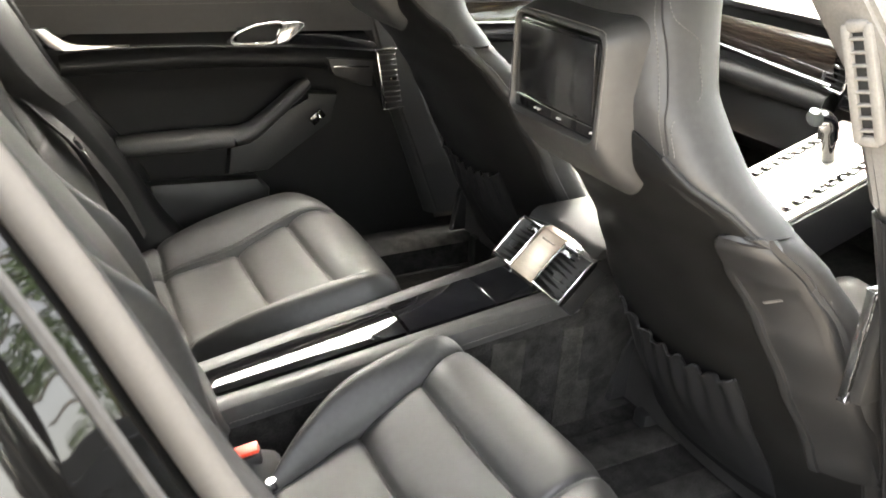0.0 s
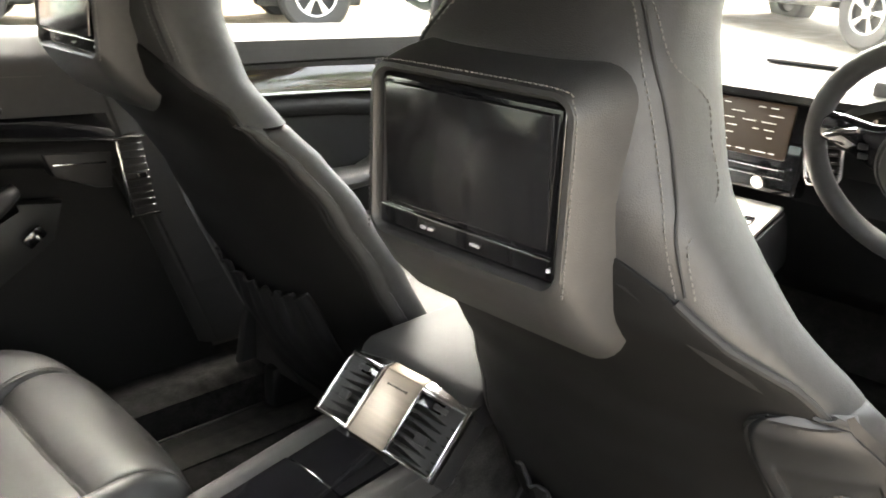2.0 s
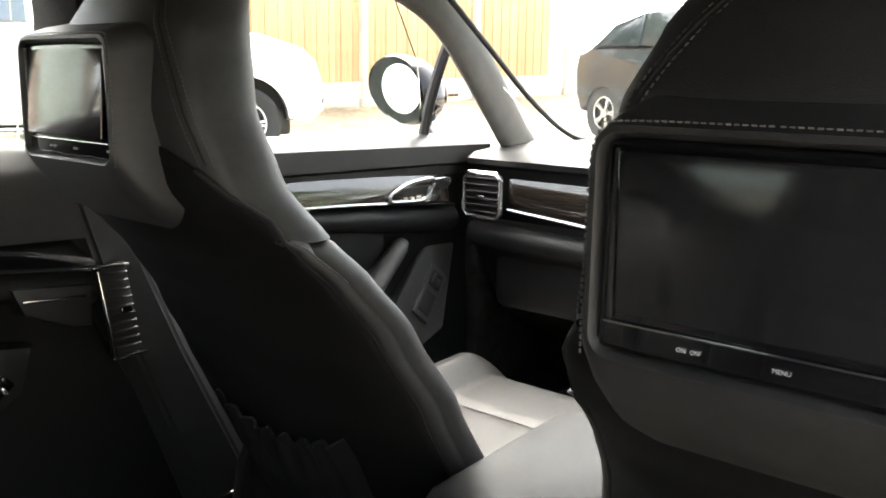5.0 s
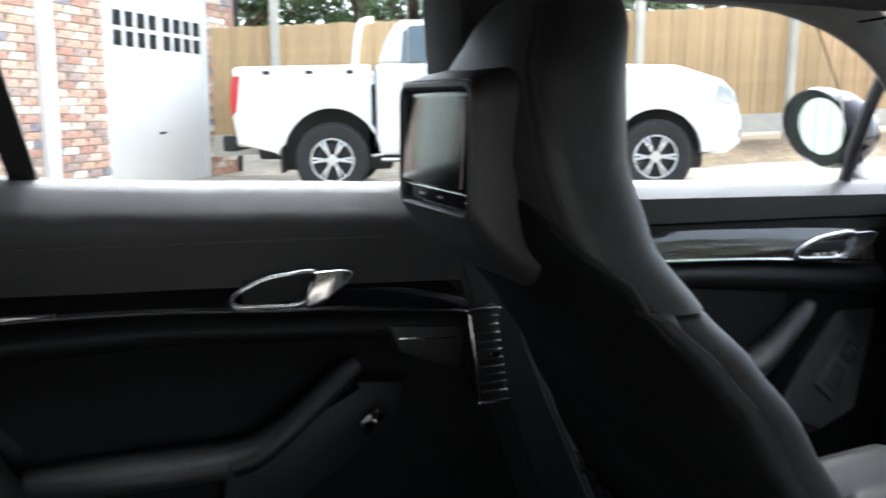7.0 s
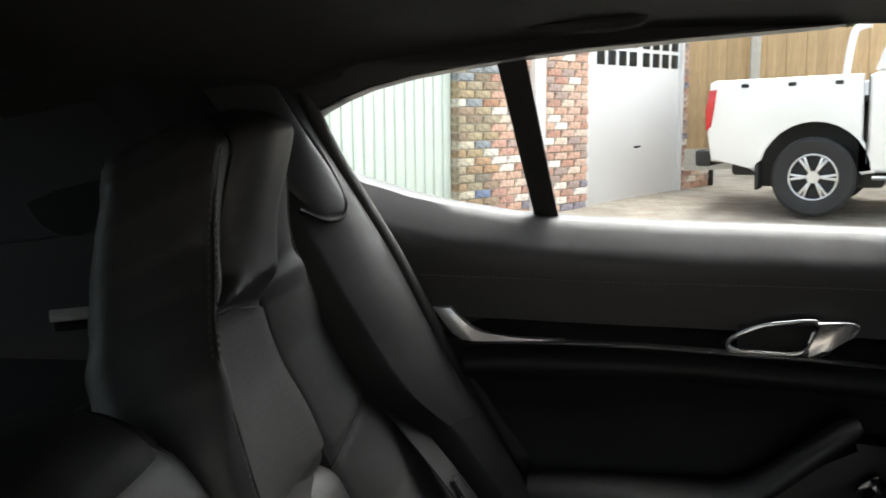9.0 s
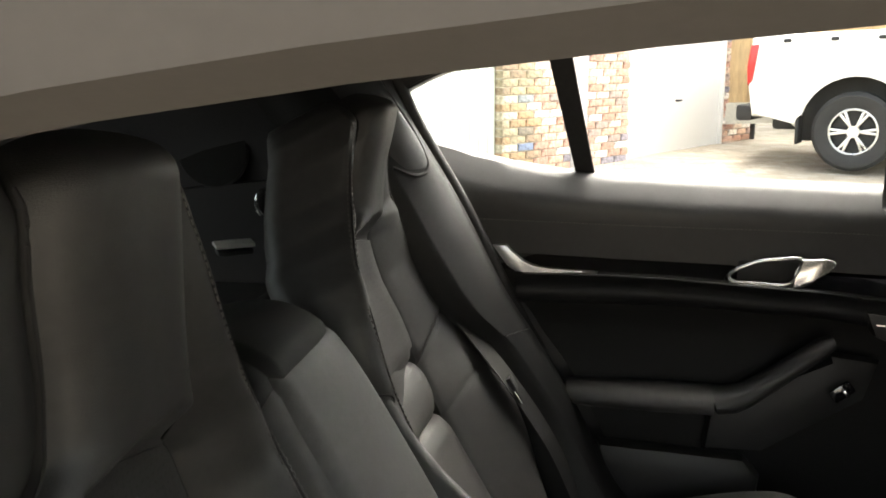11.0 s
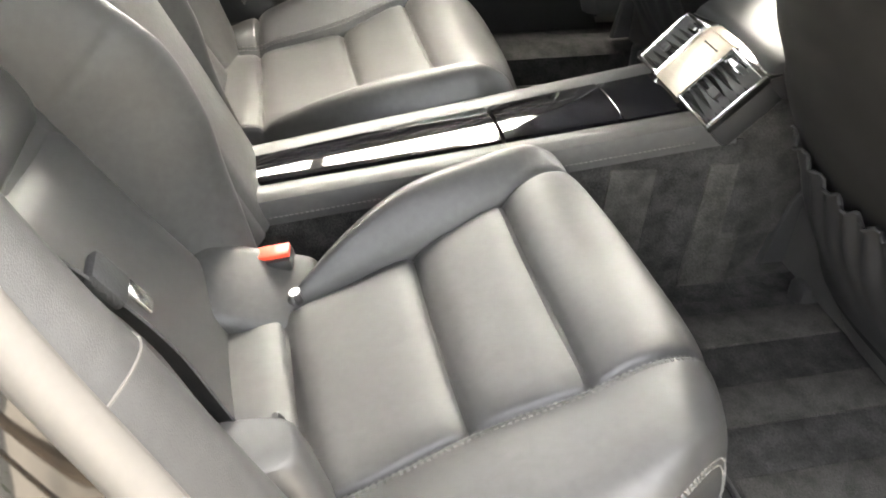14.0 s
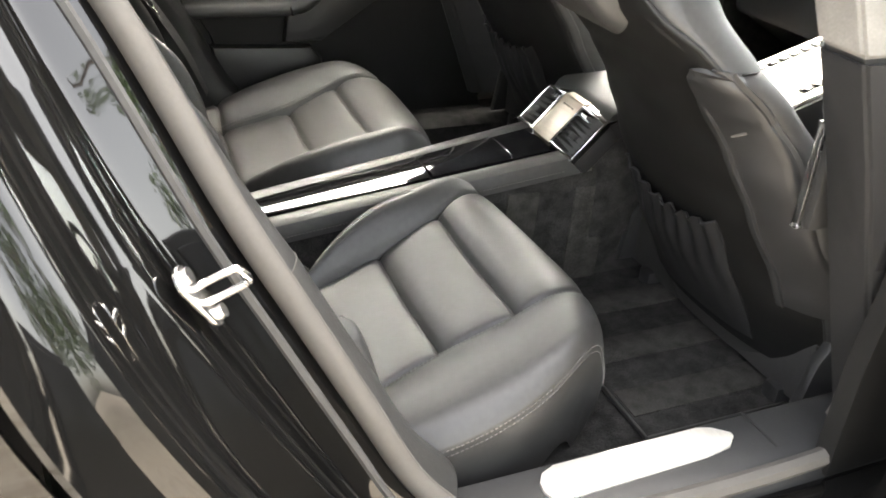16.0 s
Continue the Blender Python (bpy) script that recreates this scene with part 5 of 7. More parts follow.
    for sg in (1, -1):
        stitches(st, [(-0.1890, 0.0045 + sg * 0.0962, 1.044), (-0.1892, 0.0045 + sg * 0.0962, 1.10), (-0.1890, 0.0045 + sg * 0.0955, 1.152), (-0.1888, 0.0045 + sg * 0.0915, 1.168), (-0.1888, 0.0045 + sg * 0.0810, 1.1752), (-0.1885, 0.0, 1.1762)], 0.0026, 0.0016, 0.0005, 8)
    part("stitching", st, THREAD, hou)
    # cushion
    QS = (0.30, 0.62)
    def seat_top(u, w):
        x = 0.24 + 0.60 * u
        z = 0.50 + 0.03 * u - 0.07 * max(0, (u - 0.85) / 0.15) ** 2
        hw = 0.265 - 0.015 * u - 0.05 * max(0, (u - 0.85) / 0.15) ** 2
        h = z + 0.035 * gauss(abs(w) - 0.78, 0.2) - 0.06 * max(0, (abs(w) - 0.85) / 0.15) ** 2 - 0.008 * gauss(abs(w) - 0.52, 0.03)
        for q in QS:
            if abs(w) < 0.52:
                h -= 0.008 * gauss((u - q) * 0.6, 0.010)
        return Vector((x, hw * w, h))
    bm = bmesh.new()
    rings = []
    for k in range(61):
        sec = [seat_top(k / 60, -1 + 2 * j / 48) for j in range(49)]
        rings.append(sec + [(sec[0].x, sec[-1].y, 0.36), (sec[0].x, sec[0].y, 0.36)])
    loft(bm, rings)
    part("cushion", bm, LEATHER, seat)
    for q in QS:
        bm = bmesh.new()
        tube(bm, [seat_top(q, 0.52 * (k / 10 - 1)) + Vector((0, 0, 0.0006)) for k in range(21)], 0.0014, 6, 1)
        part("seam", bm, SEAM, seat)
    for w in (0.52, -0.52):
        bm = bmesh.new()
        tube(bm, [seat_top(k / 24, w) + Vector((0, 0, 0.0006)) for k in range(25)], 0.0014, 6, 1)
        part("seam", bm, SEAM, seat)
    for y in (0.2, -0.2):
        bm = boxes(((0.5, y, 0.325), (0.55, 0.04, 0.09), 0.01))
        part("seat_rail", bm, TRIM, seat)
    # gathered map pocket low on the back
    def net(u, v):
        z = 0.430 + 0.230 * v
        y = 0.172 - 0.285 * u - 0.03 * (1 - v) * u
        z += -0.028 * math.sin(math.pi * u) * v + 0.004 * math.sin(u * 46) * v ** 3
        puff = math.sin(math.pi * min(1, u * 1.02)) ** 0.5 * math.sin(math.pi * (0.12 + 0.72 * v)) ** 1.2
        fold = 0.0045 * math.sin(u * 46 + 3 * v) * v ** 2.5 + 0.0055 * math.sin(u * 15 + 7 * v) * v * (1.1 - v)
        return (back_x(z, y) - 0.011 - 0.020 * puff - fold, y, z)
    bm = bmesh.new()
    sheet(bm, net, 90, 20, 0.003)
    part("map_pocket", bm, PADDED, seat, "gathered leather map pocket")
    bm = bmesh.new()
    tube(bm, [Vector(net(k / 60, 1.0)) + Vector((-0.0012 * math.sin(k * 2.1), 0, 0.0015 * math.sin(k * 1.7))) for k in range(61)], 0.0028, 6, 2)
    part("pocket_hem", bm, PADDED, seat)
    # covered joint with the cushion hinge
    for sg in (1, -1):
        bm = bmesh.new()
        prism(bm, [(0.20, 0.36), (0.22, 0.47), (0.25, 0.52), (0.34, 0.50), (0.40, 0.42), (0.40, 0.36)], sg * 0.262, sg * 0.285, "y", 0.006)
        part("hinge_cover", bm, TRIM, seat)
    seat_surface[:] = [back_x, lambda z: lerp_table(tab, z)[1] + spread(z, outer)]
    return seat


seat_surface = []
fs = front_seat("tall black leather passenger seat with a rear screen", 1)
LEFT_SEAT = pose(-0.005, 0.377, 0.012)
fs.matrix_basis = LEFT_SEAT
driver = front_seat("tall black leather driver's seat with a rear screen", -1)
driver.matrix_basis = pose(-0.042, -0.376, -0.048)
# hard plate on the driver's seat back
def plate_point(u, v, lift):
    z = 0.56 + 0.400 * u
    mid_ = curve_table([(0.56, 0.256), (0.62, 0.251), (0.70, 0.240), (0.80, 0.226), (0.88, 0.211), (0.960, 0.204)], z)
    half = 0.048 * (1 - max(0.0, (u - 0.80) / 0.20) ** 2.6) ** 0.5 if u < 1 else 0.0
    y = min(mid_ + (2 * v - 1) * max(half, 0.004), seat_surface[1](z) - 0.004)
    return Vector((seat_surface[0](z, -y) - lift - 0.044, -y - lift * 0.4 - 0.376, z - 0.048))
def plate_f(u, v):
    e = max(abs(2 * v - 1), 2 * u - 1)
    rim_ = 0.017 - 0.012 * max(0, (e - 0.86) / 0.14) ** 2
    inner = max(abs(2 * v - 1) / 0.66, (u - 0.02) / 0.80)
    k = max(0.0, min(1.0, (1.04 - inner) / 0.08))
    return plate_point(u, v, rim_ - 0.006 * k * k * (3 - 2 * k))
bm = bmesh.new()
sheet(bm, plate_f, 70, 50, -0.012)
pl = part("hard_plate", bm, TRIM, driver, "raised hard plastic plate")
pl.matrix_parent_inverse = driver.matrix_basis.inverted()
bm = bmesh.new()
tube(bm, [plate_point(u, 0.003, 0.004) for u in (0.0, 0.2, 0.4, 0.6, 0.75)] + [plate_point(0.86, 0.0, 0.004), plate_point(0.94, 0.0, 0.004), plate_point(0.985, 0.1, 0.004)], 0.003, 6, 4)
gr = part("plate_gap", bm, SEAM, driver, "dark gap beside the plate")
gr.matrix_parent_inverse = driver.matrix_basis.inverted()
bm = bmesh.new()
for k in range(6):
    c = plate_point(0.745 + 0.006 * k, 0.36 + 0.045 * k, 0.0125)
    box(bm, c, (0.0012, 0.006, 0.0024), 0.0, pose(0, 0, 0, 0, 0, 20))
mk = part("mark_bars", bm, RUBBER, driver, "small grey moulded mark")
mk.matrix_parent_inverse = driver.matrix_basis.inverted()

# ---- doors on the left-hand side ----
def handle_loop(bm, x0, x1, z0, y, r=0.004, tall=1.0):
    """Chrome pull: a thin teardrop loop that ends in a slanting grip at its front."""
    k = x1 - x0
    def at(x, z, out):
        return (x0 + k * x, y - out, z0 + tall * z)
    loop_ = smooth_path([at(*p) for p in ((0.10, 0.001, 0.008), (0.02, 0.004, 0.008), (0.0, 0.013, 0.009), (0.07, 0.024, 0.012), (0.26, 0.038, 0.015), (0.45, 0.043, 0.017), (0.64, 0.0455, 0.018), (0.695, 0.036, 0.018), (0.66, 0.018, 0.016), (0.58, 0.003, 0.012), (0.48, -0.002, 0.010), (0.30, -0.001, 0.009))], 5)
    tube(bm, loop_, r, 10, 1, 1.0, (0, 1, 0), True)
    outline = [(0.66, 0.0465), (0.90, 0.0455), (0.985, 0.044), (1.0, 0.040), (0.995, 0.033), (0.92, 0.028), (0.83, 0.014), (0.76, 0.001), (0.70, -0.004), (0.57, -0.004), (0.65, 0.012), (0.69, 0.028)]
    prism(bm, [(x0 + k * p, z0 + tall * q) for p, q in outline], y - 0.022, y - 0.006, "y", 0.004, 3)
    return bm


def band(tab, x0, x1, n, y_of, bulge, thick, lean=0.0):
    """A long trim piece between a lower and an upper line (x, z low, z high)."""
    bm = bmesh.new()
    def f(u, v):
        x = x0 + (x1 - x0) * u
        lo, hi = lerp_table(tab, x)
        return (x, y_of(x) - bulge * math.sin(math.pi * v) ** 0.7 + lean * (hi - lo) * v, lo + (hi - lo) * v)
    return sheet(bm, f, n, 10, thick)


def rear_door(name, label):
    d = thing(name, label, "car door")
    y0 = lambda x: 0.722 - 0.05 * max(0, (-0.45 - x) / 0.4) ** 2
    def edge_x(z):   # the door's slanting rear edge
        return lerp_table([(0.36, -0.47), (0.45, -0.505), (0.60, -0.555), (0.69, -0.60), (0.80, -0.675), (0.92, -0.76), (1.01, -0.84), (1.10, -0.91)], z)[0]
    # main skin
    bm = bmesh.new()
    def skin(u, v):
        z = 0.30 + 0.69 * v
        a, b = edge_x(z), lerp_table([(0.30, 0.22), (0.40, 0.18), (0.55, 0.12), (0.70, 0.065), (0.85, 0.012), (1.05, 0.0)], z)[0]
        x = a + (b - a) * u
        y = y0(x) + 0.006
        y += 0.022 * gauss(z - 0.78, 0.07)
        return (x, y, z)
    sheet(bm, skin, 24, 40, 0.03)
    part("inner_panel", bm, SHELL, d)
    bm = bmesh.new()
    def outer(u, v):
        z = 0.30 + 0.70 * v
        a, b = edge_x(min(z + 0.02, 1.09)), 0.04 + 0.26 * max(0, 0.85 - z)
        return (a + (b - a) * u, 0.90 + 0.03 * math.sin(math.pi * v) - 0.03 * v, z)
    sheet(bm, outer, 16, 16, -0.01)
    part("outer_skin", bm, PAINT, d, "glossy black outer skin")
    # padded shoulder from belt line down to the trim strip
    bm = bmesh.new()
    def shoulder(u, v):
        x = -0.91 + 0.915 * u
        top = lerp_table([(-0.91, 1.147), (-0.89, 1.134), (-0.84, 1.116), (-0.775, 1.097), (-0.71, 1.084), (-0.63, 1.072), (-0.53, 1.065), (-0.37, 1.058), (0.0, 1.047)], x)[0]
        lo = lerp_table([(-0.91, 0.97), (-0.76, 0.945), (-0.45, 0.935), (0.0, 0.918)], x)[0]
        a = v * math.pi * 0.62
        r = top - lo
        xx = max(x, edge_x(min(1.1, lo + r * (1 - v))) - 0.002)
        return (xx, 0.775 - 0.085 * min(1, (v / 0.45)) ** 0.6 + 0.02 * max(0, v - 0.55), top - r * max(0, (v - 0.18) / 0.82) ** 1.0 - 0.012 * v)
    sheet(bm, shoulder, 30, 16, -0.02)
    part("shoulder_pad", bm, DOOR_TOP_LIT, d, "padded leather shoulder")
    st = bmesh.new()
    stitches(st, [(x, 0.6915, z) for x, z in ((-0.78, 0.992), (-0.5, 0.985), (-0.3, 0.982), (-0.1, 0.978), (0.0, 0.976))], 0.004, 0.003, 0.0006, 8)
    part("stitching", st, THREAD, d)
    # glossy trim strip with chrome line under it
    tab = [(-0.76, 0.905, 0.946), (-0.70, 0.900, 0.948), (-0.45, 0.896, 0.944), (-0.2, 0.880, 0.922), (0.0, 0.863, 0.905)]
    part("trim_strip", band(tab, -0.745, 0.0, 30, lambda x: 0.700, 0.001, 0.01, 0.45), GLOSS, d, "glossy black trim strip")
    bm = bmesh.new()
    tube(bm, [(-0.70, 0.694, 0.899), (-0.58, 0.694, 0.8995), (-0.45, 0.694, 0.896), (-0.34, 0.694, 0.889), (-0.2, 0.694, 0.879), (0.0, 0.694, 0.858)], 0.0042, 8, 6)
    part("chrome_line", bm, CHROME, d, "thin chrome line")
    bm = bmesh.new()
    prism(bm, [(-0.752, 0.946), (-0.727, 0.947), (-0.713, 0.931), (-0.699, 0.916), (-0.682, 0.9085), (-0.64, 0.9055), (-0.57, 0.903), (-0.57, 0.900), (-0.64, 0.9000), (-0.695, 0.8990), (-0.712, 0.9005), (-0.726, 0.910)], 0.690, 0.704, "y", 0.003)
    part("end_cap", bm, ALLOY, d, "satin metal end cap")
    bm = handle_loop(bmesh.new(), -0.354, -0.190, 0.893, 0.698, 0.0034)
    part("handle", bm, CHROME, d, "chrome door handle")
    bm = boxes(((-0.290, 0.700, 0.912), (0.10, 0.006, 0.036), 0.012))
    part("handle_cup", bm, VOID, d)
    # rolled pad under the chrome line
    tab2 = [(-0.72, 0.838, 0.892), (-0.45, 0.842, 0.889), (-0.2, 0.828, 0.872), (0.0, 0.80, 0.856)]
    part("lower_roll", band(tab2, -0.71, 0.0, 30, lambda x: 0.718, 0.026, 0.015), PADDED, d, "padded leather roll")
    # ashtray box
    bm = bmesh.new()
    prism(bm, [(-0.135, 0.850), (-0.015, 0.838), (-0.018, 0.775), (-0.045, 0.778), (-0.118, 0.808)], 0.684, 0.72, "y", 0.006)
    ash = part("ashtray", bm, TRIM, d)
    bm = boxes(((-0.075, 0.6815, 0.827), (0.092, 0.004, 0.004), 0.001, pose(0, 0, 0, 0, 4, 0)))
    part("pull_strip", bm, CHROME, ash, "chrome strip")
    # armrest and diagonal grab handle
    bm = bmesh.new()
    rings = []
    for x, z, w, h, yc in ((-0.62, 0.682, 0.03, 0.020, 0.705), (-0.57, 0.684, 0.040, 0.022, 0.698), (-0.47, 0.684, 0.044, 0.022, 0.693), (-0.372, 0.683, 0.044, 0.022, 0.692)):
        rings.append([(x, yc + w * math.cos(t), z + h * math.copysign(abs(math.sin(t)) ** 0.7, math.sin(t))) for t in [2 * math.pi * k / 20 for k in range(20)]])
    loft(bm, rings)
    part("armrest", bm, LEATHER, d, "padded leather armrest")
    bm = bmesh.new()
    rings = []
    for x, z, w, h, yc in ((-0.368, 0.683, 0.044, 0.022, 0.692), (-0.34, 0.686, 0.040, 0.021, 0.690), (-0.315, 0.696, 0.034, 0.019, 0.689), (-0.28, 0.722, 0.028, 0.018, 0.688), (-0.235, 0.757, 0.025, 0.017, 0.688), (-0.20, 0.784, 0.024, 0.016, 0.688), (-0.18, 0.795, 0.020, 0.010, 0.694)):
        rings.append([(x - 0.35 * h * math.sin(t), yc + w * math.cos(t), z + h * math.sin(t)) for t in [2 * math.pi * k / 16 for k in range(16)]])
    loft(bm, rings)
    part("grab_handle", bm, TRIM, d, "slanting grab handle")
    # slanted console with the window switch
    bm = bmesh.new()
    prism(bm, [(-0.37, 0.665), (-0.31, 0.675), (-0.18, 0.77), (-0.10, 0.76), (-0.12, 0.69), (-0.28, 0.585), (-0.38, 0.585)], 0.698, 0.735, "y", 0.014)
    part("switch_console", bm, TRIM, d)
    bm = boxes(((-0.163, 0.682, 0.712), (0.040, 0.010, 0.024), 0.006, pose(0, 0, 0, 0, -38, 0)))
    sw = part("window_switch", bm, GLOSS, d)
    bm = boxes(((-0.158, 0.675, 0.712), (0.007, 0.008, 0.014), 0.002, pose(0, 0, 0, 0, -38, 0)))
    part("switch_tip", bm, CHROME, sw)
    # door pocket and loudspeaker
    bm = bmesh.new()
    prism(bm, [(-0.565, 0.590), (-0.31, 0.575), (-0.28, 0.54), (-0.29, 0.44), (-0.50, 0.44), (-0.55, 0.53)], 0.690, 0.735, "y", 0.018)
    part("door_pocket", bm, TRIM, d)
    # window frame strip between the two panes
    bm = bmesh.new()
    prism(bm, [(-0.608, 1.045), (-0.575, 1.045), (-0.630, 1.31), (-0.668, 1.31)], -0.004, 0.022, "y", 0.003)
    for v in bm.verts:
        v.co.y += 0.765 - 0.62 * (v.co.z - 1.04)
    part("pane_divider", bm, BLACK_RUBBER, d, "black strip between panes")
    for nm, pts in (("pane", [(-0.578, 1.045), (0.0, 1.03), (-0.09, 1.34), (-0.632, 1.33)]), ("rear_pane", [(-0.92, 1.09), (-0.60, 1.045), (-0.652, 1.32), (-0.80, 1.29), (-0.94, 1.20)])):
        bm = bmesh.new()
        prism(bm, pts, 0, 0.004, "y")
        for v in bm.verts:
            v.co.y += 0.775 - 0.62 * (v.co.z - 1.04)
        pn = part(nm, bm, GLASS, d, "clear glass", smooth=False)
        pn.visible_shadow = False
    return d


rear_door("rear_door", "closed black leather rear door with chrome handle")


def front_door(name, label):
    d = thing(name, label, "car door")
    bm = bmesh.new()
    sheet(bm, lambda u, v: (0.09 + 1.02 * u, 0.800 + 0.012 * gauss(v - 0.55, 0.15) - 0.02 * u, 0.36 + 0.62 * v), 16, 24, 0.03)
    part("inner_panel", bm, SHELL, d)
    bm = bmesh.new()
    sheet(bm, lambda u, v: (0.06 + 1.15 * u, 0.925 + 0.025 * math.sin(math.pi * v) - 0.02 * v, 0.30 + 0.68 * v), 12, 12, -0.01)
    part("outer_skin", bm, PAINT, d, "glossy black outer skin")
    bm = bmesh.new()
    def shoulder(u, v):
        x = 0.09 + 1.03 * u
        top, lo = 1.018 - 0.022 * u, 0.945 - 0.012 * u
        return (x, 0.85 - 0.085 * min(1, v / 0.5) ** 0.6, top - (top - lo) * max(0, (v - 0.2) / 0.8))
    sheet(bm, shoulder, 24, 14, -0.02)
    part("shoulder_pad", bm, DOOR_TOP_LIT, d, "padded leather shoulder")
    bm = bmesh.new()
    sheet(bm, lambda u, v: (0.09 + 1.0 * u, 0.778, 0.917 + 0.022 * v - 0.012 * u), 10, 4, 0.01)
    part("shadow_gap", bm, VOID, d)
    tab = [(0.09, 0.888, 0.935), (0.5, 0.875, 0.932), (0.75, 0.862, 0.925), (1.0, 0.842, 0.912)]
    def slant(u, v):   # leans back, so that it mirrors the sky
        x = 0.09 + 0.865 * u
        lo, hi = lerp_table(tab, x)
        return (x, 0.759 + 0.024 * v - 0.004 * math.sin(math.pi * v), lo + (hi - lo) * v)
    bm = bmesh.new()
    sheet(bm, slant, 24, 10, 0.01)
    part("trim_strip", bm, WOOD, d, "dark lacquered wood trim strip")
    bm = bmesh.new()
    tube(bm, [(0.09, 0.762, 0.884), (0.5, 0.762, 0.872), (0.75, 0.762, 0.858), (0.975, 0.762, 0.835)], 0.0045, 8, 6)
    part("chrome_line", bm, CHROME, d, "thin chrome line")
    bm = handle_loop(bmesh.new(), 0.747, 0.945, 0.858, 0.766, 0.0058, 1.05)
    part("handle", bm, CHROME, d, "chrome door handle")
    bm = boxes(((0.825, 0.766, 0.868), (0.13, 0.008, 0.04), 0.014))
    cup = part("handle_cup", bm, VOID, d)
    bm = bmesh.new()
    for k in range(3):
        box(bm, (0.80 + 0.022 * k, 0.758, 0.862), (0.012, 0.006, 0.012), 0.002)
    part("memory_buttons", bm, ALU, cup)
    tab2 = [(0.09, 0.83, 0.880), (0.5, 0.818, 0.868), (0.98, 0.77, 0.832)]
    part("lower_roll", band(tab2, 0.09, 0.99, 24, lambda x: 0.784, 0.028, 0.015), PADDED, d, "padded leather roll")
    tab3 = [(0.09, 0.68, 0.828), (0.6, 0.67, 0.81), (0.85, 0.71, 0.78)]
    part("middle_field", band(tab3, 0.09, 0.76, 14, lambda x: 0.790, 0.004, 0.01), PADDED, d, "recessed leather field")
    bm = bmesh.new()
    rings = []
    for x, z, w, h, yc in ((0.30, 0.668, 0.05, 0.026, 0.765), (0.60, 0.662, 0.05, 0.026, 0.765), (0.66, 0.664, 0.045, 0.024, 0.763), (0.695, 0.682, 0.036, 0.022, 0.762), (0.745, 0.722, 0.028, 0.02, 0.762), (0.79, 0.757, 0.024, 0.018, 0.765), (0.805, 0.766, 0.018, 0.01, 0.77)):
        rings.append([(x - 0.3 * h * math.sin(t), yc + w * math.cos(t), z + h * math.sin(t)) for t in [2 * math.pi * k / 16 for k in range(16)]])
    loft(bm, rings)
    part("armrest_grab", bm, LEATHER, d, "armrest with slanting grab handle")
    bm = bmesh.new()
    prism(bm, [(0.69, 0.57), (0.79, 0.52), (0.89, 0.55), (1.02, 0.74), (1.0, 0.79), (0.92, 0.76), (0.77, 0.64)], 0.755, 0.81, "y", 0.01)
    tilt = Matrix.Translation((0, 0.757, 0.65)) @ Matrix.Rotation(radians(-24), 4, "X") @ Matrix.Translation((0, -0.757, -0.65))   # its face looks up
    bmesh.ops.transform(bm, matrix=tilt, verts=bm.verts)
    con = part("switch_console", bm, LEATHER, d)
    slope = tilt.to_3x3().to_4x4() @ pose(0, 0, 0, 0, -40, 0)
    def on_face(x, y, z, size, bevel, seg=2):
        return boxes((tilt @ Vector((x, y, z)), size, bevel, slope, seg))
    part("switch_plate", on_face(0.872, 0.752, 0.636, (0.150, 0.008, 0.052), 0.015, 3), LEATHER, con, "raised switch plate")
    part("switch_well", on_face(0.902, 0.7475, 0.660, (0.045, 0.004, 0.034), 0.0015), VOID, con)
    part("tray_well", on_face(0.850, 0.7475, 0.616, (0.06, 0.004, 0.034), 0.0015), VOID, con)
    sw = part("window_switch", on_face(0.898, 0.744, 0.657, (0.022, 0.008, 0.022), 0.003), TRIM, con, "black rocker switch")
    part("switch_edge", on_face(0.907, 0.7395, 0.665, (0.003, 0.004, 0.021), 0.001), CHROME, sw, "chrome edge of the switch")
    bm = bmesh.new()
    prism(bm, [(0.30, 0.60), (0.74, 0.56), (0.78, 0.50), (0.70, 0.40), (0.33, 0.40)], 0.73, 0.80, "y", 0.015)
    part("door_pocket", bm, TRIM, d)
    bm = bmesh.new()
    prism(bm, [(-0.005, 1.0), (0.94, 0.99), (0.80, 1.16), (0.62, 1.30), (0.3, 1.355), (-0.10, 1.36)], 0, 0.004, "y")
    for v in bm.verts:
        v.co.y += 0.825 - 0.62 * (v.co.z - 1.0)
    pn = part("pane", bm, GLASS, d, "clear glass", smooth=False)
    pn.visible_shadow = False
    bm = bmesh.new()
    tube(bm, [(0.918, 0.815, 0.985), (0.922, 0.80, 1.06), (0.925, 0.775, 1.14), (0.928, 0.752, 1.20)], 0.013, 8, 4)
    part("window_post", bm, BLACK_RUBBER, d, "thin black window post")
    return d


fd = front_door("front_door", "closed front passenger door with dark wood trim")
fd.matrix_basis = pose(-0.040, 0, 0.021)
tagged(copy_thing(fd, pose(-0.040, 0, 0.021) @ Matrix.Diagonal((1, -1, 1, 1))), "closed driver's door with dark wood trim")

# outside mirror on the left
mir = thing("door_mirror", "black outside mirror on a slim foot", "mirror")
bm = bmesh.new()
MX = pose(1.05, 1.020, 1.122, 26, 0, -4)
def oval(dx, s, a=0.116, b=0.084):
    return [MX @ Vector((dx, a * s * math.cos(t) * (1 - 0.10 * math.sin(t)), b * s * math.sin(t))) for t in [2 * math.pi * j / 36 for j in range(36)]]
loft(bm, [oval(-0.036, 0.90), oval(-0.040, 0.94), oval(-0.030, 0.99), oval(-0.01, 1.0), oval(0.03, 0.94), oval(0.065, 0.78), oval(0.092, 0.48), oval(0.102, 0.1)])
part("shell", bm, PAINT, mir, "glossy black shell")
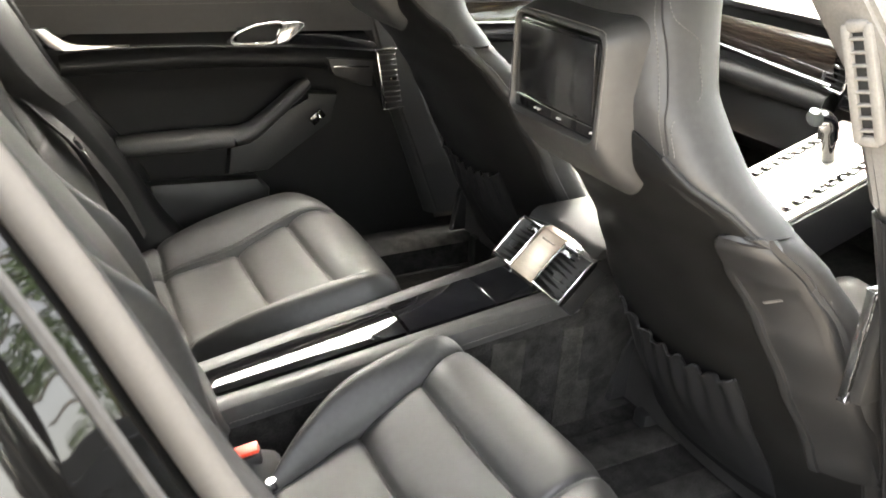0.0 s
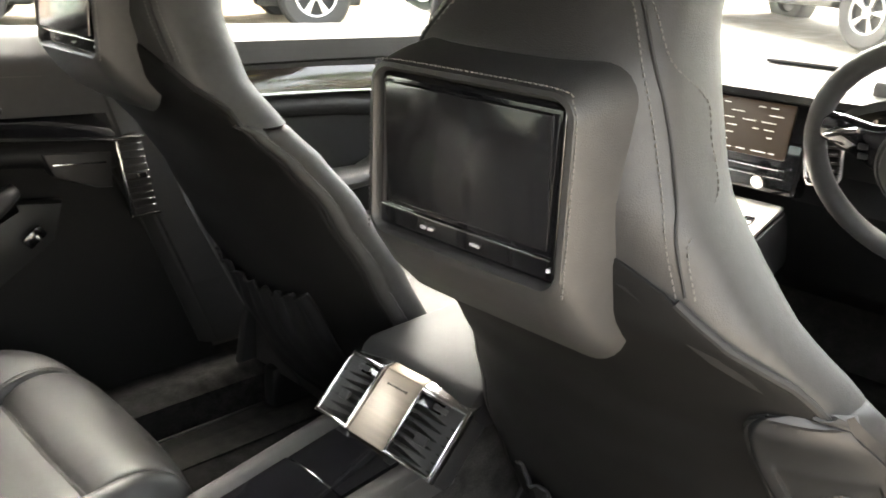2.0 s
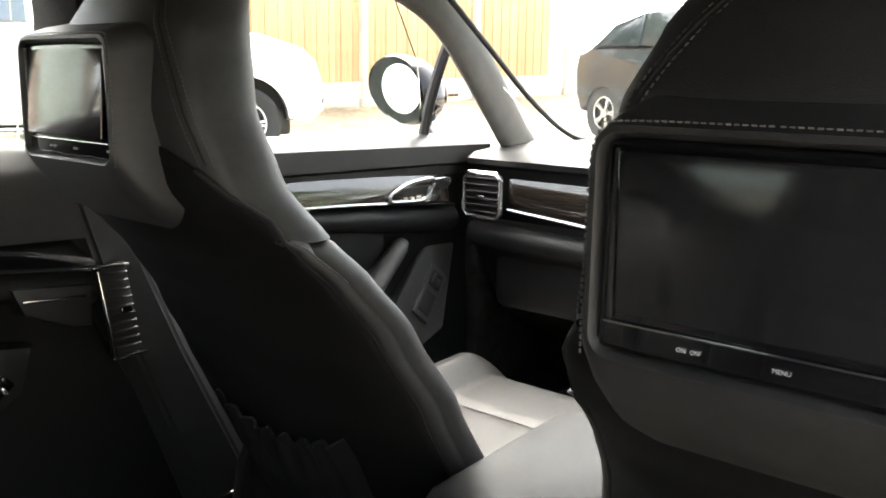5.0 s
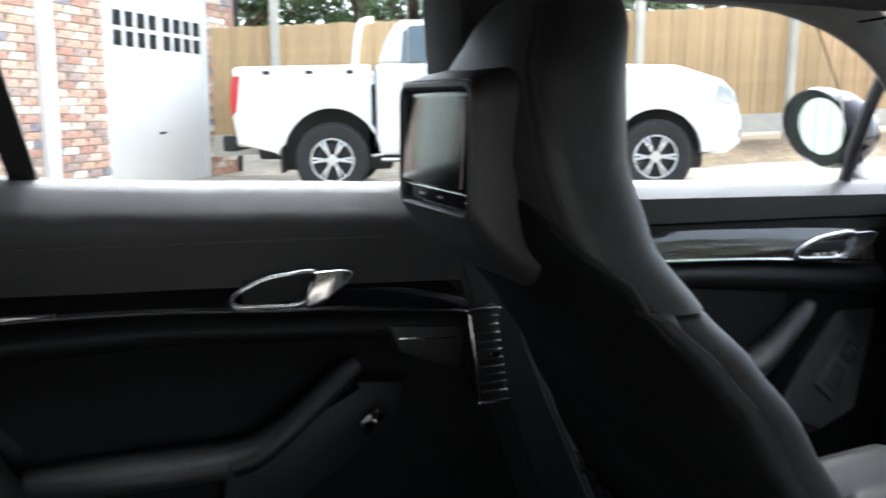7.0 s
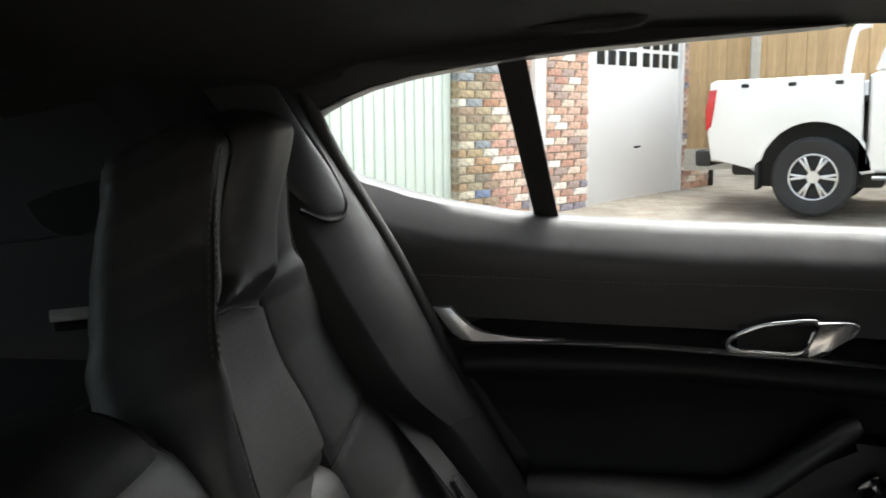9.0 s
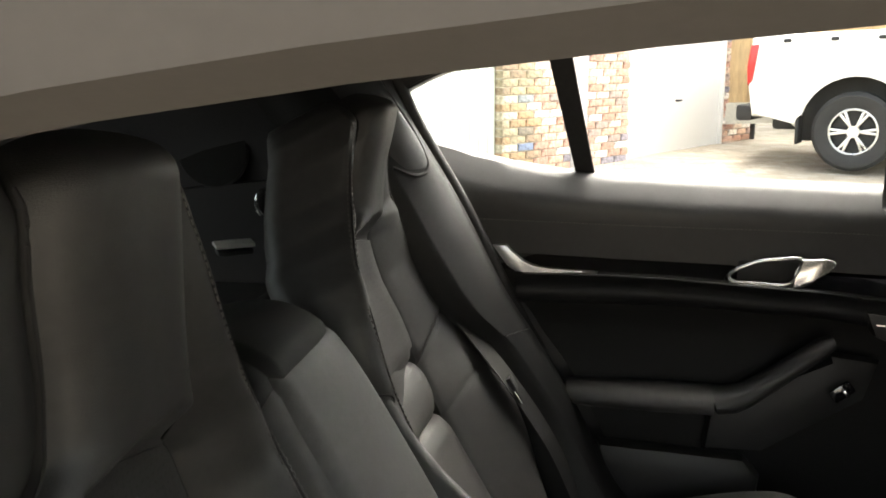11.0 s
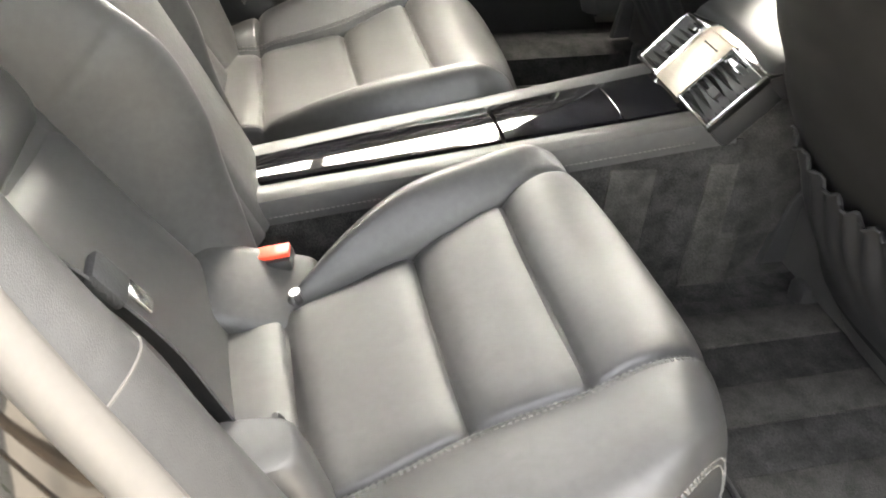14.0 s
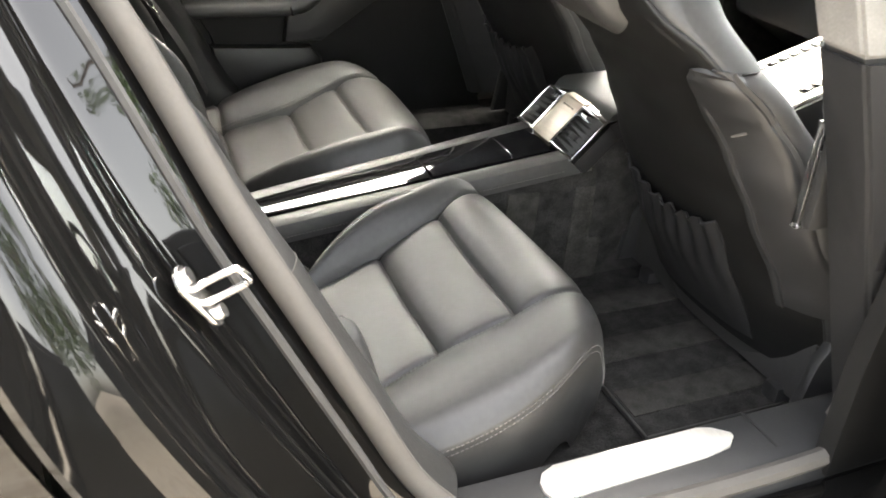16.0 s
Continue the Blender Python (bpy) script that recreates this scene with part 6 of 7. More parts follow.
bm = bmesh.new()
loft(bm, [[MX @ Vector((dx, -0.018 + 0.074 * math.cos(t), 0.010 + 0.060 * math.sin(t))) for t in [2 * math.pi * j / 36 for j in range(36)]] for dx in (-0.0425, -0.038)])
MIRROR = material("mirror_glass", (0.9, 0.9, 0.9), 0.02, 1.0, scale=5, vary=0.02, bump=0.0)
part("glass", bm, MIRROR, mir, "mirror glass")
bm = bmesh.new()
tube(bm, [(1.02, 0.84, 0.99), (1.03, 0.90, 1.02), (1.05, 0.97, 1.07)], 0.03, 10, 4, 0.5)
part("foot", bm, PAINT, mir)

# ---- open door on the right-hand side, seen edge-on beyond the pillar ----
od = thing("open_rear_door", "opened rear door with black leather lining", "car door")
OM = pose(0.14, -0.90, 0, 0, 0, -72)
def ow(p):
    return OM @ Vector(p)
bm = bmesh.new()
prism(bm, [(0.0, 0.36), (0.0, 1.03), (0.86, 1.08), (0.74, 0.9), (0.62, 0.7), (0.50, 0.42), (0.45, 0.34)], -0.02, 0.03, "y", 0.01)
bmesh.ops.transform(bm, matrix=OM, verts=bm.verts)
part("inner_panel", bm, TRIM, od)
bm = bmesh.new()
prism(bm, [(0.0, 0.30), (0.0, 0.98), (0.88, 1.02), (0.80, 0.85), (0.68, 0.62), (0.55, 0.36), (0.48, 0.30)], -0.13, -0.10, "y", 0.01)
bmesh.ops.transform(bm, matrix=OM, verts=bm.verts)
part("outer_skin", bm, PAINT, od, "glossy black outer skin")
bm = bmesh.new()
box(bm, ow((0.30, -0.05, 0.68)), (0.55, 0.09, 0.5), 0.02, OM.to_3x3().to_4x4())
part("core", bm, PAINT, od)
bm = bmesh.new()
tube(bm, [ow((0.02, 0.04, 0.865)), ow((0.3, 0.042, 0.89)), ow((0.6, 0.042, 0.92))], 0.005, 8, 5)
part("chrome_line", bm, CHROME, od, "thin chrome line")
bm = bmesh.new()
tube(bm, [ow((0.0, 0.045, 0.80)), ow((0.3, 0.05, 0.84)), ow((0.6, 0.05, 0.87))], 0.028, 10, 5)
part("lower_roll", bm, PADDED, od)

# front belt hardware on the left B pillar
fb = thing("belt_guide", "steel belt guide loop on the dark door pillar", "belt guide")
bm = bmesh.new()
tube(bm, [(-0.015, 0.592, 1.245), (-0.005, 0.587, 1.225), (0.010, 0.589, 1.215), (0.025, 0.594, 1.225)], 0.006, 8, 5)
part("guide_loop", bm, STEEL, fb)

# ---- dashboard ----
dash = thing("dashboard", "wide black dashboard with wood band and chrome line", "dashboard")
bm = bmesh.new()
prof = [(1.45, 0.975), (1.32, 0.985), (1.12, 0.972), (0.985, 0.962), (0.955, 0.948), (0.958, 0.935), (0.99, 0.925), (1.02, 0.80), (1.0, 0.77), (0.985, 0.745), (1.02, 0.70), (1.12, 0.55), (1.3, 0.45), (1.45, 0.45)]
prism(bm, prof, -0.745, 0.745, "y", 0.006)
part("body", bm, PADDED, dash)
bm = bmesh.new()
sheet(bm, lambda u, v: (0.955 + 0.012 * math.sin(math.pi * v) * -1 + 0.015 * (1 - v), 0.615 - 0.45 * u, 0.838 + 0.070 * v - 0.030 * u * (1 - v)), 20, 8, 0.02)
part("wood_band", bm, WOOD, dash, "dark lacquered wood band")
bm = bmesh.new()
tube(bm, [(0.948, 0.615, 0.838), (0.948, 0.40, 0.822), (0.950, 0.16, 0.805)], 0.0045, 8, 5)
part("chrome_line", bm, CHROME, dash, "thin chrome line")
bm = bmesh.new()
tube(bm, [(0.975, 0.73, 0.77), (0.965, 0.5, 0.765), (0.965, 0.16, 0.755)], 0.03, 10, 5)
part("lower_roll", bm, PADDED, dash, "padded leather roll")
bm = boxes(((1.12, 0.45, 0.66), (0.22, 0.50, 0.16), 0.03))
part("glovebox", bm, TRIM, dash)

def dash_vent(c, w, h, slats, lean=0.0):
    rot = pose(0, 0, 0, lean, 0, 0)
    c = Vector(c)
    bm = bmesh.new()
    ring = [(w / 2, h / 2), (-w / 2, h / 2), (-w / 2, -h / 2), (w / 2, -h / 2)]
    pts = []
    for i in range(4):
        a, b = ring[i], ring[(i + 1) % 4]
        for t in (0.12, 0.5, 0.88):
            pts.append(c + rot @ Vector((0, a[0] + (b[0] - a[0]) * t, a[1] + (b[1] - a[1]) * t)))
    tube(bm, pts, 0.0065, 8, 1, 1.0, (1, 0, 0), True)
    fr = part("vent_frame", bm, CHROME, dash, "satin chrome vent frame")
    bm = boxes((c + Vector((0.012, 0, 0)), (0.01, w - 0.006, h - 0.006), 0.003, rot))
    part("vent_back", bm, VOID, fr)
    for k in range(slats):
        z = -h / 2 + h * (k + 0.7) / (slats + 0.4)
        bm = boxes((c + rot @ Vector((0.0, 0, z)), (0.016, w - 0.012, 0.0035), 0.001, rot @ pose(0, 0, 0, 0, 18, 0)))
        part("louvre", bm, TRIM, fr)
    bm = boxes((c + rot @ Vector((-0.006, 0, -0.004)), (0.01, 0.022, 0.010), 0.003, rot))
    part("slider", bm, CHROME, fr)


dash_vent((0.935, 0.678, 0.866), 0.105, 0.100, 6)
dash_vent((0.965, 0.158, 0.855), 0.066, 0.125, 8, 6)
dash_vent((0.965, -0.158, 0.855), 0.066, 0.125, 8, -6)
dash_vent((0.95, -0.66, 0.865), 0.10, 0.10, 6)
# centre stack
bm = boxes(((0.985, 0, 0.845), (0.05, 0.255, 0.19), 0.012, pose(0, 0, 0, 0, 10, 0)))
stack = part("console_screen_panel", bm, GLOSS, dash, "glossy centre stack")
rot = pose(0, 0, 0, 0, 10, 0)
bm = boxes(((0.958, 0, 0.875), (0.006, 0.185, 0.105), 0.003, rot))
part("nav_screen", bm, GLOW, stack, "lit navigation display")
bm = bmesh.new()
rnd = random.Random(4)
for r in range(7):
    y = 0.078
    while y > -0.07:
        w = rnd.uniform(0.010, 0.030)
        if rnd.random() < 0.7:
            box(bm, (0.9535 + 0.0025 * (r - 3) * -0.9, y - w / 2, 0.917 - 0.014 * r), (0.002, w, 0.0017), 0, rot)
        y -= w + rnd.uniform(0.008, 0.02)
tagged(part("display_text", bm, GLOW_WHITE, stack), "rows of lit text", kind="stuff")
bm = boxes(((0.943, 0, 0.806), (0.006, 0.20, 0.003), 0.001), ((0.940, 0, 0.790), (0.006, 0.20, 0.002), 0.001))
part("button_row", bm, CHROME, stack)
for y in (0.055, -0.055):
    bm = bmesh.new()
    tube(bm, [(0.955, y, 0.782), (0.93, y, 0.778)], 0.013, 16, 1)
    part("knob", bm, CHROME, stack, "chrome knob")
for y in (-0.42, 0.0):
    part("speaker_slot", boxes(((1.22, y, 0.982), (0.09, 0.16, 0.008), 0.002)), VOID, dash, "dark slot in the dash top")

dash.matrix_basis = pose(0, 0, 0.02)

# sloping front console with rows of keys
fc = thing("front_console", "sloping silver console with rows of keys", "console")
CM = Matrix.Translation((0.70, 0, 0.665)) @ Matrix.Rotation(radians(-17), 4, "Y")
bm = bmesh.new()
box(bm, CM @ Vector((0, 0, -0.06)), (0.56, 0.235, 0.13), 0.02, CM.to_3x3().to_4x4())
part("body", bm, TRIM, fc)
bm = bmesh.new()
box(bm, CM @ Vector((0, 0, 0.008)), (0.54, 0.215, 0.012), 0.005, CM.to_3x3().to_4x4())
top = part("top_plate", bm, ALU, fc, "bright brushed metal top")
for side in (1, -1):
    for k in range(10):
        bm = boxes((CM @ Vector((-0.10 + 0.032 * k, side * 0.075, 0.016)), (0.026, 0.022, 0.008), 0.003, CM.to_3x3().to_4x4()))
        part("key", bm, GLOSS, top, "black key")
bm = bmesh.new()
tube(bm, [CM @ Vector((0.10, 0, 0.01)), CM @ Vector((0.105, 0, 0.07))], 0.016, 12, 1)
sh = part("shifter", bm, GLOSS, fc, "gear lever")
bm = bmesh.new()
tube(bm, [CM @ Vector((0.10, 0, 0.07)), CM @ Vector((0.10, 0, 0.10)), CM @ Vector((0.085, 0, 0.125)), CM @ Vector((0.06, 0, 0.135))], 0.024, 14, 5, 0.8)
part("knob", bm, GLOSS, sh)
bm = bmesh.new()
tube(bm, [CM @ Vector((0.098, 0.0, 0.128)), CM @ Vector((0.06, 0.0, 0.152))], 0.014, 12, 3, 0.5)
part("knob_cap", bm, CHROME, sh, "bright cap")
# folded paper on the passenger seat
solo("folded_paper", boxes(((0.70, 0.205, 0.572), (0.085, 0.05, 0.004), 0.001, pose(0, 0, 0, 3, -2, 12))), PAPER, "pale folded paper on the passenger seat", "paper")

# ---- steering wheel and instruments ----
sw = thing("steering_wheel", "three-spoke black leather steering wheel", "steering wheel")
SM = Matrix.Translation((0.655, -0.440, 0.948)) @ Matrix.Rotation(radians(-24), 4, "Y")   # local x is the column, to the front
def sp(y, z, x=0.0):
    return SM @ Vector((x, y, z))
bm = bmesh.new()
ringp = [sp(0.180 * math.cos(2 * math.pi * k / 40), 0.180 * math.sin(2 * math.pi * k / 40)) for k in range(40)]
tube(bm, ringp, 0.0165, 12, 1, 1.0, SM.to_3x3() @ Vector((1, 0, 0)), True)
part("rim", bm, LEATHER, sw)
bm = bmesh.new()
loft(bm, [[sp(r * math.cos(2 * math.pi * k / 32), r * math.sin(2 * math.pi * k / 32), x) for k in range(32)] for x, r in ((0.03, 0.070), (-0.012, 0.084), (-0.026, 0.083), (-0.030, 0.079), (-0.027, 0.077), (-0.028, 0.075), (-0.035, 0.072), (-0.040, 0.055), (-0.042, 0.03), (-0.0425, 0.005))])
hub = part("hub", bm, TRIM, sw)
bm = bmesh.new()
prism(bm, [(-0.012, 0.016), (0.0, 0.019), (0.012, 0.016), (0.012, -0.004), (0.0, -0.019), (-0.012, -0.004)], -0.045, -0.041, "x", 0.001)
bmesh.ops.transform(bm, matrix=SM, verts=bm.verts)
part("badge", bm, YELLOW, hub, "small shield badge")
for sg in (1, -1):
    bm = bmesh.new()
    loft(bm, [[sp(sg * y, zm + h * math.copysign(abs(math.sin(t)) ** 0.6, math.sin(t)), xm + 0.012 * math.cos(t)) for t in [2 * math.pi * k / 16 for k in range(16)]] for y, zm, h, xm in ((0.06, 0.012, 0.046, -0.012), (0.09, 0.022, 0.036, -0.016), (0.13, 0.034, 0.028, -0.010), (0.16, 0.036, 0.024, -0.002), (0.178, 0.036, 0.020, 0.002))])
    s_ = part("spoke", bm, GLOSS, sw, "glossy black spoke")
    bm = bmesh.new()
    tube(bm, [sp(sg * 0.105, 0.052, -0.026), sp(sg * 0.125, 0.047, -0.026), sp(sg * 0.15, 0.034, -0.020)], 0.011, 10, 4, 0.45)
    part("shift_rocker", bm, CHROME, s_, "chrome rocker")
    for dz in (0.0, 0.016):
        bm = boxes((sp(sg * 0.098, 0.012 + dz, -0.028), (0.006, 0.014, 0.009), 0.002, SM.to_3x3().to_4x4()))
        part("button", bm, TRIM, s_)
bm = bmesh.new()
loft(bm, [[sp(w * math.cos(t), z, x + 0.008 * math.sin(t)) for t in [2 * math.pi * k / 12 for k in range(12)]] for z, w, x in ((-0.07, 0.040, -0.014), (-0.10, 0.034, -0.014), (-0.15, 0.036, -0.008), (-0.178, 0.046, 0.0))])
part("lower_spoke", bm, ALU, sw, "grey metal lower spoke")
bm = bmesh.new()
tube(bm, [sp(0, 0, 0.02), sp(0, 0, 0.3)], 0.05, 16, 1)
col = part("column", bm, TRIM, sw)
for y in (0.14, -0.14):
    bm = bmesh.new()
    tube(bm, [sp(0, -0.03, 0.06), sp(y * 0.7, -0.028, 0.05), sp(y * 1.15, -0.02, 0.04)], 0.011, 8, 4)
    part("stalk", bm, TRIM, col)
ins = thing("instrument_binnacle", "hooded instrument cluster behind the steering wheel", "instruments")
bm = bmesh.new()
sheet(bm, lambda u, v: (0.86 + 0.20 * u, -0.43 + 0.235 * math.cos(math.pi * (1 - v)), 0.93 + 0.085 * math.sin(math.pi * v) - 0.02 * u), 8, 24, 0.015)
part("hood", bm, PADDED, ins)
bm = boxes(((1.0, -0.43, 0.94), (0.02, 0.44, 0.14), 0.01))
part("face", bm, VOID, ins)
for k, (y, r) in enumerate(((0.0, 0.058), (0.105, 0.044), (-0.105, 0.044), (0.175, 0.03), (-0.175, 0.03))):
    bm = bmesh.new()
    tube(bm, [(0.985, -0.43 + y + r * math.cos(2 * math.pi * j / 24), 0.935 + r * math.sin(2 * math.pi * j / 24)) for j in range(24)], 0.003, 6, 1, 1.0, (1, 0, 0), True)
    g = part("dial", bm, CHROME, ins)
    bm = bmesh.new()
    for j in range(11):
        a = radians(225 - 27 * j)
        box(bm, (0.986, -0.43 + y - 0.8 * r * math.cos(a), 0.935 + 0.8 * r * math.sin(a)), (0.002, 0.0025, 0.006), 0)
    part("dial_marks", bm, GLOW_WHITE, g)

# ---- windscreen, visors, inner mirror, roof handle ----
ws = thing("windscreen", "wide raked windscreen", "window", kind="structure")
bm = bmesh.new()
sheet(bm, lambda u, v: (1.42 - 0.66 * u - 0.10 * (2 * v - 1) ** 2, (2 * v - 1) * (0.735 - 0.11 * u), 0.985 + 0.345 * u - 0.03 * (2 * v - 1) ** 2 * u), 10, 16, 0.005)
pn = part("pane", bm, GLASS, ws, "clear glass")
pn.visible_shadow = False
bm = boxes(((1.40, 0, 0.975), (0.05, 1.40, 0.015), 0.006))
part("scuttle", bm, BLACK_RUBBER, ws)
def screen_at(u, v):
    return Vector((1.42 - 0.66 * u - 0.10 * (2 * v - 1) ** 2 - 0.006, (2 * v - 1) * (0.735 - 0.11 * u), 0.985 + 0.345 * u - 0.03 * (2 * v - 1) ** 2 * u - 0.006))
bm = bmesh.new()
tube(bm, [screen_at(1.0, 0.955), screen_at(0.7, 0.96), screen_at(0.4, 0.965), screen_at(0.15, 0.955), screen_at(0.06, 0.92), screen_at(0.04, 0.8), screen_at(0.04, 0.5), screen_at(0.04, 0.2), screen_at(0.06, 0.08), screen_at(0.15, 0.045), screen_at(0.4, 0.035), screen_at(1.0, 0.045)], 0.006, 8, 6)
part("edge_band", bm, BLACK_RUBBER, ws, "black band round the glass")
for side in (1, -1):
    vis = thing("sun_visor", "grey fabric sun visor folded up", "sun visor", "sun visors")
    bm = bmesh.new()
    box(bm, (0.75, side * 0.37, 1.352), (0.16, 0.42, 0.016), 0.008, pose(0, 0, 0, 0, 9, 0), 3)
    part("flap", bm, GREIGE, vis)
    if side > 0:
        bm = boxes(((0.685, 0.36, 1.349), (0.055, 0.13, 0.003), 0.0005, pose(0, 0, 0, 0, 9, 0)))
        lab = part("warning_label", bm, WHITE_MARK, vis, "white and yellow warning label")
        bm = boxes(((0.685, 0.405, 1.3465), (0.050, 0.035, 0.003), 0, pose(0, 0, 0, 0, 9, 0)))
        part("yellow_field", bm, YELLOW, lab)
rm = thing("inner_mirror", "black rear-view mirror under the roof", "mirror")
bm = bmesh.new()
loft(bm, [[(x, 0.115 * s * math.copysign(abs(math.cos(t)) ** 0.6, math.cos(t)) - 0.06, 1.245 + 0.036 * s * math.copysign(abs(math.sin(t)) ** 0.7, math.sin(t))) for t in [2 * math.pi * j / 28 for j in range(28)]] for x, s in ((0.665, 0.95), (0.67, 1.0), (0.695, 0.9), (0.71, 0.5))])
part("shell", bm, TRIM, rm)
bm = bmesh.new()
loft(bm, [[(x, 0.105 * math.copysign(abs(math.cos(t)) ** 0.6, math.cos(t)) - 0.06, 1.245 + 0.030 * math.copysign(abs(math.sin(t)) ** 0.7, math.sin(t))) for t in [2 * math.pi * j / 28 for j in range(28)]] for x in (0.660, 0.664)])
part("glass", bm, MIRROR, rm, "mirror glass")
bm = bmesh.new()
tube(bm, [(0.70, -0.06, 1.25), (0.76, -0.05, 1.29), (0.80, -0.04, 1.335)], 0.012, 8, 4)
part("arm", bm, TRIM, rm)
bm = bmesh.new()
tube(bm, [(-0.62, 0.555, 1.325), (-0.615, 0.545, 1.312), (-0.56, 0.542, 1.308), (-0.50, 0.545, 1.314), (-0.495, 0.555, 1.33)], 0.010, 8, 5)
solo("roof_grab_handle", bm, LINER, "folded grab handle under the roof's edge", "grab handle")

# ---- outer body, front ----
bm = bmesh.new()
sheet(bm, lambda u, v: (1.40 + 1.05 * u, (2 * v - 1) * (0.76 - 0.10 * u), 0.965 - 0.16 * u ** 1.6 - 0.05 * abs(2 * v - 1) ** 3), 16, 16, 0.02)
solo("bonnet", bm, PAINT, "glossy black bonnet of the car", "bonnet", kind="structure")
for side, nm in ((1, "left"), (-1, "right")):
    bm = bmesh.new()
    sheet(bm, lambda u, v: (1.12 + 1.30 * u, side * (0.93 - 0.03 * v - 0.12 * u ** 3), 0.34 + 0.60 * v - 0.10 * u * v), 14, 10, 0.02 * side)
    solo("front_wing_" + nm, bm, PAINT, "glossy black front wing of the car", "car body", kind="structure")
bm = bmesh.new()
sheet(bm, lambda u, v: (-0.85 - 1.2 * u, 0.92 - 0.12 * u ** 2 - 0.2 * max(0, v - 0.75), 0.32 + 0.75 * v - 0.12 * u * v), 14, 14, 0.02)
solo("quarter_panel_left", bm, PAINT, "glossy black rear wing of the car", "car body", kind="structure")

# ---- outside: drive, garage, fence, parked vehicles, trees ----
def ground_z(x, y):
    far = max(abs(x), abs(y))
    k = 1.0 if far < 16 else max(0.0, 1 - (far - 16) / 30)
    return k * (0.03 * max(0.0, y - 1.0) + 0.045 * max(0.0, x - 2.5))


def paving_pattern(m):
    """Block courses with sandy joints, in real size."""
    nodes, links = m.node_tree.nodes, m.node_tree.links
    b = nodes["Principled BSDF"]
    src = b.inputs["Base Color"].links[0].from_socket
    co = nodes.new("ShaderNodeTexCoord")
    br = nodes.new("ShaderNodeTexBrick")
    br.inputs["Scale"].default_value = 1.0
    br.inputs["Brick Width"].default_value, br.inputs["Row Height"].default_value, br.inputs["Mortar Size"].default_value = 0.21, 0.105, 0.004
    br.inputs["Color1"].default_value, br.inputs["Color2"].default_value, br.inputs["Mortar"].default_value = (1, 1, 1, 1), (0.78, 0.74, 0.7, 1), (0.5, 0.46, 0.4, 1)
    links.new(co.outputs["Object"], br.inputs[0])
    mixer = nodes.new("ShaderNodeMix")
    mixer.data_type, mixer.blend_type = "RGBA", "MULTIPLY"
    mixer.inputs[0].default_value = 1.0
    links.new(src, mixer.inputs[6]), links.new(br.outputs[0], mixer.inputs[7]), links.new(mixer.outputs[2], b.inputs["Base Color"])


paving_pattern(PAVING)
bm = bmesh.new()
ticks = sorted({-1500.0, -400.0, -120.0, -60.0, 60.0, 120.0, 400.0, 1500.0} | {float(k) for k in range(-46, 47, 2)})
gv = [[bm.verts.new((x, y, ground_z(x, y))) for y in ticks] for x in ticks]
for i in range(len(ticks) - 1):
    for j in range(len(ticks) - 1):
        bm.faces.new((gv[i][j], gv[i + 1][j], gv[i + 1][j + 1], gv[i][j + 1]))
solo("ground", bm, PAVING, "pale block-paved drive rising gently", "ground", kind="structure")

# garage wall: local x along the wall, y into the building
GA = pose(-0.11, 8.88, 0.22) @ Matrix.Rotation(math.atan2(0.788, 0.616), 4, "Z")
G3 = GA.to_3x3().to_4x4()


def gbox(bm, c, s, bevel=0.004):
    return box(bm, GA @ Vector(c), s, bevel, G3)


garage = thing("garage_building", "brick garage with white and pale green doors", "garage", kind="structure")
bm = bmesh.new()
for a, b in ((-2.05, -1.04), (-0.87, -0.07), (1.92, 2.57)):
    gbox(bm, ((a + b) / 2, 0.16, 1.3), (b - a - 0.012, 0.28, 2.6), 0.0)
part("mortar_bed", bm, MORTAR, garage, "pale mortar")
bm = bmesh.new()
gbox(bm, (-1.5, 0.16, 2.78), (8.14, 0.30, 0.34), 0.01)
part("fascia", bm, DOOR_WHITE, garage, "white fascia board")
bm = bmesh.new()
gbox(bm, (-1.5, 3.2, 1.5), (8.1, 5.7, 2.9), 0.02)
part("block", bm, MORTAR, garage)
bm = bmesh.new()
prism(bm, [(-0.2, 2.95), (6.2, 2.95), (3.0, 4.6)], -5.7, 2.7, "x", 0.0)
bmesh.ops.transform(bm, matrix=GA, verts=bm.verts)
part("roof", bm, BLACK_RUBBER, garage, "dark pitched roof")
bm = bmesh.new()
gbox(bm, (-0.955, 0.06, 1.3), (0.16, 0.24, 2.6), 0.01)
part("white_post", bm, DOOR_WHITE, garage, "white painted post")
# single up-and-over door with small panes
bm = bmesh.new()
gbox(bm, (0.925, 0.09, 1.15), (1.97, 0.04, 2.3), 0.006)
gdoor = part("garage_door", bm, DOOR_WHITE, garage, "white panelled garage door")
for x in (-0.07 + 0.02, 1.92 - 0.02):
    bm = bmesh.new()
    gbox(bm, (x, 0.055, 1.15), (0.05, 0.06, 2.3), 0.006)
    part("door_frame", bm, DOOR_WHITE, gdoor)
for g in (0.13, 1.03):
    for i in range(4):
        for j in range(2):
            bm = bmesh.new()
            gbox(bm, (g + 0.10 + 0.21 * i, 0.069, 1.60 + 0.20 * j), (0.15, 0.008, 0.16), 0.004)
            part("pane", bm, DARK_GLASS, gdoor, "small dark pane")
bm = bmesh.new()
tube(bm, [GA @ Vector((0.93, 0.07, 0.62)), GA @ Vector((0.93, 0.03, 0.62)), GA @ Vector((0.98, 0.03, 0.625))], 0.012, 8, 3)
part("door_handle", bm, BLACK_RUBBER, gdoor, "small black handle")
# ribbed pale green shutter
bm = bmesh.new()
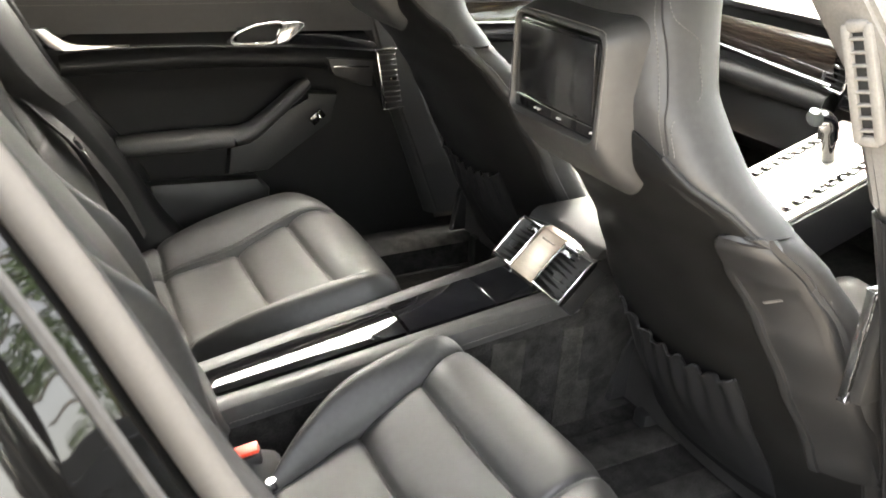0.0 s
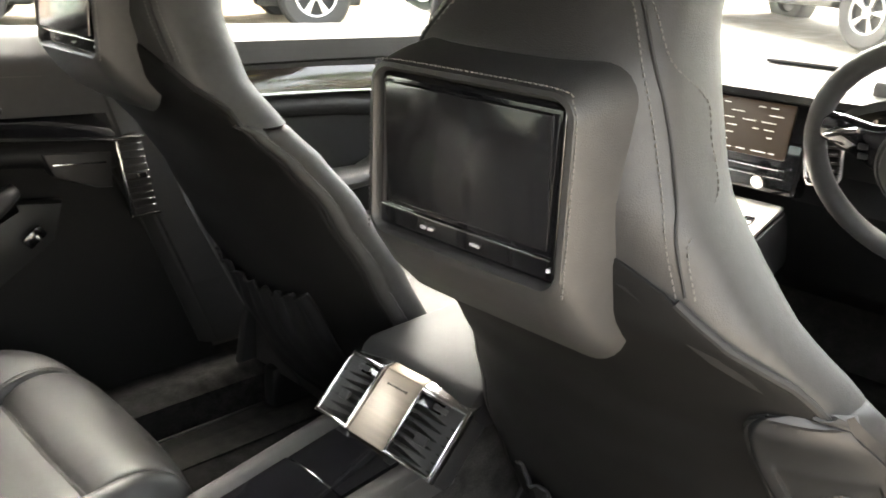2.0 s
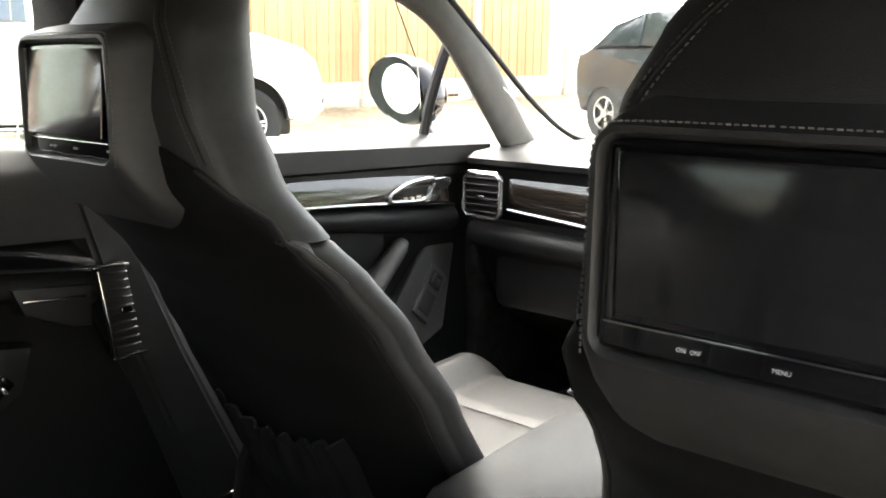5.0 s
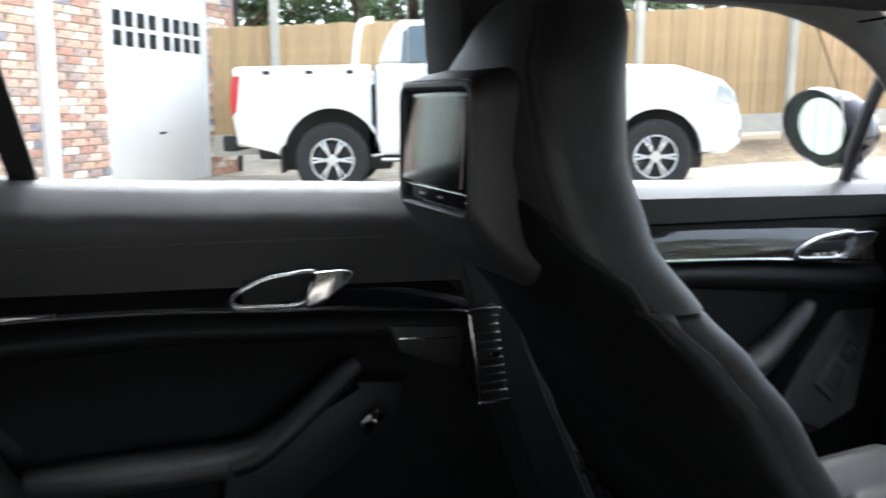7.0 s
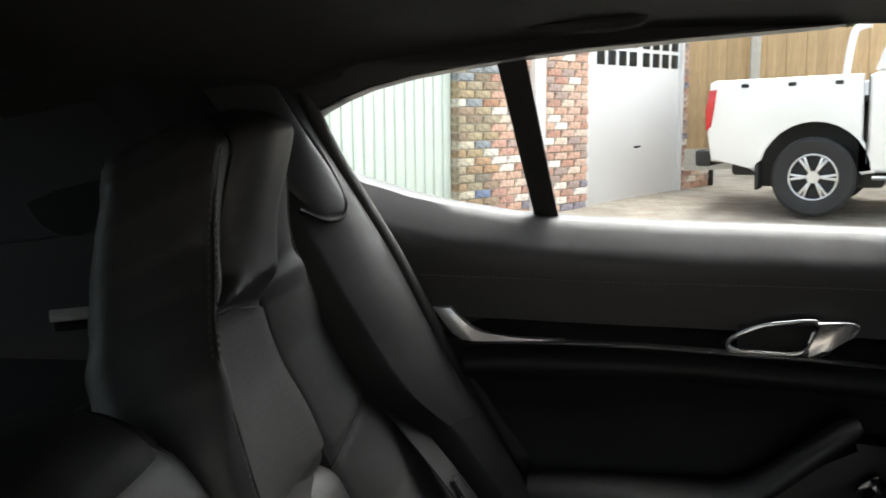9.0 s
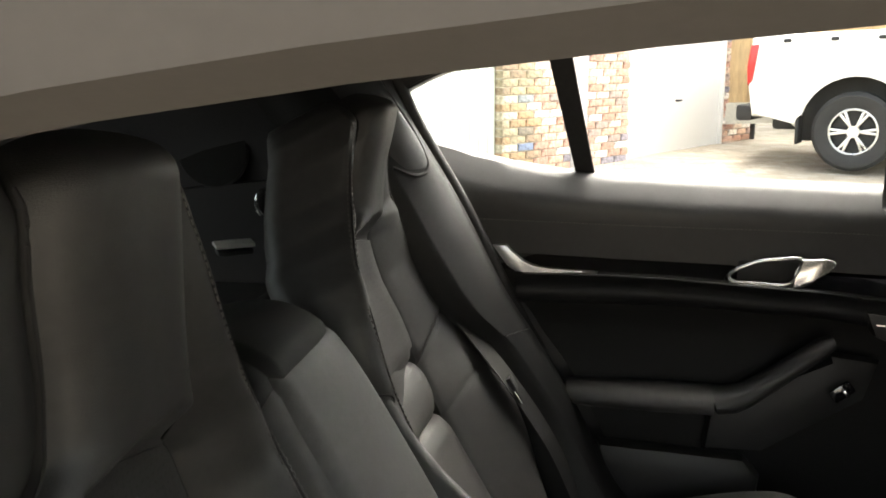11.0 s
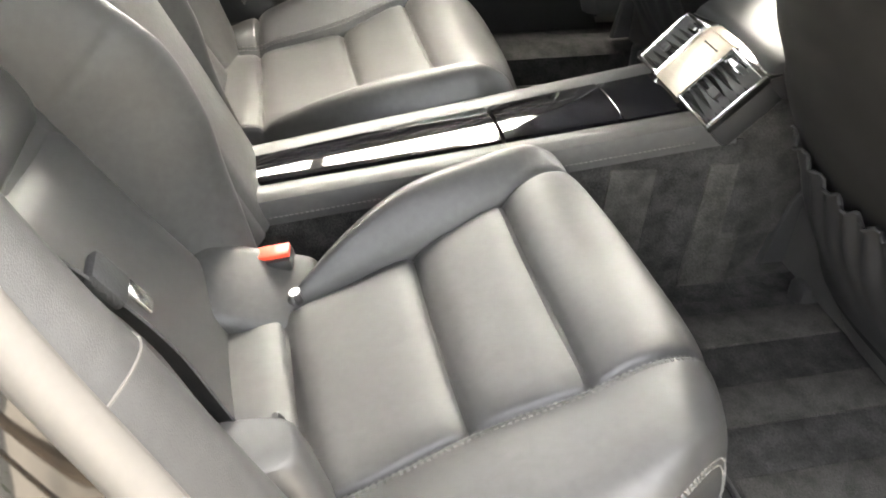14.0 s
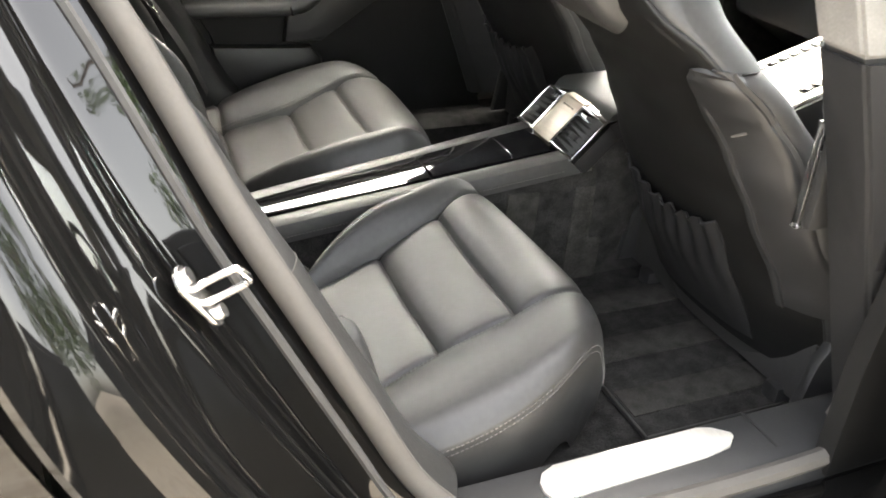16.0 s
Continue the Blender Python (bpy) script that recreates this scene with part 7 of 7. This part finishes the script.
gbox(bm, (-3.8, 0.12, 1.3), (3.5, 0.04, 2.6), 0.004)
shut = part("shutter", bm, MINT, garage, "pale green ribbed door")
rib_mesh = None
for i in range(30):
    if rib_mesh is None:
        bm = bmesh.new()
        box(bm, (0, 0, 0), (0.095, 0.018, 2.58), 0.006)
        rib = part("rib", bm, MINT, shut)
        rib_mesh = rib.data
    else:
        rib = new("rib", rib_mesh)
        rib.parent = shut
    rib.matrix_basis = GA @ Matrix.Translation((-2.11 - 0.115 * i, 0.095, 1.3))
bm = bmesh.new()
tube(bm, [GA @ Vector((2.62, 0.0, 0.05)), GA @ Vector((2.62, 0.0, 2.7))], 0.035, 10, 1)
part("downpipe", bm, DOWNPIPE, garage, "black downpipe")

# feather-edge fence on concrete posts over a low bank
def fence_y(x):
    return 9.43 - 0.135 * (x - 8.79)


def fence_top(x):
    x0 = (x + 0.56) / 0.72 - 0.56
    return 1.165 + 0.72 * (2.45 + (x0 - 2.3) * 0.07 - 1.165)


fence = thing("fence", "tall larch board fence on concrete posts", "fence")
FDIR = math.atan2(-0.135, 1.0)
bm = bmesh.new()
prism(bm, [(-0.06, 0.0), (0.06, 0.0), (0.06, 0.26), (-0.06, 0.26)], 0, 14.0, "x", 0.0)
bmesh.ops.transform(bm, matrix=pose(0.6, fence_y(0.6), 0.50, 0, -2.2, math.degrees(FDIR)), verts=bm.verts)
part("gravel_board", bm, CONCRETE, fence, "concrete gravel board")
for k in range(6):
    x = 1.85 + 2.45 * k
    bm = boxes(((x, fence_y(x) - 0.05, 1.0 + 0.5 * fence_top(x) - 0.42), (0.11, 0.11, fence_top(x) - 0.1), 0.01, pose(0, 0, 0, 0, 0, math.degrees(FDIR))))
    part("fence_post", bm, CONCRETE, fence, "pale concrete post")
bank = bmesh.new()
sheet(bank, lambda u, v: (4.2 + 11.1 * u, fence_y(4.2 + 11.1 * u) - 1.6 + 2.2 * v, ground_z(4.2 + 11.1 * u, fence_y(4.2 + 11.1 * u) - 1.6) - 0.03 + 0.26 * math.sin(math.pi / 2 * v) + 0.03 * noise.noise(Vector((30 * u, 4 * v, 0)))), 90, 14, 0.05)
solo("soil_bank", bank, SOIL, "low bank of bare brown soil below the fence", "soil", kind="stuff")

# wheels
def wheel(parent, m, radius, spokes, name="wheel"):
    bm = bmesh.new()
    prof = [(0.56, -0.10), (0.64, -0.125), (0.90, -0.13), (0.985, -0.10), (1.0, -0.05), (1.0, 0.05), (0.985, 0.10), (0.90, 0.13), (0.64, 0.125), (0.56, 0.10)]
    rings = []
    for k in range(36):
        a = 2 * math.pi * k / 36
        rings.append([m @ Vector((radius * r * math.cos(a), w, radius * r * math.sin(a))) for r, w in prof])
    rings.append(rings[0])
    loft(bm, rings, closed=True, caps=False)
    w_ = part(name, bm, TYRE, parent, "black tyre on a silver rim")
    bm = bmesh.new()
    for k in range(spokes):
        for tw in (-0.085, 0.085):   # paired spokes
            a = 2 * math.pi * k / spokes + tw
            box(bm, m @ (Matrix.Rotation(a, 4, "Y") @ Vector((radius * 0.32, -0.085, 0))), (radius * 0.50, 0.03, radius * 0.07), 0.008, m.to_3x3().to_4x4() @ Matrix.Rotation(a + tw * 0.8, 4, "Y"))
    ring = [m @ Vector((radius * 0.565 * math.cos(2 * math.pi * k / 32), -0.10, radius * 0.565 * math.sin(2 * math.pi * k / 32))) for k in range(32)]
    tube(bm, ring, radius * 0.032, 8, 1, 1.0, m.to_3x3() @ Vector((0, 1, 0)), True)
    tube(bm, [m @ Vector((0, -0.11, 0)), m @ Vector((0, -0.06, 0))], radius * 0.15, 14, 1)
    part("rim", bm, ALLOY, w_, "silver alloy rim")
    bm = bmesh.new()
    tube(bm, [m @ Vector((0, -0.045, 0)), m @ Vector((0, 0.04, 0))], radius * 0.54, 24, 1)
    part("brake_disc", bm, BLACK_RUBBER, w_)
    return w_


def arch(cx, cz, r, a0=178, a1=2, n=14):
    return [(cx + r * math.cos(radians(a0 + (a1 - a0) * k / n)), cz + r * math.sin(radians(a0 + (a1 - a0) * k / n))) for k in range(n + 1)]


# white pickup: local x to its front, y across to the far side, z from the ground
TM = pose(1.86, 7.87, 0.24, 0, -1.0, math.degrees(math.atan2(-0.397, 0.918)))
truck = thing("pickup_truck", "white double-cab pickup truck parked by the fence", "truck")
def tpart(name, bm, mat, parent, label=""):
    bmesh.ops.transform(bm, matrix=TM, verts=bm.verts)
    return part(name, bm, mat, parent, label)
def tprism(outline, y0, y1, bevel):
    return prism(bmesh.new(), outline, y0, y1, "y", bevel, 3)
bed_side = [(-0.93, 0.52), (-0.97, 0.80), (-0.95, 1.27), (-0.90, 1.295), (0.40, 1.305), (0.41, 0.42), (0.40, 0.40)] + arch(0, 0.40, 0.52, 2, 178) + [(-0.60, 0.50)]
bed = tpart("load_bed", tprism(bed_side, 0.0, 0.09, 0.03), WHITE, truck)
tpart("far_bed_side", tprism(bed_side, 1.76, 1.85, 0.03), WHITE, bed)
tpart("bed_floor", boxes(((-0.27, 1.17, 0.72), (1.3, 1.15, 0.06), 0.01)), BLACK_RUBBER, bed)
tpart("tailgate", boxes(((-0.915, 0.925, 0.98), (0.07, 1.7, 0.58), 0.02)), WHITE, bed)
for x in (-0.62, -0.2, 0.2):
    tpart("tie_hook", boxes(((x, -0.004, 1.235), (0.07, 0.02, 0.035), 0.008)), BLACK_RUBBER, bed, "black tie-down hook")
tpart("wheel_well", boxes(((0, 0.44, 0.68), (1.16, 0.26, 0.84), 0.04), ((0, 0.33, 1.085), (1.16, 0.47, 0.06), 0.01), ((3.22, 0.44, 0.66), (1.12, 0.26, 0.84), 0.04)), BLACK_RUBBER, truck)
tpart("tail_light", tprism([(-0.975, 0.82), (-0.985, 1.0), (-0.955, 1.20), (-0.88, 1.21), (-0.90, 1.05), (-0.93, 0.86)], -0.012, 0.07, 0.01), TAIL, truck, "red tail light")
tpart("rear_bumper", boxes(((-1.02, 0.925, 0.55), (0.16, 1.7, 0.16), 0.03)), BLACK_RUBBER, truck)
cab_side = [(0.44, 0.42), (0.44, 1.29), (0.52, 1.32), (2.30, 1.32), (2.42, 1.30), (2.70, 1.24), (2.70, 0.40)]
cab = tpart("cab", tprism(cab_side, 0.0, 1.85, 0.05), WHITE, truck)
bm = bmesh.new()
ins_t = [(0.47, 1.30, 0.02), (0.55, 1.55, 0.08), (0.66, 1.74, 0.16), (1.80, 1.76, 0.16), (2.40, 1.31, 0.04)]
rings = []
for yk in (0, 1):
    rings.append([(x, (o if yk == 0 else 1.85 - o), z) for x, z, o in ins_t])
loft(bm, rings)
bmesh.ops.bevel(bm, geom=list(bm.edges), offset=0.04, segments=3, affect="EDGES")
tpart("greenhouse", bm, WHITE, cab)
for nm, pts in (("rear_side_window", [(0.70, 1.33), (0.72, 1.62), (0.80, 1.68), (1.30, 1.69), (1.30, 1.33)]), ("front_side_window", [(1.40, 1.33), (1.40, 1.69), (1.76, 1.69), (2.15, 1.36), (2.15, 1.33)])):
    bm = bmesh.new()
    prism(bm, pts, 0, 0.02, "y", 0.006)
    for v in bm.verts:
        v.co.y += 0.008 + (v.co.z - 1.30) * 0.31
    tpart(nm, bm, CAB_GLASS, cab, "side window with sky light in its colour")
tpart("roll_bar", tube(bmesh.new(), [(0.24, 0.10, 1.30), (0.28, 0.13, 1.62), (0.32, 0.18, 1.72), (0.42, 0.22, 1.75)], 0.035, 10, 4), WHITE, truck)
for x in (1.36, 0.445):
    tpart("door_gap", boxes(((x, -0.002, 0.9), (0.012, 0.01, 0.80), 0)), BLACK_RUBBER, cab)
for x in (0.62, 1.50):
    tpart("door_handle", boxes(((x + 0.04, -0.012, 1.16), (0.14, 0.03, 0.03), 0.01)), WHITE, cab)
front_side = [(2.66, 0.42), (2.66, 1.26), (2.80, 1.285), (3.40, 1.27), (3.85, 1.13), (3.98, 1.00), (4.06, 0.72), (4.05, 0.50), (3.92, 0.40), (3.72, 0.40)] + arch(3.22, 0.40, 0.51, 2, 178)
tpart("front_wings", tprism(front_side, 0.0, 1.85, 0.06), WHITE, truck)
tpart("headlight", tprism([(3.78, 0.92), (3.80, 1.08), (3.93, 1.04), (4.0, 0.90), (3.93, 0.88)], -0.008, 0.12, 0.01), LENS, truck, "clear headlight")
tpart("fog_light", boxes(((4.02, 0.06, 0.60), (0.06, 0.10, 0.09), 0.02)), BLACK_RUBBER, truck)
tpart("side_step", tube(bmesh.new(), [(0.50, -0.05, 0.38), (1.5, -0.06, 0.38), (2.62, -0.05, 0.38)], 0.04, 10, 3, 0.5), ALLOY, truck, "silver side step")
tpart("underbody", boxes(((1.5, 0.925, 0.45), (4.6, 1.2, 0.16), 0.04)), BLACK_RUBBER, truck)
tpart("door_mirror", boxes(((2.08, -0.12, 1.36), (0.10, 0.20, 0.16), 0.04)), WHITE, cab)
for x in (0.0, 3.22):
    for y, flip in ((0.13, 0), (1.72, 180)):
        wheel(truck, TM @ pose(x, y, 0.375, 0, 0, flip), 0.375, 6)
tpart("mud_flap", boxes(((-0.50, 0.13, 0.42), (0.03, 0.24, 0.34), 0.01)), BLACK_RUBBER, truck)

# dark coupe-backed suv: local x to its front, y across to the far side
CMX = pose(9.55, 5.25, 0.38, 0, 0, 247)
suv = thing("parked_suv", "dark grey coupe suv parked before the fence", "car")
def spart(name, bm, mat, parent, label=""):
    bmesh.ops.transform(bm, matrix=CMX, verts=bm.verts)
    return part(name, bm, mat, parent, label)
# its near flank is at local y = 0 and the body runs to positive y
low = [(-0.52, 0.38), (-0.64, 0.62), (-0.66, 0.95), (-0.60, 1.16), (-0.3, 1.20), (1.2, 1.16), (2.2, 1.12), (3.1, 1.05), (3.6, 0.93), (3.82, 0.76), (3.85, 0.50), (3.72, 0.30), (3.40, 0.28)] + arch(2.93, 0.36, 0.44, 2, 178) + arch(0, 0.36, 0.44, 2, 178)
body = spart("body", prism(bmesh.new(), low, 0.0, 1.95, "y", 0.09, 3), GREY_PAINT, suv)
bm = bmesh.new()
gh = [(-0.52, 1.18, 0.05), (0.05, 1.50, 0.125), (0.55, 1.68, 0.165), (1.15, 1.75, 0.175), (1.6, 1.69, 0.165), (2.4, 1.14, 0.05)]
loft(bm, [[(x, o if k == 0 else 1.95 - o, z) for x, z, o in gh] for k in (0, 1)])
bmesh.ops.bevel(bm, geom=list(bm.edges), offset=0.07, segments=3, affect="EDGES")
ghp = spart("greenhouse", bm, GREY_PAINT, body)
for nm, pts in (("rear_side_window", [(-0.12, 1.24), (0.22, 1.46), (0.62, 1.60), (0.62, 1.22)]), ("front_side_window", [(0.70, 1.22), (0.70, 1.62), (1.2, 1.66), (1.50, 1.62), (1.98, 1.22), (1.95, 1.20)])):
    bm = bmesh.new()
    prism(bm, pts, -0.012, 0.008, "y", 0.004)
    for v in bm.verts:
        v.co.y += 0.046 + (v.co.z - 1.18) * 0.225
    spart(nm, bm, DARK_GLASS, ghp, "dark side window")
spart("windscreen", boxes(((2.02, 0.975, 1.42), (0.95, 1.25, 0.02), 0.008, pose(0, 0, 0, 0, 34, 0))), DARK_GLASS, ghp, "windscreen")
spart("door_mirror", boxes(((1.78, -0.12, 1.24), (0.10, 0.22, 0.15), 0.05)), ALLOY, suv, "pale door mirror")
spart("number_plate", boxes(((3.86, 0.975, 0.58), (0.012, 0.52, 0.11), 0.003)), WHITE_MARK, suv, "white number plate")
bm = bmesh.new()
for k in range(7):
    box(bm, (3.868, 0.80 + 0.058 * k, 0.58), (0.004, 0.036, 0.06), 0)
spart("plate_bars", bm, VOID, suv)
for y in (0.72, 1.23):
    spart("grille", boxes(((3.82, y, 0.80), (0.06, 0.34, 0.14), 0.03)), VOID, suv, "dark kidney grille")
for y in (0.25, 1.70):
    spart("headlight", boxes(((3.70, y, 0.82), (0.20, 0.34, 0.12), 0.04)), LENS, suv, "clear headlight")
    spart("fog_light", tube(bmesh.new(), [(3.78, y, 0.50), (3.86, y, 0.50)], 0.05, 14, 1), LENS, suv)
for x in (0.55, 1.45):
    spart("door_handle", boxes(((x, -0.006, 1.04), (0.16, 0.03, 0.03), 0.01)), GREY_PAINT, suv)
spart("wheel_well", boxes(((0, 0.25, 0.45), (0.86, 0.3, 0.6), 0.1), ((2.93, 0.25, 0.45), (0.86, 0.3, 0.6), 0.1)), BLACK_RUBBER, suv)
for x in (0.0, 2.93):
    for y, flip in ((0.14, 0), (1.81, 180)):
        wheel(suv, CMX @ pose(x, y, 0.37, 0, 0, flip), 0.37, 5)

# trees
def tree(x, y, h, spread, seed, n=2600):
    t = thing("tree", "leafy green tree behind the fence" if y > 0 else "leafy green tree beyond the drive", "tree", "trees")
    r = random.Random(seed)
    z0 = ground_z(x, y)
    bm = bmesh.new()
    tube(bm, [(x, y, z0 - 0.1), (x + 0.05, y, z0 + 0.35 * h), (x - 0.05, y + 0.05, z0 + 0.8 * h)], 0.12, 8, 4)
    for k in range(5):
        a = r.uniform(0, 6.28)
        tube(bm, [(x, y, z0 + h * (0.25 + 0.1 * k)), (x + 0.4 * spread * math.cos(a), y + 0.4 * spread * math.sin(a), z0 + h * (0.35 + 0.1 * k)), (x + 0.75 * spread * math.cos(a), y + 0.75 * spread * math.sin(a), z0 + h * (0.42 + 0.11 * k))], 0.04, 6, 3)
    part("trunk", bm, BARK, t, "brown trunk with limbs")
    clumps = []
    for k in range(34):
        a, b = r.uniform(0, 6.28), r.uniform(-0.9, 1)
        q = r.uniform(0.45, 1.0)
        c = math.sqrt(1 - min(1, b * b))
        clumps.append((Vector((x + spread * q * c * math.cos(a), y + spread * q * c * math.sin(a), z0 + h * 0.58 + 0.42 * h * q * b)), r.uniform(0.3, 0.6)))
    verts, faces = [], []
    for k in range(n):
        c, cr = clumps[k % len(clumps)]
        d = Vector((r.gauss(0, 1), r.gauss(0, 1), r.gauss(0, 0.8))).normalized() * cr * r.uniform(0.5, 1.0)
        p = c + d
        u = Vector((r.gauss(0, 1), r.gauss(0, 1), r.gauss(0, 1))).normalized()
        w = u.orthogonal().normalized()
        s = r.uniform(0.05, 0.10)
        i = len(verts)
        verts += [p - u * s, p + w * s * 0.5, p + u * s, p - w * s * 0.5]
        faces.append((i, i + 1, i + 2, i + 3))
    me = bpy.data.meshes.new("crown")
    me.from_pydata([tuple(v) for v in verts], [], faces)
    me.materials.append(LEAF)
    cr_ = new("crown", me)
    cr_.parent = t
    tagged(cr_, "crown of many small green leaves", kind="stuff")


for k, (x, y, h, s) in enumerate(((1.2, 13.0, 5.2, 1.8), (3.6, 12.4, 4.8, 1.7), (6.2, 12.2, 5.4, 1.9), (8.8, 11.9, 4.6, 1.6), (-7.0, 12.0, 6.0, 2.2), (13.5, 11.0, 5.0, 1.9), (2.2, -6.2, 5.5, 2.3), (5.8, -5.4, 6.0, 2.5), (9.0, -7.5, 6.0, 2.4))):
    tree(x, y, h, s, 20 + k, 3600)
for k, (x, y, h, s) in enumerate(((-0.6, 13.8, 5.4, 1.9), (2.4, 13.9, 5.6, 1.9), (4.9, 13.6, 5.5, 1.9), (7.5, 13.4, 5.6, 1.9), (10.4, 12.6, 5.0, 1.8), (3.4, 15.4, 6.4, 2.3), (6.4, 15.2, 6.4, 2.3), (9.4, 14.8, 6.2, 2.3), (12.2, 13.4, 5.6, 2.1))):
    tree(x, y, h, s, 70 + k, 5200)
for k, (x, y, h, s) in enumerate(((-3.5, -9.0, 5.0, 2.2), (0.5, -10.0, 5.5, 2.3), (-8.0, -8.5, 5.0, 2.3), (5.0, -9.5, 5.0, 2.2))):
    tree(x, y, h, s, 40 + k, 2600)

# ---- single pieces last: fence boards, then bricks ----
bm = bmesh.new()
box(bm, (0, 0, 0.5), (0.135, 0.018, 1.0), 0.003)
first = part("board", bm, FENCE, fence)
for k in range(116):
    x = 0.95 + 0.11 * k
    ob = first if k == 0 else new("board", first.data)
    ob.parent = fence
    base = 0.76 + 0.024 * (x - 0.6) * 1.6
    ob.matrix_basis = pose(x, fence_y(x) + 0.006 * (k % 2), base, 0, 0, math.degrees(FDIR) + 4) @ Matrix.Diagonal((1, 1, fence_top(x) - base + 0.008 * math.sin(k * 1.7), 1))
rb = random.Random(9)
bm = bmesh.new()
box(bm, (0, 0, 0), (0.215, 0.10, 0.066), 0.005, None, 1)
brick0 = part("brick", bm, BRICK, garage)
bm = bmesh.new()
box(bm, (0, 0, 0), (0.215, 0.10, 0.066), 0.005, None, 1)
brick1 = part("brick", bm, SHADED_BRICK, garage)
fresh = {brick0.data: brick0, brick1.data: brick1}
for a, b, top in ((-2.05, -1.04, 2.0), (-0.87, -0.07, 2.4), (1.92, 2.57, 2.4)):
    rows = int(top / 0.076)
    for r in range(rows):
        x = a + (0.0 if r % 2 else -0.1125)
        while x < b - 0.02:
            x0, x1 = max(a, x), min(b, x + 0.215)
            if x1 - x0 > 0.05:
                me = (brick1 if x0 < -1.6 else brick0).data
                ob = fresh.pop(me, None) or new("brick", me)
                ob.parent = garage
                ob.matrix_basis = GA @ pose((x0 + x1) / 2, 0.055 + rb.uniform(-0.004, 0.004), 0.04 + 0.076 * r, 0, 0, rb.uniform(-0.6, 0.6)) @ Matrix.Diagonal(((x1 - x0) / 0.215, 1, 1, 1))
            x += 0.225
